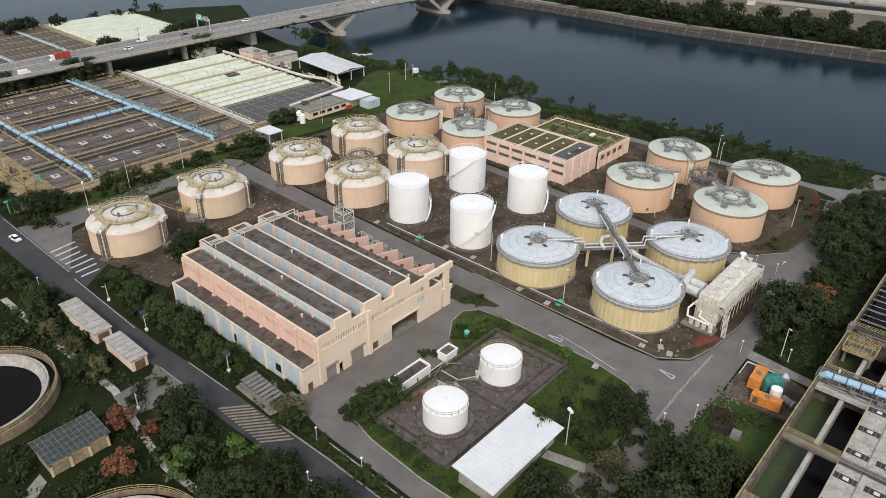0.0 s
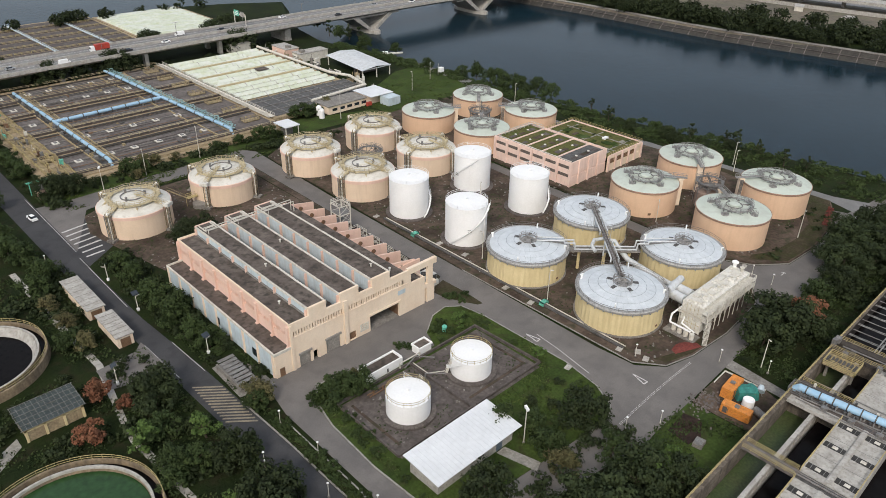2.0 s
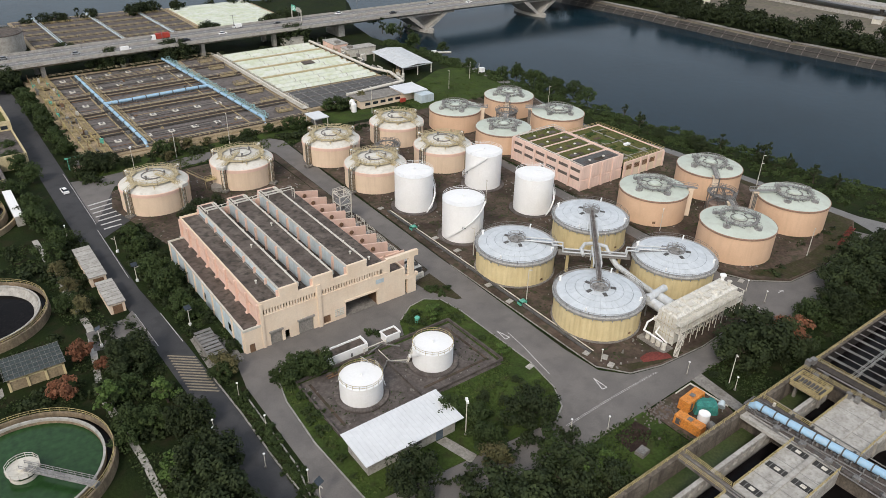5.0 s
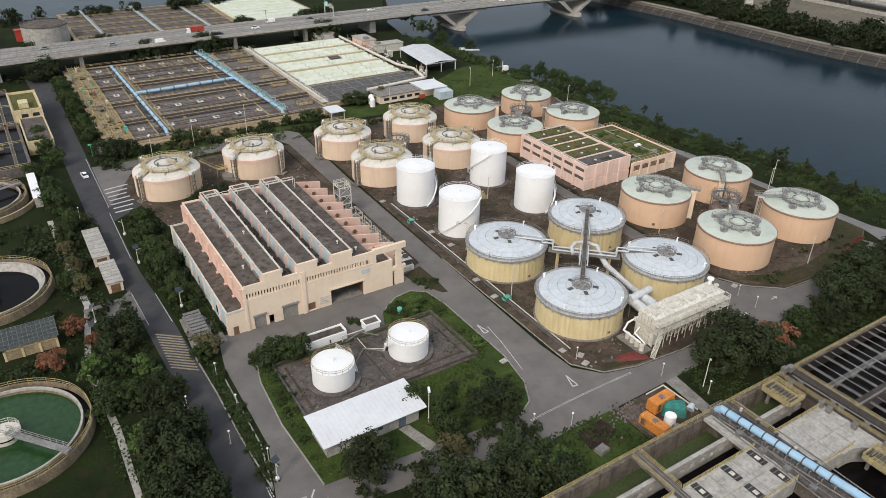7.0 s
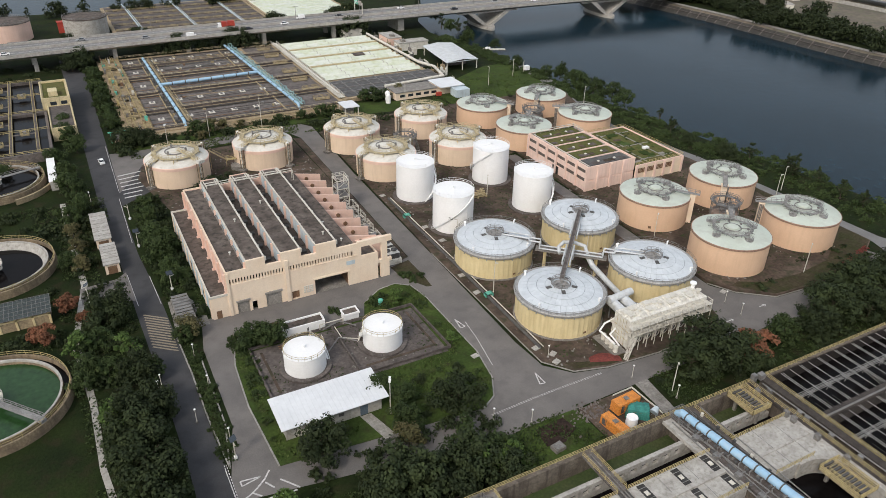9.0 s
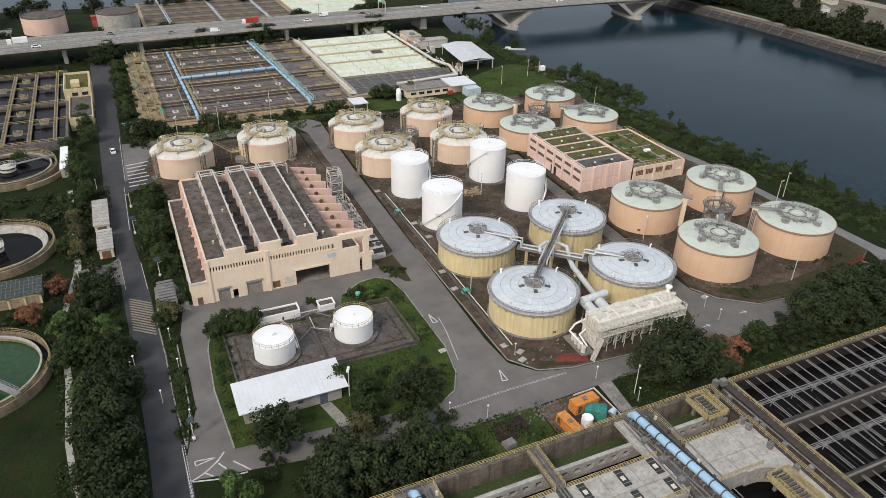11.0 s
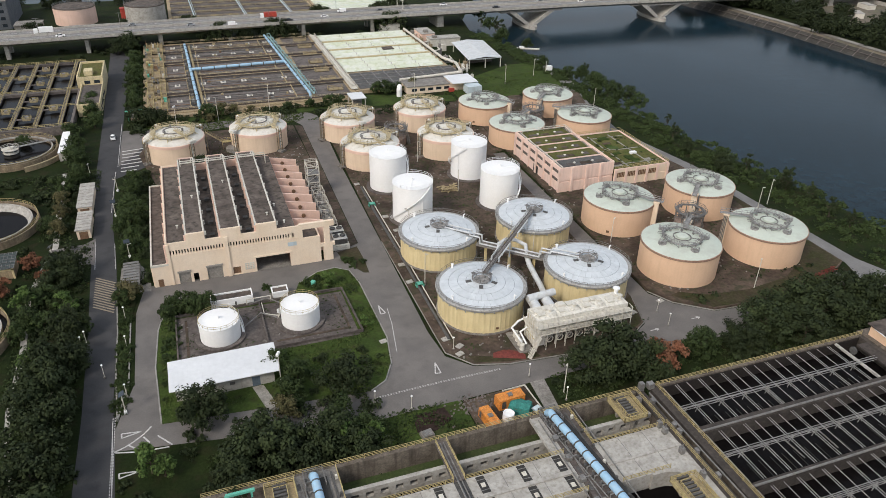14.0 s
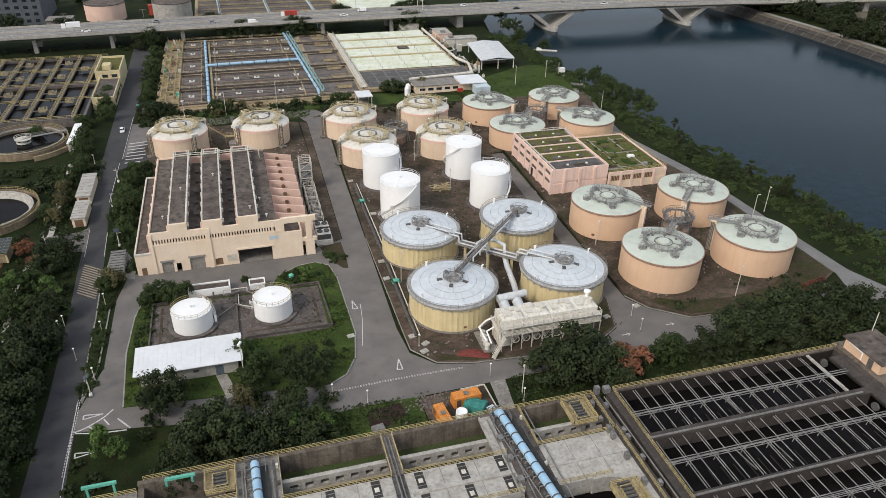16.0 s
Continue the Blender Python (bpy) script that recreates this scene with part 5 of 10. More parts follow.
part("junction_drum", Shape().run([(161.6, 73.6, 6.6), (162.6, 75.6, 7.4), (165.0, 76.6, 7.8), (167.6, 75.4, 7.8), (169.4, 72.6, 7.4), (168.4, 69.8, 6.0)], 0.5, 14), SCRUBBER, g, smooth=True)
part("centre_post", Shape().cyl(CX, CY, 0, 10, 0.45, n=12), TANK_YELLOW, g)
part("main_duct", Shape().run([(168.4, 69.8, 6.0), (168.2, 67.2, 4.4), (166.8, 58.0, 4.0), (165.0, 50.5, 4.6)], 0.75, 16), SCRUBBER, g, smooth=True)
part("duct_support", Shape().beam((167.3, 62, 0), (167.3, 62, 3.5), 0.3, 0.3), STEEL, g)
part("duct_support", Shape().beam((165.3, 52, 0), (165.3, 52, 3.9), 0.3, 0.3), STEEL, g)

# ---- odour treatment unit ----
o = thing("odour_treatment_unit", "white steel treatment unit raised on a frame with stairs", "treatment unit", at=(0, -1.3, 0.35))
fr = Shape()
for i in range(10):
    x = 155.9 + 2.68 * i
    for y in (39.4, 45.0):
        fr.beam((x, y, 0), (x, y, 4.4), 0.22, 0.22)
    fr.beam((x, 39.4, 4.3), (x, 45.0, 4.3), 0.2, 0.25)
    if i < 9:
        fr.beam((x, 39.4, 0.4), (x + 2.68, 39.4, 4.2), 0.1, 0.1)
part("frame", fr, OFFWHITE, o)
part("deck", Shape().box(155.3, 37.8, 4.4, 181.0, 45.4, 4.6), OFFWHITE, o)
part("walkway_rail", Shape().rail([(155.3, 45.3, 4.6), (155.3, 37.9, 4.6), (180.9, 37.9, 4.6), (180.9, 45.3, 4.6)], 1.1, 1.3, 0.045, 3), OFFWHITE, o)
for i, (x0, x1) in enumerate(((156.1, 161.6), (161.7, 168.1), (168.2, 174.6), (174.7, 180.5))):
    m = part("filter_box", Shape().box(x0, 39.6, 4.6, x1, 45.0, 7.6).box(x0 + 0.3, 39.9, 7.6, x1 - 0.3, 44.7, 7.9, 0, 0.3), PALE_GRP, o)
    part("roof_hatch", Shape().box(x0 + 0.8, 40.6, 7.9, x0 + 2.6, 42.4, 8.25), OFFWHITE, m)
    part("roof_hatch", Shape().box(x1 - 2.6, 42.6, 7.9, x1 - 1.0, 44.2, 8.2), OFFWHITE, m)
    part("exhaust", Shape().cyl(x1 - 1.4, 41.4, 7.9, 8.9, 0.4, n=14).cyl(x1 - 1.4, 41.4, 8.9, 9.1, 0.62, n=14), OFFWHITE, m)
    for k in range(2):
        lv = Shape()
        lv.box(x0 + 0.9 + 2.6 * k, 39.52, 5.4, x0 + 1.9 + 2.6 * k, 39.6, 6.2)
        part("louvre", lv, STEEL_DARK, m)
for i in range(9):
    x = 157.2 + 2.68 * i
    part("blower", Shape().tube((x, 39.6, 1.6), (x, 41.8, 1.6), 1.0, 16), OFFWHITE, o)
    part("blower_mouth", Shape().tube((x, 39.55, 1.6), (x, 39.6, 1.6), 0.62, 14), STEEL_DARK, o)
part("stair", Shape().stair((153.0, 36.2, 0), (156.0, 37.4, 4.6), 1.0), OFFWHITE, o)
part("back_panel", Shape().box(156.1, 44.6, 0, 180.5, 44.9, 4.3), OFFWHITE, o)
for i in range(4):
    part("pump_vessel", Shape().cyl(152.6 + 0.2 * i, 39.5 + 1.7 * i, 0.4, 1.9, 0.6, n=12), OFFWHITE, o)
part("pump_skid", Shape().box(151.6, 38.4, 0, 155.0, 46.6, 0.4), CONCRETE, o)
part("skid_pipe", Shape().run([(152.6, 40, 2.2), (152.6, 45.6, 2.4), (154.6, 46.4, 3.4), (156.8, 45.2, 5.2)], 0.24, 10), WHITE, o)
part("skid_pipe", Shape().run([(153.6, 39.4, 1.8), (153.6, 43, 2.8), (155.8, 43.6, 3.4)], 0.2, 10), WHITE, o)
part("end_cabinet", Shape().box(155.7, 39.5, 0.3, 158.4, 44.6, 4.4), PALE_GRP, o)
seam = Shape()
for k in range(1, 5):
    seam.box(155.62, 39.5 + 1.0 * k - 0.04, 0.4, 155.7, 39.5 + 1.0 * k + 0.04, 7.5)
seam.box(155.62, 39.5, 2.4, 155.7, 44.6, 2.5).box(155.62, 39.5, 4.7, 155.7, 44.6, 4.85)
part("panel_seam", seam, BEIGE_STEEL, o)
part("end_fan", Shape().tube((156.9, 39.5, 2.2), (156.9, 39.3, 2.2), 1.0, 18), DARK_GRATE, o)
part("fan_ring", Shape().tube((156.9, 39.5, 2.2), (156.9, 39.25, 2.2), 1.15, 18), OFFWHITE, o)
up = Shape()
for i in range(11):
    x = 155.6 + 2.52 * i
    up.beam((x, 37.95, 0), (x, 37.95, 7.4), 0.14, 0.14)
    up.beam((x, 37.95, 7.4), (x, 39.6, 7.4), 0.12, 0.12)
up.rail([(155.6, 37.95, 6.4), (180.8, 37.95, 6.4)], 1.1, 1.26, 0.035, 3)
part("upper_gallery", up, OFFWHITE, o)
part("gallery_floor", Shape().box(155.6, 37.9, 6.3, 180.8, 39.6, 6.4), OFFWHITE, o)
part("exhaust_chimney", Shape().turned(179.4, 43.6, [(0.45, 7.8), (0.45, 9.3), (0.85, 9.4), (0.85, 9.75), (0.4, 10.0), (0.01, 10.0)], 20), WHITE, o, smooth=True)
for k, (hx, hy) in enumerate(((157.4, 43.0), (160.2, 41.0), (164.0, 43.4), (166.6, 41.2), (170.6, 43.2), (173.2, 41.0), (177.0, 42.4))):
    part("roof_cowl", Shape().box(hx - 1.1, hy - 0.9, 7.8, hx + 1.1, hy + 0.9, 8.3 + 0.15 * (k % 3), 0, 0.18), PALE_GRP if k % 2 else OFFWHITE, o)
for x in (160.0, 163.6):
    part("scrubber_drum", Shape().tube((x, 46.4, 5.0), (x + 0.6, 52.4, 5.0), 1.25, 18), SCRUBBER, o)
    part("drum_leg", Shape().beam((x, 47.5, 0), (x, 47.5, 4), 0.25, 0.25).beam((x + 0.5, 51.5, 0), (x + 0.5, 51.5, 4), 0.25, 0.25), STEEL, o)
part("intake_header", Shape().tube((158.8, 50.6, 6.3), (166.6, 51.4, 6.3), 0.95, 16), SCRUBBER, o)

# ---- white shed by the bund ----
s = thing("store_shed", "long low shed with a white sheet roof and grey walls", "shed", at=(0, 0, 0.16))
part("wall", Shape().box(75.4, 45.8, 0, 96.0, 53.4, 3.5), CONCRETE_LIGHT, s)
rf = Shape()
for i in range(23):
    x = 74.3 + i * 1.0
    sheet = Shape()
    sheet.add([(x, 44.6, 3.7), (x + 0.97, 44.6, 3.7), (x + 0.97, 54.3, 4.3), (x, 54.3, 4.3), (x, 44.6, 3.85), (x + 0.97, 44.6, 3.85), (x + 0.97, 54.3, 4.45), (x, 54.3, 4.45)], [(3, 2, 1, 0), (4, 5, 6, 7), (0, 1, 5, 4), (1, 2, 6, 5), (2, 3, 7, 6), (3, 0, 4, 7)])
    part("roof_sheet", sheet, WHITE_ROOF, s)
rf.add([(74.3, 44.65, 3.74), (97.3, 44.65, 3.74), (97.3, 54.25, 4.34), (74.3, 54.25, 4.34), (74.3, 44.65, 3.8), (97.3, 44.65, 3.8), (97.3, 54.25, 4.4), (74.3, 54.25, 4.4)], [(3, 2, 1, 0), (4, 5, 6, 7), (0, 1, 5, 4), (1, 2, 6, 5), (2, 3, 7, 6), (3, 0, 4, 7)])
part("roof_lining", rf, WHITE_ROOF, s)
part("door", Shape().box(91.2, 45.72, 0, 92.9, 45.79, 2.5), mat("blue_grey_door", (0.12, 0.16, 0.2), rough=0.6), s, "dark blue-grey double door")
part("vent_grille", Shape().box(86.5, 45.72, 1.6, 87.6, 45.79, 2.3), STEEL_DARK, s)
road("shed_path", [(91, 45.5), (93.4, 45.5), (95.5, 38), (93.2, 37)], "narrow concrete path to the shed door", PAVING, 0.2, "path")

# ---- bund walls, screens, small cabinets ----
bw = thing("bund_wall", "low stained concrete wall round two white tanks", "wall", at=(0, 0, 0.16))
for a, b in (((76.2, 57.6), (76.2, 77.6)), ((76.2, 77.6), (118.2, 77.6)), ((118.2, 77.6), (119, 57.6)), ((96.6, 57.6), (96.6, 77.6)), ((98, 57.6), (119, 57.6)), ((76.2, 57.6), (97, 57.6))):
    part("wall_length", Shape().beam((*a, 0.35), (*b, 0.35), 0.35, 0.75), DECK_BROWN, bw)
for a, b in (((78.5, 60), (78.5, 75.5)), ((116.3, 60), (115.8, 75.5)), ((98.6, 60.2), (116.2, 60.2))):
    part("pipe_trench", Shape().beam((*a, 0.08), (*b, 0.08), 0.6, 0.12), SOIL, bw)
part("transfer_pipe", Shape().run([(90.8, 66.8, 0.5), (96.4, 72, 0.9), (101, 68.4, 0.5)], 0.14), STEEL, bw)
part("crossing_pipe", Shape().run([(94, 76.2, 1.2), (98.6, 77.8, 1.2), (102, 75, 0.7)], 0.16), STEEL, bw)
part("pipe_bridge", Shape().run([(93.6, 77.4, 0.6), (93.6, 77.4, 2.0), (99.6, 77.4, 2.0), (99.6, 77.4, 0.5)], 0.13, 8).run([(97.2, 77.0, 0.5), (97.2, 72.0, 0.5), (100.6, 70.0, 0.5)], 0.12, 8), OFFWHITE, bw)
part("valve_manifold", Shape().run([(82.6, 74.6, 0.5), (90.0, 74.6, 0.5)], 0.14, 8).run([(82.6, 75.4, 0.5), (90.0, 75.4, 0.5)], 0.14, 8).cyl(84.0, 75.0, 0.1, 1.1, 0.25, n=10).cyl(86.6, 75.0, 0.1, 1.1, 0.25, n=10).box(88.2, 74.3, 0.1, 89.4, 75.7, 0.9), BROWN_DOOR, bw)
part("ladder", Shape().stair((91.6, 67.6, 0.2), (89.9, 67.4, 5.2), 0.7).rail([(91.0, 66.9, 5.1), (91.0, 68.1, 5.1)], 1.0, 0.6, 0.035), OFFWHITE, bw)
part("ladder", Shape().stair((100.2, 69.4, 0.2), (101.9, 68.6, 5.2), 0.7), OFFWHITE, bw)
c = thing("screen_wall_cabinet", "white L-shaped screen wall round a dark cabinet", "cabinet", at=(0, 0, 0.1))
part("front_wall", Shape().box(84.9, 78.6, 0, 95.4, 78.9, 2.3), WHITE, c)
part("end_wall", Shape().box(95.1, 78.9, 0, 95.4, 82.0, 2.5), WHITE, c)
part("end_wall", Shape().box(84.9, 78.9, 0, 85.2, 82.0, 2.3), WHITE, c)
part("back_wall", Shape().box(85.2, 81.8, 0, 95.1, 82.1, 2.3), WHITE, c)
part("cabinet_top", Shape().box(85.2, 79.0, 0, 95.1, 81.8, 1.9), BITUMEN, c)
part("hatch", Shape().box(90.8, 78.53, 0.3, 91.2, 78.6, 1.3), STEEL_DARK, c)
c = thing("small_white_kiosk", "small white box kiosk with recessed top", "kiosk", at=(0, 0, 0.1))
part("body", Shape().box(100.4, 78.4, 0, 104.2, 81.0, 1.7), WHITE, c)
part("rim", Shape().box(100.2, 78.2, 1.7, 104.4, 78.5, 2.2).box(100.2, 78.5, 1.7, 100.5, 81.2, 2.2).box(104.1, 78.5, 1.7, 104.4, 81.2, 2.2).box(100.5, 80.9, 1.7, 104.1, 81.2, 2.2), WHITE, c)
part("sunk_top", Shape().box(100.5, 78.5, 1.7, 104.1, 80.9, 1.85), BITUMEN, c)
c = thing("teal_bin", "teal green plastic bin standing in the grass", "bin", at=(111.4, 81.4, 0.16))
part("body", Shape().cyl(0, 0, 0, 1.5, 0.55, 0.65, 12), MINT, c)
part("lid", Shape().cyl(0, 0, 1.5, 1.7, 0.7, 0.5, 12), MINT, c)

# ---- steel equipment along the hall's east side ----
e = thing("filter_tower", "open galvanised steel frame tower with braces", "tower", at=(122.4, 137.5, 0.05))
tw = Shape()
for x in (-1.9, 1.9):
    for y in (-2.2, 2.2):
        tw.beam((x, y, 0), (x, y, 11.0), 0.25, 0.25)
for z in (2.5, 5.2, 8.0, 10.8):
    for a, b in (((-1.9, -2.2), (1.9, -2.2)), ((1.9, -2.2), (1.9, 2.2)), ((1.9, 2.2), (-1.9, 2.2)), ((-1.9, 2.2), (-1.9, -2.2))):
        tw.beam((*a, z), (*b, z), 0.2, 0.25)
        tw.beam((*a, z - 2.4), (*b, z), 0.1, 0.1)
part("frame", tw, OFFWHITE, e)
part("platform", Shape().box(-1.9, -2.2, 8.0, 1.9, 2.2, 8.15), STEEL, e)
part("platform", Shape().box(-1.9, -2.2, 5.2, 1.9, 2.2, 5.3), STEEL, e)
part("rail", Shape().rail([(-1.9, -2.2, 10.9), (1.9, -2.2, 10.9), (1.9, 2.2, 10.9), (-1.9, 2.2, 10.9)], 1.0, 1.3, 0.045, 2, True), OFFWHITE, e)
part("stair", Shape().stair((-1.2, -1.8, 0), (1.4, -1.8, 5.2), 0.8).stair((1.4, 1.4, 5.2), (-1.4, 1.4, 8.0), 0.8), STEEL, e)
for k, y in enumerate((130.0, 124.0, 118.0, 112.0)):
    e = thing("gas_scrubber_skid", "weathered grey pump and vessel skid in a steel frame", "pump skid", "skids along the hall", (122.6, y, 0.05))
    sk = Shape()
    for x in (-1.7, 1.7):
        for yy in (-2.2, 2.2):
            sk.beam((x, yy, 0), (x, yy, 5.2 - 0.7 * k), 0.18, 0.18)
    for z in (2.2, 4.4 - 0.6 * k):
        sk.rail([(-1.7, -2.2, z), (1.7, -2.2, z), (1.7, 2.2, z), (-1.7, 2.2, z)], 0.9, 1.2, 0.04, 2, True)
    part("frame", sk, OFFWHITE, e)
    part("vessel", Shape().turned(0.2, 0.4, [(1.0, 0.2), (1.1, 0.6), (1.1, 2.6), (0.8, 3.2), (0.01, 3.4)], 18), STEEL, e, smooth=True)
    part("pump", Shape().tube((-1.0, -1.6, 0.8), (0.8, -1.6, 0.8), 0.5, 12).box(-1.3, -2.0, 0, 1.2, -1.2, 0.35), STEEL_DARK, e)
    part("pipe", Shape().run([(-1.2, 1.6, 0.2), (-1.2, 1.6, 3.0), (0.2, 0.4, 3.4)], 0.16), OFFWHITE, e)
for k, (x, y) in enumerate(((122.8, 105.2), (122.8, 100.4))):
    e = thing("chiller_unit", "grey air chiller with twin fans on a raised white plinth", "chiller", "chillers by the hall", (x, y, 0.05))
    part("plinth", Shape().box(-2.3, -2.2, 0, 2.6, 2.2, 1.5), PALE_GRP, e)
    part("duct", Shape().run([(-2.4, -1.4, 0.6), (-2.4, -1.4, 2.6), (-2.4, 1.4, 2.8), (-1.6, 1.6, 3.6)], 0.28, 8), OFFWHITE, e)
    part("control_panel", Shape().box(-3.4, -0.6, 0, -2.8, 0.8, 2.0), STEEL_DARK, e)
    part("body", Shape().box(-1.9, -1.8, 1.5, 2.2, 1.8, 3.3), PALE_GRP, e)
    for fx in (-0.9, 1.1):
        part("fan", Shape().turned(fx, 0, [(0.85, 3.5), (0.85, 3.8), (0.7, 3.8), (0.7, 3.55), (0.01, 3.6)], 18), STEEL_DARK, e)
    part("grille", Shape().box(-1.8, -1.85, 1.7, 2.1, -1.8, 3.3), STEEL_DARK, e)

# ---- buried main beside the road ----
m = thing("surface_pipeline", "long dark pipeline with pale top lying beside the road", "pipeline", at=(0, 0, 0.05))
part("pipe", Shape().run([(138.6, 137, 0.55), (138.2, 118, 0.55), (138.2, 92, 0.55), (137.9, 70, 0.55), (137.7, 47.5, 0.55)], 0.38, 10), STEEL_DARK, m, smooth=True)
part("cable_duct", Shape().run([(139.4, 137, 0.5), (139.2, 92, 0.5), (138.7, 47.5, 0.5)], 0.15, 8), OFFWHITE, m)
for x, y in ((138.4, 122.5), (138.3, 72.3)):
    part("valve_frame", Shape().box(x - 1.0, y - 0.7, 0, x - 0.7, y + 0.7, 1.3).box(x + 0.9, y - 0.7, 0, x + 1.2, y + 0.7, 1.3).box(x - 1.0, y - 0.7, 1.1, x + 1.2, y + 0.7, 1.3), MINT, m, "mint green valve frame")
for x, y, a in ((136.4, 75.0, 10), (136.9, 84.2, 0), (136.9, 48.0, 12), (139.2, 44.4, 30), (138.2, 41.6, 20), (186.4, 43.2, 15), (142.2, 95, 4), (141.4, 104, 8), (140.6, 113.8, 0), (122.6, 52.2, 10), (196.5, 46, 15), (137.8, 140, 5)):
    t = thing("cover_slab", "pale concrete cover slab lying on the ground", "slab", "cover slabs", (x, y, 0.35 if 135.4 < x < 190 else 0.05), a)
    part("slab", Shape().box(-0.9, -0.7, 0, 0.9, 0.7, 0.25, 0, 0.04), CONCRETE_LIGHT, t)
    part("lifting_ring", Shape().tube((-0.15, 0, 0.28), (0.15, 0, 0.28), 0.04), STEEL, t)
for x, y in ((149.2, 37.9),):
    t = thing("red_tarpaulin", "crumpled red sheet spread over low spoil", "tarpaulin", at=(x, y, 0.39), turn=-22)
    t.scale = (0.82, 0.8, 1)
    sh = Shape()
    nx, ny = 14, 8
    sh.add([(-4.6 + 9.2 * i / nx, -2.0 + 4.0 * j / ny * (0.4 + 0.6 * math.sin(math.pi * (i + 1) / (nx + 2))), 0.05 + 0.5 * math.sin(math.pi * i / nx) * math.sin(math.pi * j / ny) + 0.12 * noise.noise((i * 0.9, j * 0.9, 0))) for j in range(ny + 1) for i in range(nx + 1)], [(j * (nx + 1) + i, j * (nx + 1) + i + 1, (j + 1) * (nx + 1) + i + 1, (j + 1) * (nx + 1) + i) for j in range(ny) for i in range(nx)])
    part("sheet", sh, RED_TARP, t)
t = thing("timber_heap", "heap of pale timber and sacks between white tanks", "heap", at=(166.6, 126.5, 0.35))
for i in range(22):
    a = random.uniform(0, 180)
    x, y, z = random.uniform(-2.6, 2.6), random.uniform(-2, 2), 0.2 + random.uniform(0, 0.9)
    c_, s_ = math.cos(radians(a)) * 1.5, math.sin(radians(a)) * 1.5
    part("plank", Shape().beam((x - c_, y - s_, z), (x + c_, y + s_, z + random.uniform(-0.15, 0.15)), 0.5, 0.22), YELLOW_WALK, t)

# ---- contractor's corner with orange plant ----
def skip(x, y, a, w, l, h, label):
    t = thing("orange_container", label, "container", "orange containers", (x, y, 0.05), a)
    part("body", Shape().box(-l / 2, -w / 2, 0.2, l / 2, w / 2, h, 0, 0.06), ORANGE, t)
    part("skid", Shape().box(-l / 2 + 0.2, -w / 2 + 0.1, 0, l / 2 - 0.2, -w / 2 + 0.3, 0.2).box(-l / 2 + 0.2, w / 2 - 0.3, 0, l / 2 - 0.2, w / 2 - 0.1, 0.2), STEEL_DARK, t)
    part("hatch", Shape().box(-0.5, -0.5, h, 0.5, 0.5, h + 0.2), STEEL, t)
    part("side_door", Shape().box(-l / 2 + 0.5, -w / 2 - 0.02, 0.5, -l / 2 + 1.7, -w / 2 + 0.06, h - 0.4), STEEL_DARK, t)
    rb = Shape()
    for i in range(6):
        rb.box(-l / 2 + 0.5 + i * (l - 1) / 5 - 0.05, -w / 2 - 0.06, 0.3, -l / 2 + 0.5 + i * (l - 1) / 5 + 0.05, -w / 2 + 0.05, h - 0.2)
    part("rib", rb, ORANGE, t)


skip(136.0, 18.4, -84, 2.3, 6.2, 2.4, "orange steel container with a roof hatch")
skip(142.3, 22.6, 4, 2.6, 6.2, 2.7, "orange generator box standing on gravel")
t = thing("tarped_stack", "stack of materials under a teal tarpaulin", "stack", at=(143.6, 20.0, 0.05), turn=-40)
sh = Shape()
nx, ny = 12, 10
sh.add([(-2.6 + 5.2 * i / nx, -1.9 + 3.8 * j / ny, 2.3 - 0.35 * abs(j / ny - 0.5) * 2 + 0.22 * noise.noise((i * 0.7, j * 0.7, 3)) - (2.0 if i in (0, nx) or j in (0, ny) else 0)) for j in range(ny + 1) for i in range(nx + 1)], [(j * (nx + 1) + i, j * (nx + 1) + i + 1, (j + 1) * (nx + 1) + i + 1, (j + 1) * (nx + 1) + i) for j in range(ny) for i in range(nx)])
part("tarpaulin", sh, TEAL, t)
part("pallet", Shape().box(-2.3, -1.6, 0, 2.3, 1.6, 1.6), BROWN_DOOR, t)
t = thing("water_drum", "white plastic water drum with open rim", "drum", at=(139.8, 17.7, 0.05))
part("drum", Shape().turned(0, 0, [(1.15, 0), (1.25, 1.2), (1.2, 2.6), (1.0, 2.6), (1.0, 2.3), (0.01, 2.25)], 24), WHITE, t, smooth=True)
t = thing("pipe_spool", "short thick grey pipe lying on its side", "pipe", at=(139.4, 14.9, 0.05), turn=70)
part("pipe", Shape().tube((-1.3, 0, 0.85), (1.3, 0, 0.85), 0.85, 18), STEEL, t)
part("flange", Shape().tube((-1.45, 0, 0.85), (-1.3, 0, 0.85), 1.0, 18), OFFWHITE, t)
t = thing("mixer_drum", "small grey-white concrete mixer drum on a frame", "mixer", at=(146.6, 18.0, 0.05), turn=20)
part("drum", Shape().tube((-0.8, 0, 1.2), (0.5, 0, 1.9), 0.95, 14, 0.5), BLUE_PANEL, t)
part("frame", Shape().beam((-0.9, -0.6, 0), (0.2, 0, 1.2), 0.12, 0.12).beam((-0.9, 0.6, 0), (0.2, 0, 1.2), 0.12, 0.12).beam((0.8, 0, 0), (0.2, 0, 1.3), 0.12, 0.12), STEEL, t)
rb = Shape()
for i in range(170):
    x, y = random.gauss(135.6, 2.4), random.gauss(24.4, 1.6)
    r = random.uniform(0.08, 0.36)
    rb.box(x - r, y - r * random.uniform(0.4, 1), 0, x + r, y + r * 0.7, r * random.uniform(0.4, 0.9), random.uniform(0, 90), r * 0.2)
solid("rubble", rb, DECK_GREY, "scattered broken concrete and stone rubble", "rubble", kind="stuff")
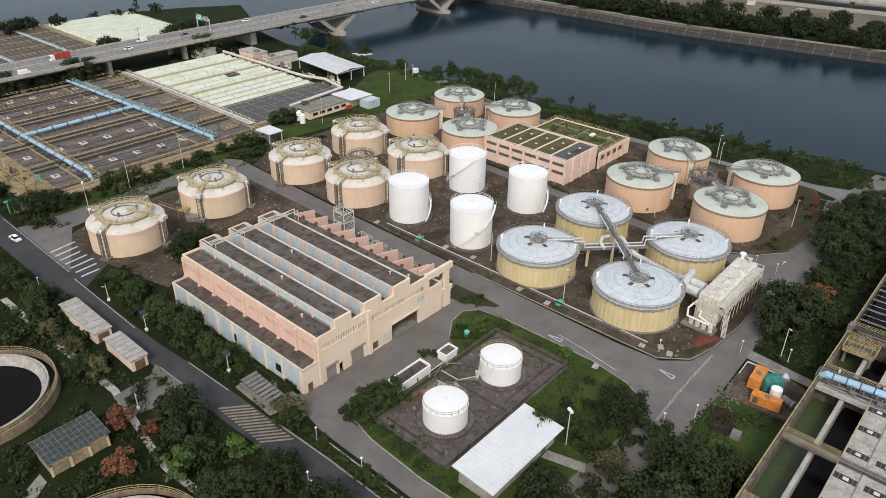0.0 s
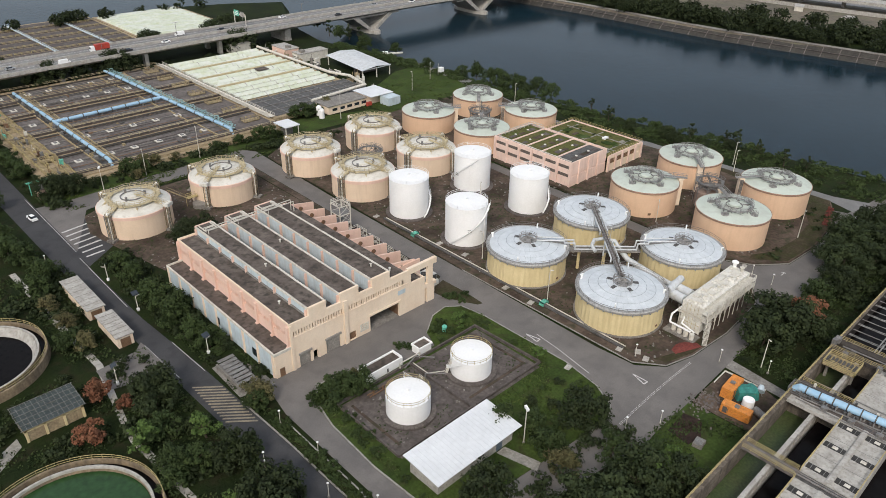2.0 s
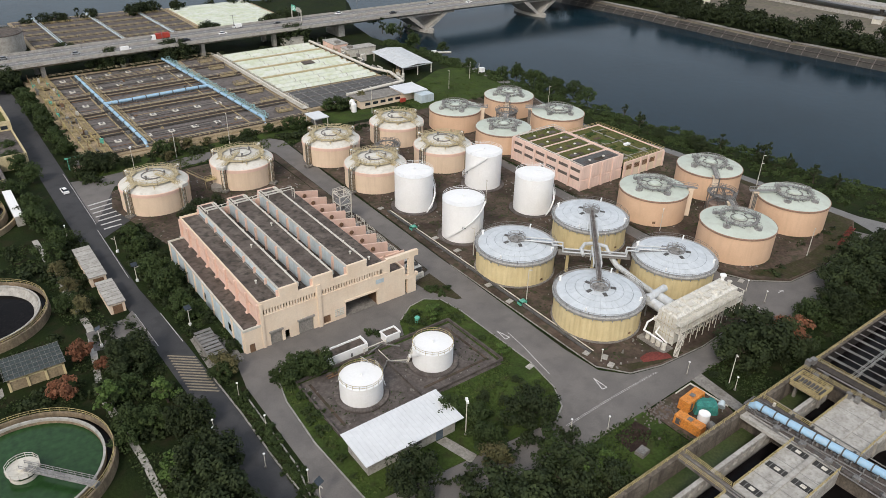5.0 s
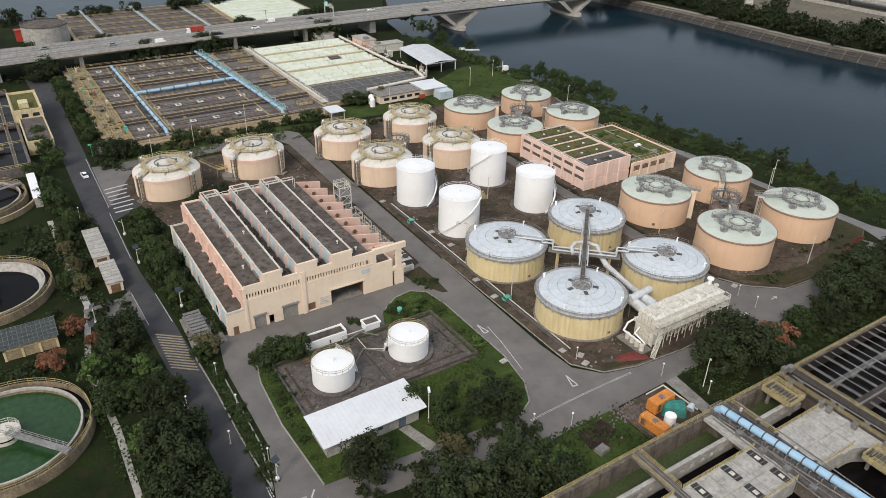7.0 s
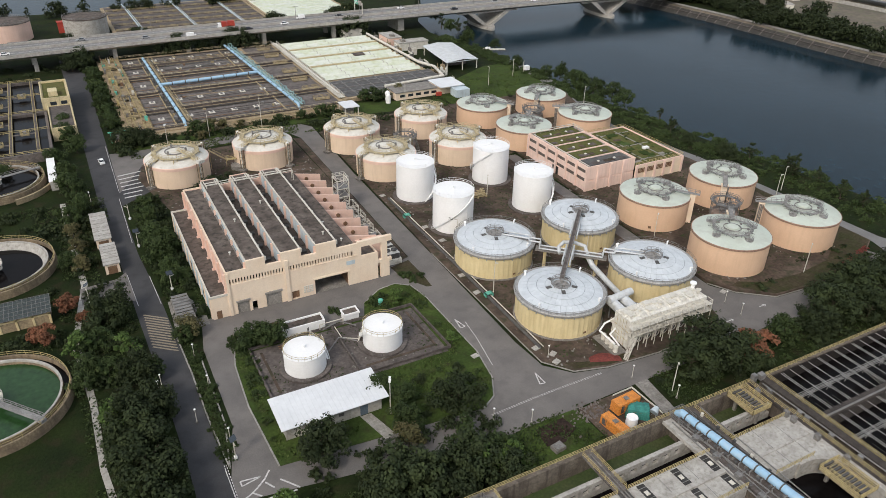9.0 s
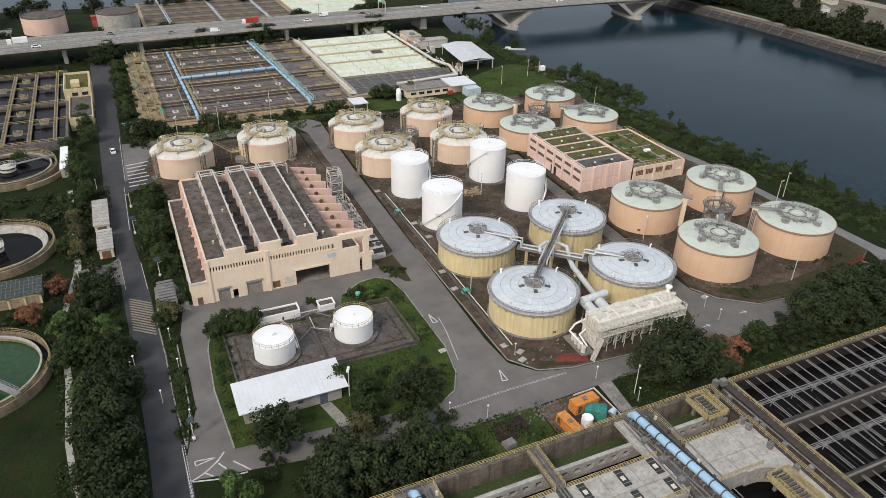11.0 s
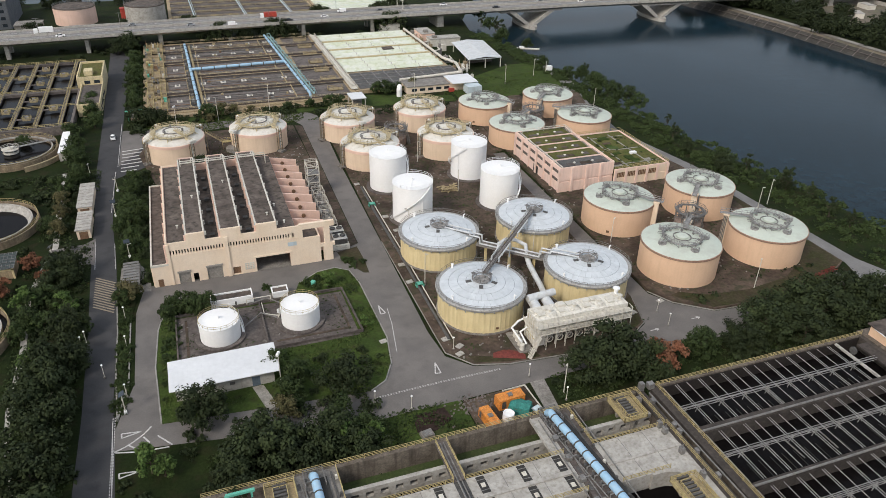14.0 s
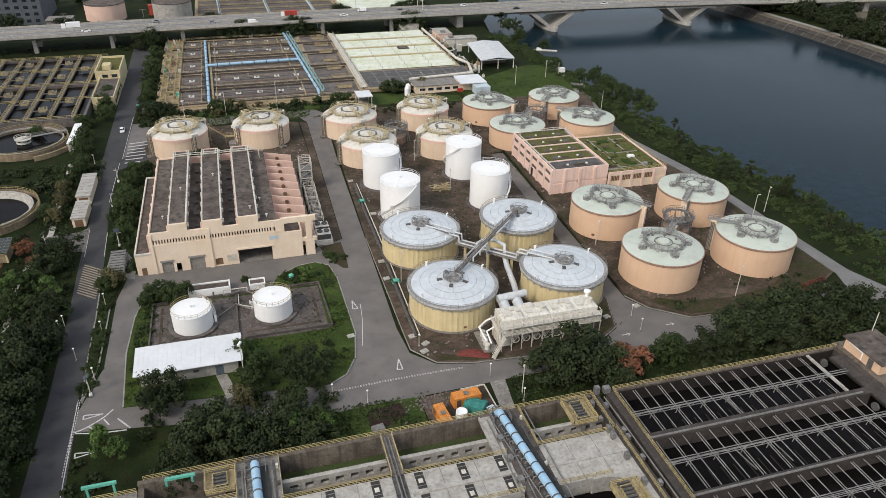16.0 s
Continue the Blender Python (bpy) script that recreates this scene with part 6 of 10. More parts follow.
road("spoil_patch", [(133.4, 14), (133.2, 26.6), (140, 27.0), (148.4, 27.0), (148.4, 17), (147, 13), (136, 12.6)], "bare trampled ground with gravel", SOIL, 0.1, "soil")
road("stub_path", [(148.6, 12.4), (149.6, 27.6), (153.2, 27.8), (152.0, 18), (151.4, 12.4)], "short grey concrete path to the basin", CONCRETE, 0.09, "path")
road("turned_soil", [(121.0, 20.8), (121.6, 25.8), (128.6, 26.2), (129.4, 22.4), (125.0, 20.2)], "patch of dark freshly turned soil", mat("turned_soil", (0.03, 0.02, 0.017), (0.045, 0.03, 0.025), 0.95, scale=0.4, fine=2.0, bump=0.5, spec=0.1), 0.1, "soil")
fr_ = thing("pit_frame", "low timber frame round the stacked plant", "frame", at=(0, 0, 0.1))
part("rail_bar", Shape().beam((142.4, 26.6, 0.3), (147.9, 26.8, 0.3), 0.2, 0.3).beam((147.9, 26.8, 0.3), (148.3, 17.4, 0.3), 0.2, 0.3), OFFWHITE, fr_)
t = thing("manhole_box", "square grey concrete chamber in the grass", "chamber", at=(122.6, 19.4, 0.05), turn=8)
part("box", Shape().box(-1.3, -1.0, 0, 1.3, 1.0, 0.8, 0, 0.05), CONCRETE, t)
part("cover", Shape().box(-0.9, -0.7, 0.8, 0.9, 0.7, 0.92), STEEL, t)

# ---- huts, pavilion and ramp beside the west road ----
for x0, x1, y0, y1 in ((49.6, 54.2, 143.4, 162.0), (50.3, 54.6, 127.6, 140.4)):
    t = thing("service_hut", "long cream hut with a pale flat roof beside the road", "hut", "service huts", (0, 0, 0.05))
    part("wall", Shape().box(x0 + 0.3, y0 + 0.3, 0, x1 - 0.3, y1 - 0.3, 2.9), PEACH, t)
    part("roof", Shape().box(x0, y0, 2.9, x1, y1, 3.15), CONCRETE_LIGHT, t)
    for i in range(1, 7):
        seam = Shape()
        seam.box(x0, y0 + (y1 - y0) * i / 7 - 0.05, 3.15, x1, y0 + (y1 - y0) * i / 7 + 0.05, 3.2)
        part("roof_seam", seam, CONCRETE, t)
    part("door", Shape().box(x0 + 1.0, y0 + 0.22, 0, x1 - 1.0, y0 + 0.3, 2.4), BROWN_DOOR, t)
    part("door_frame", Shape().box(x0 + 0.85, y0 + 0.2, 2.4, x1 - 0.85, y0 + 0.3, 2.55), OFFWHITE, t)
t = thing("pump_pavilion", "open ochre pavilion with a glazed lattice roof", "pavilion", at=(0, 1.8, 0.05))
part("wall", Shape().box(25.4, 108.6, 0, 36.4, 109.0, 2.6).box(25.4, 114.6, 0, 36.4, 115.0, 2.6).box(25.4, 109, 0, 25.8, 114.6, 2.6).box(36.0, 109, 0, 36.4, 114.6, 2.6), OCHRE_WALL, t)
lat = Shape()
for i in range(13):
    lat.beam((24.8 + i, 107.9, 3.6), (24.8 + i, 115.7, 4.2), 0.07, 0.1)
for j in range(6):
    lat.beam((24.6, 107.9 + 1.56 * j, 3.6 + 0.12 * j), (37.0, 107.9 + 1.56 * j, 3.6 + 0.12 * j), 0.07, 0.1)
for x in (25.6, 31, 36.2):
    for y, z in ((108.8, 3.6), (114.8, 4.1)):
        lat.beam((x, y, 2.6), (x, y, z), 0.14, 0.14)
part("roof_lattice", lat, STEEL, t)
pane = Shape()
pane.add([(25.0, 108.0, 3.52), (36.9, 108.0, 3.52), (36.9, 115.6, 4.12), (25.0, 115.6, 4.12), (25.0, 108.0, 3.48), (36.9, 108.0, 3.48), (36.9, 115.6, 4.08), (25.0, 115.6, 4.08)], [(0, 1, 2, 3), (7, 6, 5, 4), (0, 4, 5, 1), (1, 5, 6, 2), (2, 6, 7, 3), (3, 7, 4, 0)])
# opaque green glazing; the dark interior below it is put into its colour
part("roof_glazing", pane, mat("dark_interior_glazing", (0.05, 0.066, 0.063), (0.03, 0.042, 0.04), 0.35, scale=0.8, fine=3.0, dirt=(0.1, 0.1, 0.085), dirt_amount=0.6), t)
for k in range(4):
    part("corner_post", Shape().box(25.2 + 3.6 * k, 108.4, 0, 25.7 + 3.6 * k, 108.6, 3.4), TANK_YELLOW, t)
part("top_beam", Shape().box(25.2, 108.4, 2.6, 36.5, 108.65, 3.0), TANK_YELLOW, t)
part("inner_floor", Shape().box(25.8, 109, 0, 36, 114.6, 0.3), SOIL, t)
for i, (x, y) in enumerate(((28, 111.4), (31.4, 112.4), (34, 111.2))):
    part("pump", Shape().cyl(x, y, 0.3, 1.9, 0.7, 0.5, 12).tube((x - 0.9, y, 0.8), (x + 1.2, y, 0.8), 0.25), MINT, t)
t = thing("service_ramp", "weathered concrete ramp with slatted roof by the hall", "ramp", at=(0, 0, 0.05))
part("side_wall", Shape().box(63.6, 95.4, 0, 64.0, 106.0, 1.3).box(67.6, 95.4, 0, 68.0, 106, 1.3).box(63.6, 95.0, 0, 68, 95.4, 1.3), CONCRETE, t)
for i in range(8):
    part("roof_slat", Shape().box(63.8, 96.0 + 1.25 * i, 1.3 + 0.12 * i, 67.8, 97.0 + 1.25 * i, 1.42 + 0.12 * i), STEEL, t)
road("ramp_apron", [(62.6, 94), (70.6, 92.5), (70.6, 101), (68, 107), (63, 107)], "cracked concrete apron", CONCRETE, 0.06, "pavement")
road("garden_path", [(42, 180), (43.6, 180), (44.6, 150), (45.6, 125), (42.2, 104), (41.6, 97), (43.1, 75), (42.9, 54), (44.0, 43.8), (46.0, 34), (49.5, 20), (48.2, 20), (44.7, 34), (42.7, 43.8), (41.7, 54), (41.7, 75), (40.0, 97), (40.8, 104), (44, 125), (42.8, 150)], "narrow pale concrete footpath through weeds", CONCRETE_LIGHT, 0.05, "path")
road("pavilion_path", [(10, 104), (24, 113), (24, 110), (12, 100)], "grey path to the pavilion", PAVING, 0.055, "path")
t = thing("gate_kiosk", "small pink control hut with a mint green pipe frame", "hut", at=(65.8, 225.5, 0.05))
part("body", Shape().box(-1.6, -2, 0, 1.6, 2, 3.2), PINK, t)
part("roof", Shape().box(-1.9, -2.3, 3.2, 1.9, 2.3, 3.4), CONCRETE, t)
part("frame", Shape().beam((-2.6, 3, 0), (-2.6, 3, 4.4), 0.25, 0.25).beam((2.6, 3, 0), (2.6, 3, 4.4), 0.25, 0.25).beam((-3.4, 3, 4.4), (3.2, 3, 4.4), 0.5, 0.4), MINT, t, "mint green pipe frame")
for x, y in ((158, 221.5),):
    t = thing("control_shelter", "white flat-roofed open shelter on four posts", "shelter", at=(x, y, 0.05))
    part("roof", Shape().box(-3.4, -4.4, 4.2, 3.4, 4.4, 4.5), WHITE_ROOF, t)
    for px in (-2.9, 2.9):
        for py in (-3.8, 3.8):
            part("post", Shape().box(px - 0.15, py - 0.15, 0, px + 0.15, py + 0.15, 4.2), OFFWHITE, t)
    part("cabinet", Shape().box(-2, -1, 0, 2, 1.6, 2.4), STEEL, t)


# ---- lamp posts ----
def lamp(x, y, h, kind="street"):
    t = thing("street_lamp", {"street": "tall pale steel lamp post with a small head", "bollard": "short pale garden lamp post", "solar": "pole with a small tilted panel and lamp", "flood": "white mast with a twin floodlight"}[kind], "lamp post", kind + " lamps", (x, y, 0.05), random.uniform(0, 360))
    part("pole", Shape().tube((0, 0, 0), (0, 0, h), 0.13 if h > 5 else 0.08, 8, 0.08 if h > 5 else 0.06), OFFWHITE, t)
    part("foot", Shape().cyl(0, 0, 0, 0.35, 0.28, n=10), CONCRETE, t)
    if kind == "street":
        part("head", Shape().beam((0, 0, h), (0.9, 0, h + 0.15), 0.3, 0.14), OFFWHITE, t)
    elif kind == "bollard":
        part("head", Shape().ball((0, 0, h), 0.26, 10, 6, 0.6), WHITE, t)
    elif kind == "flood":
        part("head", Shape().box(-0.7, -0.25, h - 0.1, -0.1, 0.25, h + 0.4).box(0.1, -0.25, h - 0.1, 0.7, 0.25, h + 0.4), WHITE, t)
    else:
        part("panel", Shape().add([(-0.8, -0.6, h - 0.2), (0.8, -0.6, h - 0.2), (0.8, 0.6, h + 0.4), (-0.8, 0.6, h + 0.4), (-0.8, -0.6, h - 0.26), (0.8, -0.6, h - 0.26), (0.8, 0.6, h + 0.34), (-0.8, 0.6, h + 0.34)], [(0, 1, 2, 3), (7, 6, 5, 4), (0, 4, 5, 1), (1, 5, 6, 2), (2, 6, 7, 3), (3, 7, 4, 0)]), GLASS, t)
        part("head", Shape().beam((0, 0, h - 1), (1.1, 0, h - 0.8), 0.2, 0.1), OFFWHITE, t)
        part("base_box", Shape().box(-0.3, -0.3, 0, 0.3, 0.3, 0.7), WHITE, t)


for x, y, h in ((139.9, 72.4, 10), (97.1, 43.7, 9.0), (154.9, 21.7, 8.5), (223.8, 42.4, 10), (200.5, 77.5, 8), (257.0, 80.0, 9), (264.9, 84.1, 9), (234.7, 231.7, 9), (258.2, 187.2, 9), (98.2, 219.3, 10), (81.7, 214.7, 9), (143.7, 99.3, 9), (174.3, 77.2, 8), (169.4, 124.7, 8), (119.8, 221.6, 12), (185.1, 221.9, 12), (254.2, 240.1, 8), (163.8, 152.4, 8)):
    lamp(x, y, h, "flood" if h == 9.0 and x < 100 else "street")
for x, y in ((122.0, 27.9), (154.6, 19.9), (150.3, 29.5), (65.1, 68.7), (55.3, 71.5), (60.6, 59.1), (64.5, 81.2), (56.1, 73.5), (65.4, 50.8), (137.5, 44.0), (192.1, 36.1), (192.8, 42.1), (239.5, 36.9), (115.1, 31.8), (51.1, 177.5)):
    lamp(x, y, 3.6, "bollard")
for x, y in ((65.1, 112.4), (45.3, 115.8), (60.6, 140.2), (60.7, 159.3), (65.2, 45.7)):
    lamp(x, y, 5.2, "solar")

# ---- north-west aeration tanks ----
AZ = 1.9
PLOT_Y, PLOT_K = -16.5, 1.11  # northern plots shifted and stretched in y to match the solved camera
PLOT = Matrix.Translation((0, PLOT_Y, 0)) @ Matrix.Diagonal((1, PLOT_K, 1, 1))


def aeration_block():
    b = thing("aeration_tank", "large covered aeration tank with stained brown deck and pale blue pipes", "aeration tank")
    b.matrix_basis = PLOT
    part("base_wall", Shape().box(69, 222, 0, 161, 327, AZ - 0.4), OCHRE_WALL, b)
    rows = [(224.5, 243), (244.5, 265), (267, 289), (291, 308), (309.5, 324)]
    for y0, y1 in rows:
        part("deck", Shape().box(80, y0 + 0.8, AZ - 0.4, 139.4, y1 - 0.8, AZ - 0.05), DECK_GREY, b)
        part("deck", Shape().box(142.6, y0 + 0.8, AZ - 0.4, 158.5, y1 - 0.8, AZ - 0.05), DECK_GREY, b)
        part("kerb_beam", Shape().box(72, y0 - 0.6, AZ - 0.4, 160, y0 + 0.2, AZ + 0.5), DECK_BROWN, b)
        for k in range(3):
            yy = y0 + (y1 - y0) * (k + 0.7) / 3.4
            part("joint", Shape().box(80, yy - 0.14, AZ - 0.05, 139.4, yy + 0.14, AZ + 0.1), STEEL_DARK, b)
            part("cable_run", Shape().box(80, yy + 0.9, AZ - 0.05, 139.4, yy + 1.15, AZ + 0.12), CONCRETE if k % 2 else BROWN_DOOR, b)
        for x0, x1 in ((79.4, 139.6), (143, 158.5)):
            # the dark of sunken gaps between rows is painted on as flat strips
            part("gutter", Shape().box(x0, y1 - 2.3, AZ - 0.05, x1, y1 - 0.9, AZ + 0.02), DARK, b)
            part("gutter_beam", Shape().box(x0, y1 - 3.1, AZ - 0.05, x1, y1 - 2.6, AZ + 0.45), BASIN_BROWN, b)
        for x in (88.2, 94.8, 133.6 + (225 - y0) * 0.05):
            part("side_beam", Shape().box(x, y0, AZ - 0.04, x + 0.5, y1, AZ + 0.4), YELLOW_WALK, b)
        part("pipe_trench", Shape().box(88.7, y0, AZ - 0.05, 94.8, y1 - 3.2, AZ + 0.01), STEEL_DARK, b)
    for y0, y1 in rows:
        ym = (y0 + y1) / 2
        for i, x in enumerate((84, 95.5, 104.5, 114, 123.5, 133)):
            h = part("hatch", Shape().box(x - 1.2, ym - 1.3, AZ - 0.05, x + 1.2, ym + 1.3, AZ + 0.25), OFFWHITE, b)
            part("hatch_lid", Shape().box(x - 0.5, ym - 0.6, AZ + 0.25, x + 0.5, ym + 0.6, AZ + 0.5), STEEL, h)
    # ochre catwalks with rails on the edges
    for x0, x1 in ((71, 73.4), (76.6, 78.8)):
        part("catwalk", Shape().box(x0, 223, AZ, x1, 326, AZ + 0.2), YELLOW_WALK, b)
        part("catwalk_rail", Shape().rail([(x0, 223, AZ + 0.2), (x0, 326, AZ + 0.2)], 1.2, 3.2, 0.07).rail([(x1, 223, AZ + 0.2), (x1, 326, AZ + 0.2)], 1.2, 3.2, 0.07), YELLOW_RAIL, b)
    for i in range(9):
        y = 227 + 11.6 * i
        part("weir_platform", Shape().box(71, y, AZ + 0.3, 79, y + 3, AZ + 0.5).rail([(71, y, AZ + 0.5), (79, y, AZ + 0.5), (79, y + 3, AZ + 0.5), (71, y + 3, AZ + 0.5)], 1.1, 2.2, 0.07, 2, True), YELLOW_WALK, b)
    ar = random.Random(4)
    for i in range(44):
        y = 224 + 2.3 * i
        x = ar.uniform(70, 78)
        part("gate_gear", Shape().box(x, y, AZ + 0.2, x + ar.uniform(0.5, 1.4), y + ar.uniform(0.5, 1.6), AZ + ar.uniform(0.9, 2.6)).beam((x, y, AZ), (x, y, AZ + ar.uniform(2, 4.2)), 0.14, 0.14), ar.choice((OFFWHITE, STEEL, STEEL, MINT, YELLOW_RAIL, BROWN_DOOR)), b)
    for i in range(5):
        y = 226 + 21 * i
        part("weir_deck", Shape().box(73.6, y, AZ + 0.1, 78.8, y + 11, AZ + 0.4), OCHRE_WALL, b)
    for i in range(8):
        part("front_ledge", Shape().box(96, 218.2 - 0.0 + 0.55 * i, 0, 158, 218.5 + 0.55 * i, AZ - 1.2 + 0.12 * i), YELLOW_WALK if i % 2 else OCHRE_WALL, b)
    ag = random.Random(8)
    for y0, y1 in rows:
        for k in range(4):
            x0 = 96 + ag.uniform(0, 6)
            yy = y0 + (y1 - y0) * (0.16 + 0.22 * k)
            part("deck_pipe", Shape().run([(x0, yy, AZ + 0.25), (x0 + ag.uniform(22, 36), yy, AZ + 0.25)], 0.13, 6), ag.choice((OCHRE_WALL, DECK_BROWN, STEEL, BASIN_BROWN)), b)
        for k in range(7):
            x0, yy = ag.uniform(96, 136), ag.uniform(y0 + 1.5, y1 - 3.5)
            part("valve_box", Shape().box(x0, yy, AZ - 0.05, x0 + ag.uniform(0.6, 1.6), yy + ag.uniform(0.5, 1.4), AZ + ag.uniform(0.3, 0.9)), ag.choice((STEEL, STEEL_DARK, YELLOW_WALK, BROWN_DOOR)), b)
        part("ochre_gutter", Shape().box(96, y0 + 0.3, AZ + 0.1, 139, y0 + 0.75, AZ + 0.5), YELLOW_WALK, b)
    for y in (222.6, 243.8, 266, 290, 309, 326):
        part("cross_rail", Shape().rail([(79, y, AZ + 0.3), (160, y, AZ + 0.3)], 1.1, 4, 0.045), BEIGE_STEEL, b)
    part("front_step", Shape().box(78, 219.5, 0, 158, 222, AZ - 0.8), OCHRE_WALL, b)
    for i in range(7):
        y = 230 + 14 * i
        part("weir_platform", Shape().box(149, y, AZ + 0.2, 156, y + 3, AZ + 0.45).rail([(149, y, AZ + 0.45), (156, y, AZ + 0.45), (156, y + 3, AZ + 0.45), (149, y + 3, AZ + 0.45)], 1.1, 2.2, 0.07, 2, True), YELLOW_WALK, b)
    return b


LATTICE = mat("mint_blue_lattice", (0.36, 0.56, 0.56), (0.27, 0.43, 0.44), 0.6, scale=0.5, dirt=(0.3, 0.3, 0.28), dirt_amount=0.5)
aeration_block()
bp = thing("blue_air_main", "pale blue air main with flanges on steel saddles", "pipe", "blue air mains", (0, 0, 1.3))
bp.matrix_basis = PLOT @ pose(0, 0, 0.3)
part("pipe", Shape().run([(91.6, 224, 1.0), (91.6, 225.5, 3.0), (90.4, 318, 3.0)], 0.68, 14), BLUE_PIPE, bp, smooth=True)
for i in range(14):
    part("flange", Shape().tube((91.5 - 0.07 * i, 228 + 6.6 * i, 3.0), (91.5 - 0.07 * i, 228.4 + 6.6 * i, 3.0), 0.78, 14), STEEL_DARK, bp)
    part("saddle", Shape().box(90.6, 229.5 + 6.6 * i, AZ - 0.4, 92.4, 229.9 + 6.6 * i, 2.4), STEEL, bp)
part("side_walk", Shape().beam((93.4, 226, 2.3), (92.2, 318, 2.3), 0.9, 0.15).rail([(93.9, 226, 2.4), (92.7, 318, 2.4)], 1.1, 2.4, 0.05, 2), YELLOW_WALK, bp, "ochre catwalk")
gear = random.Random(21)
for i in range(24):
    y = 227 + 3.8 * i
    part("branch_valve", Shape().box(89.0, y, AZ - 0.3, 89.0 + gear.uniform(0.5, 1.2), y + gear.uniform(0.6, 1.6), AZ + gear.uniform(0.6, 1.6)).run([(90.2, y + 0.5, 2.9), (88.6, y + 0.5, 2.7), (88.6, y + 0.5, AZ - 0.2)], 0.16, 6), gear.choice((STEEL_DARK, STEEL, YELLOW_WALK, STEEL_DARK)), bp)
bp = thing("blue_air_main", "pale blue air main with flanges on steel saddles", "pipe", "blue air mains", (0, 0, 1.3))
bp.matrix_basis = PLOT @ pose(0, 0, 0.3)
part("pipe", Shape().run([(139.6, 224, 0.4), (139.6, 225.2, 3.2), (134.2, 326, 3.2)], 0.62, 14), BLUE_PIPE, bp, smooth=True)
for i in range(15):
    y = 229 + 6.6 * i
    x = 139.6 - (y - 225.2) * 5.4 / 100.8
    part("flange", Shape().tube((x, y, 3.2), (x, y + 0.4, 3.2), 0.72, 14), STEEL_DARK, bp)
part("side_walk", Shape().beam((141.6, 226, 2.6), (136.4, 326, 2.6), 0.9, 0.15).rail([(142.5, 226, 2.7), (137.3, 326, 2.7)], 1.1, 2.4, 0.05, 2).rail([(140.9, 226, 2.7), (135.7, 326, 2.7)], 1.4, 2.4, 0.05, 2), LATTICE, bp, "pale blue catwalk")
for i in range(12):
    y = 229 + 8.6 * i
    x = 141.6 - (y - 226) * 5.2 / 100
    part("trestle", Shape().box(x - 1.0, y - 0.2, AZ - 0.4, x - 0.7, y + 0.2, 2.6).box(x + 0.7, y - 0.2, AZ - 0.4, x + 1.0, y + 0.2, 2.6).box(x - 1.0, y - 0.15, 2.6, x - 0.8, y + 0.15, 4.6).box(x + 0.8, y - 0.15, 2.6, x + 1.0, y + 0.15, 4.6).box(x - 1.0, y - 0.15, 4.4, x + 1.0, y + 0.15, 4.6), LATTICE, bp)
bp = thing("blue_air_main", "pale blue cross pipe joining two air mains", "pipe", "blue air mains", (0, 0, 1.3))
bp.matrix_basis = PLOT @ pose(0, 0, 0.3)
part("pipe", Shape().run([(91.4, 273, 3.1), (137.1, 275, 3.1)], 0.72, 14), BLUE_PIPE, bp, smooth=True)
for i in range(7):
    part("flange", Shape().tube((96 + 6 * i, 273.2 + 0.26 * i, 3.1), (96.4 + 6 * i, 273.2 + 0.26 * i, 3.1), 0.8, 14), STEEL_DARK, bp)
    part("saddle", Shape().box(97.5 + 6 * i, 272.6 + 0.26 * i, AZ - 0.4, 97.9 + 6 * i, 274 + 0.26 * i, 2.5), STEEL, bp)

# covered sedimentation tanks
cv = thing("covered_tank", "long tanks under algae-stained pale vaulted covers", "covered tank")
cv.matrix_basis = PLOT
part("base", Shape().box(161.4, 228, -0.5, 217, 324, 1.6), OCHRE_WALL, cv)
for i in range(13):
    y0 = 254 + 5.28 * i
    s = Shape()
    n = 6
    pts = []
    for x in (163.4, 214.6):
        pts += [(x, y0 + 4.0 * k / n, 1.5 + 1.5 * math.sin(math.pi * (0.1 + 0.8 * k / n))) for k in range(n + 1)]
    m = n + 1
    s.add(pts, [(k, k + 1, m + k + 1, m + k) for k in range(n)] + [tuple(range(m - 1, -1, -1)), tuple(range(m, 2 * m))])
    vault = part("vault_cover", s, COVER, cv, smooth=True)
    part("valley_gutter", Shape().box(163, y0 + 4.1, 1.6, 215, y0 + 5.2, 1.75), DECK_GREY if i % 3 else OCHRE_WALL, cv)
    if i in (3, 6, 9):
        part("service_walk", Shape().box(163, y0 + 4.2, 1.75, 215, y0 + 5.0, 3.1), BEIGE_STEEL, cv)
    for j in (1, 2, 3):
        x = 163.4 + 12.8 * j
        rb = Shape()
        for k in range(n):
            a, b2 = pts[k], pts[k + 1]
            rb.beam((x, a[1], a[2] + 0.02), (x, b2[1], b2[2] + 0.02), 0.3, 0.1)
        part("cover_seam", rb, CONCRETE_LIGHT, vault)
part("missing_panel", Shape().box(192, 284, 2.75, 198, 288.5, 3.1), BITUMEN, cv)
for i in range(9):
    x = 164 + 6 * i
    part("grating", Shape().box(x, 230, 1.6, x + 5.6, 252.5, 1.75), STEEL_DARK, cv)
    part("grating_beam", Shape().box(x + 5.6, 229.5, 1.6, x + 6.0, 253, 2.0), STEEL, cv)
for y in (236, 242, 248):
    part("cross_beam", Shape().box(163, y - 0.2, 1.75, 217, y + 0.2, 2.1), STEEL, cv)
part("pipe_rack", Shape().run([(160.8, 232, 3.2), (160.2, 322, 3.2)], 0.35, 8).run([(161.6, 232, 2.8), (161.0, 322, 2.8)], 0.25, 8), OFFWHITE, cv)
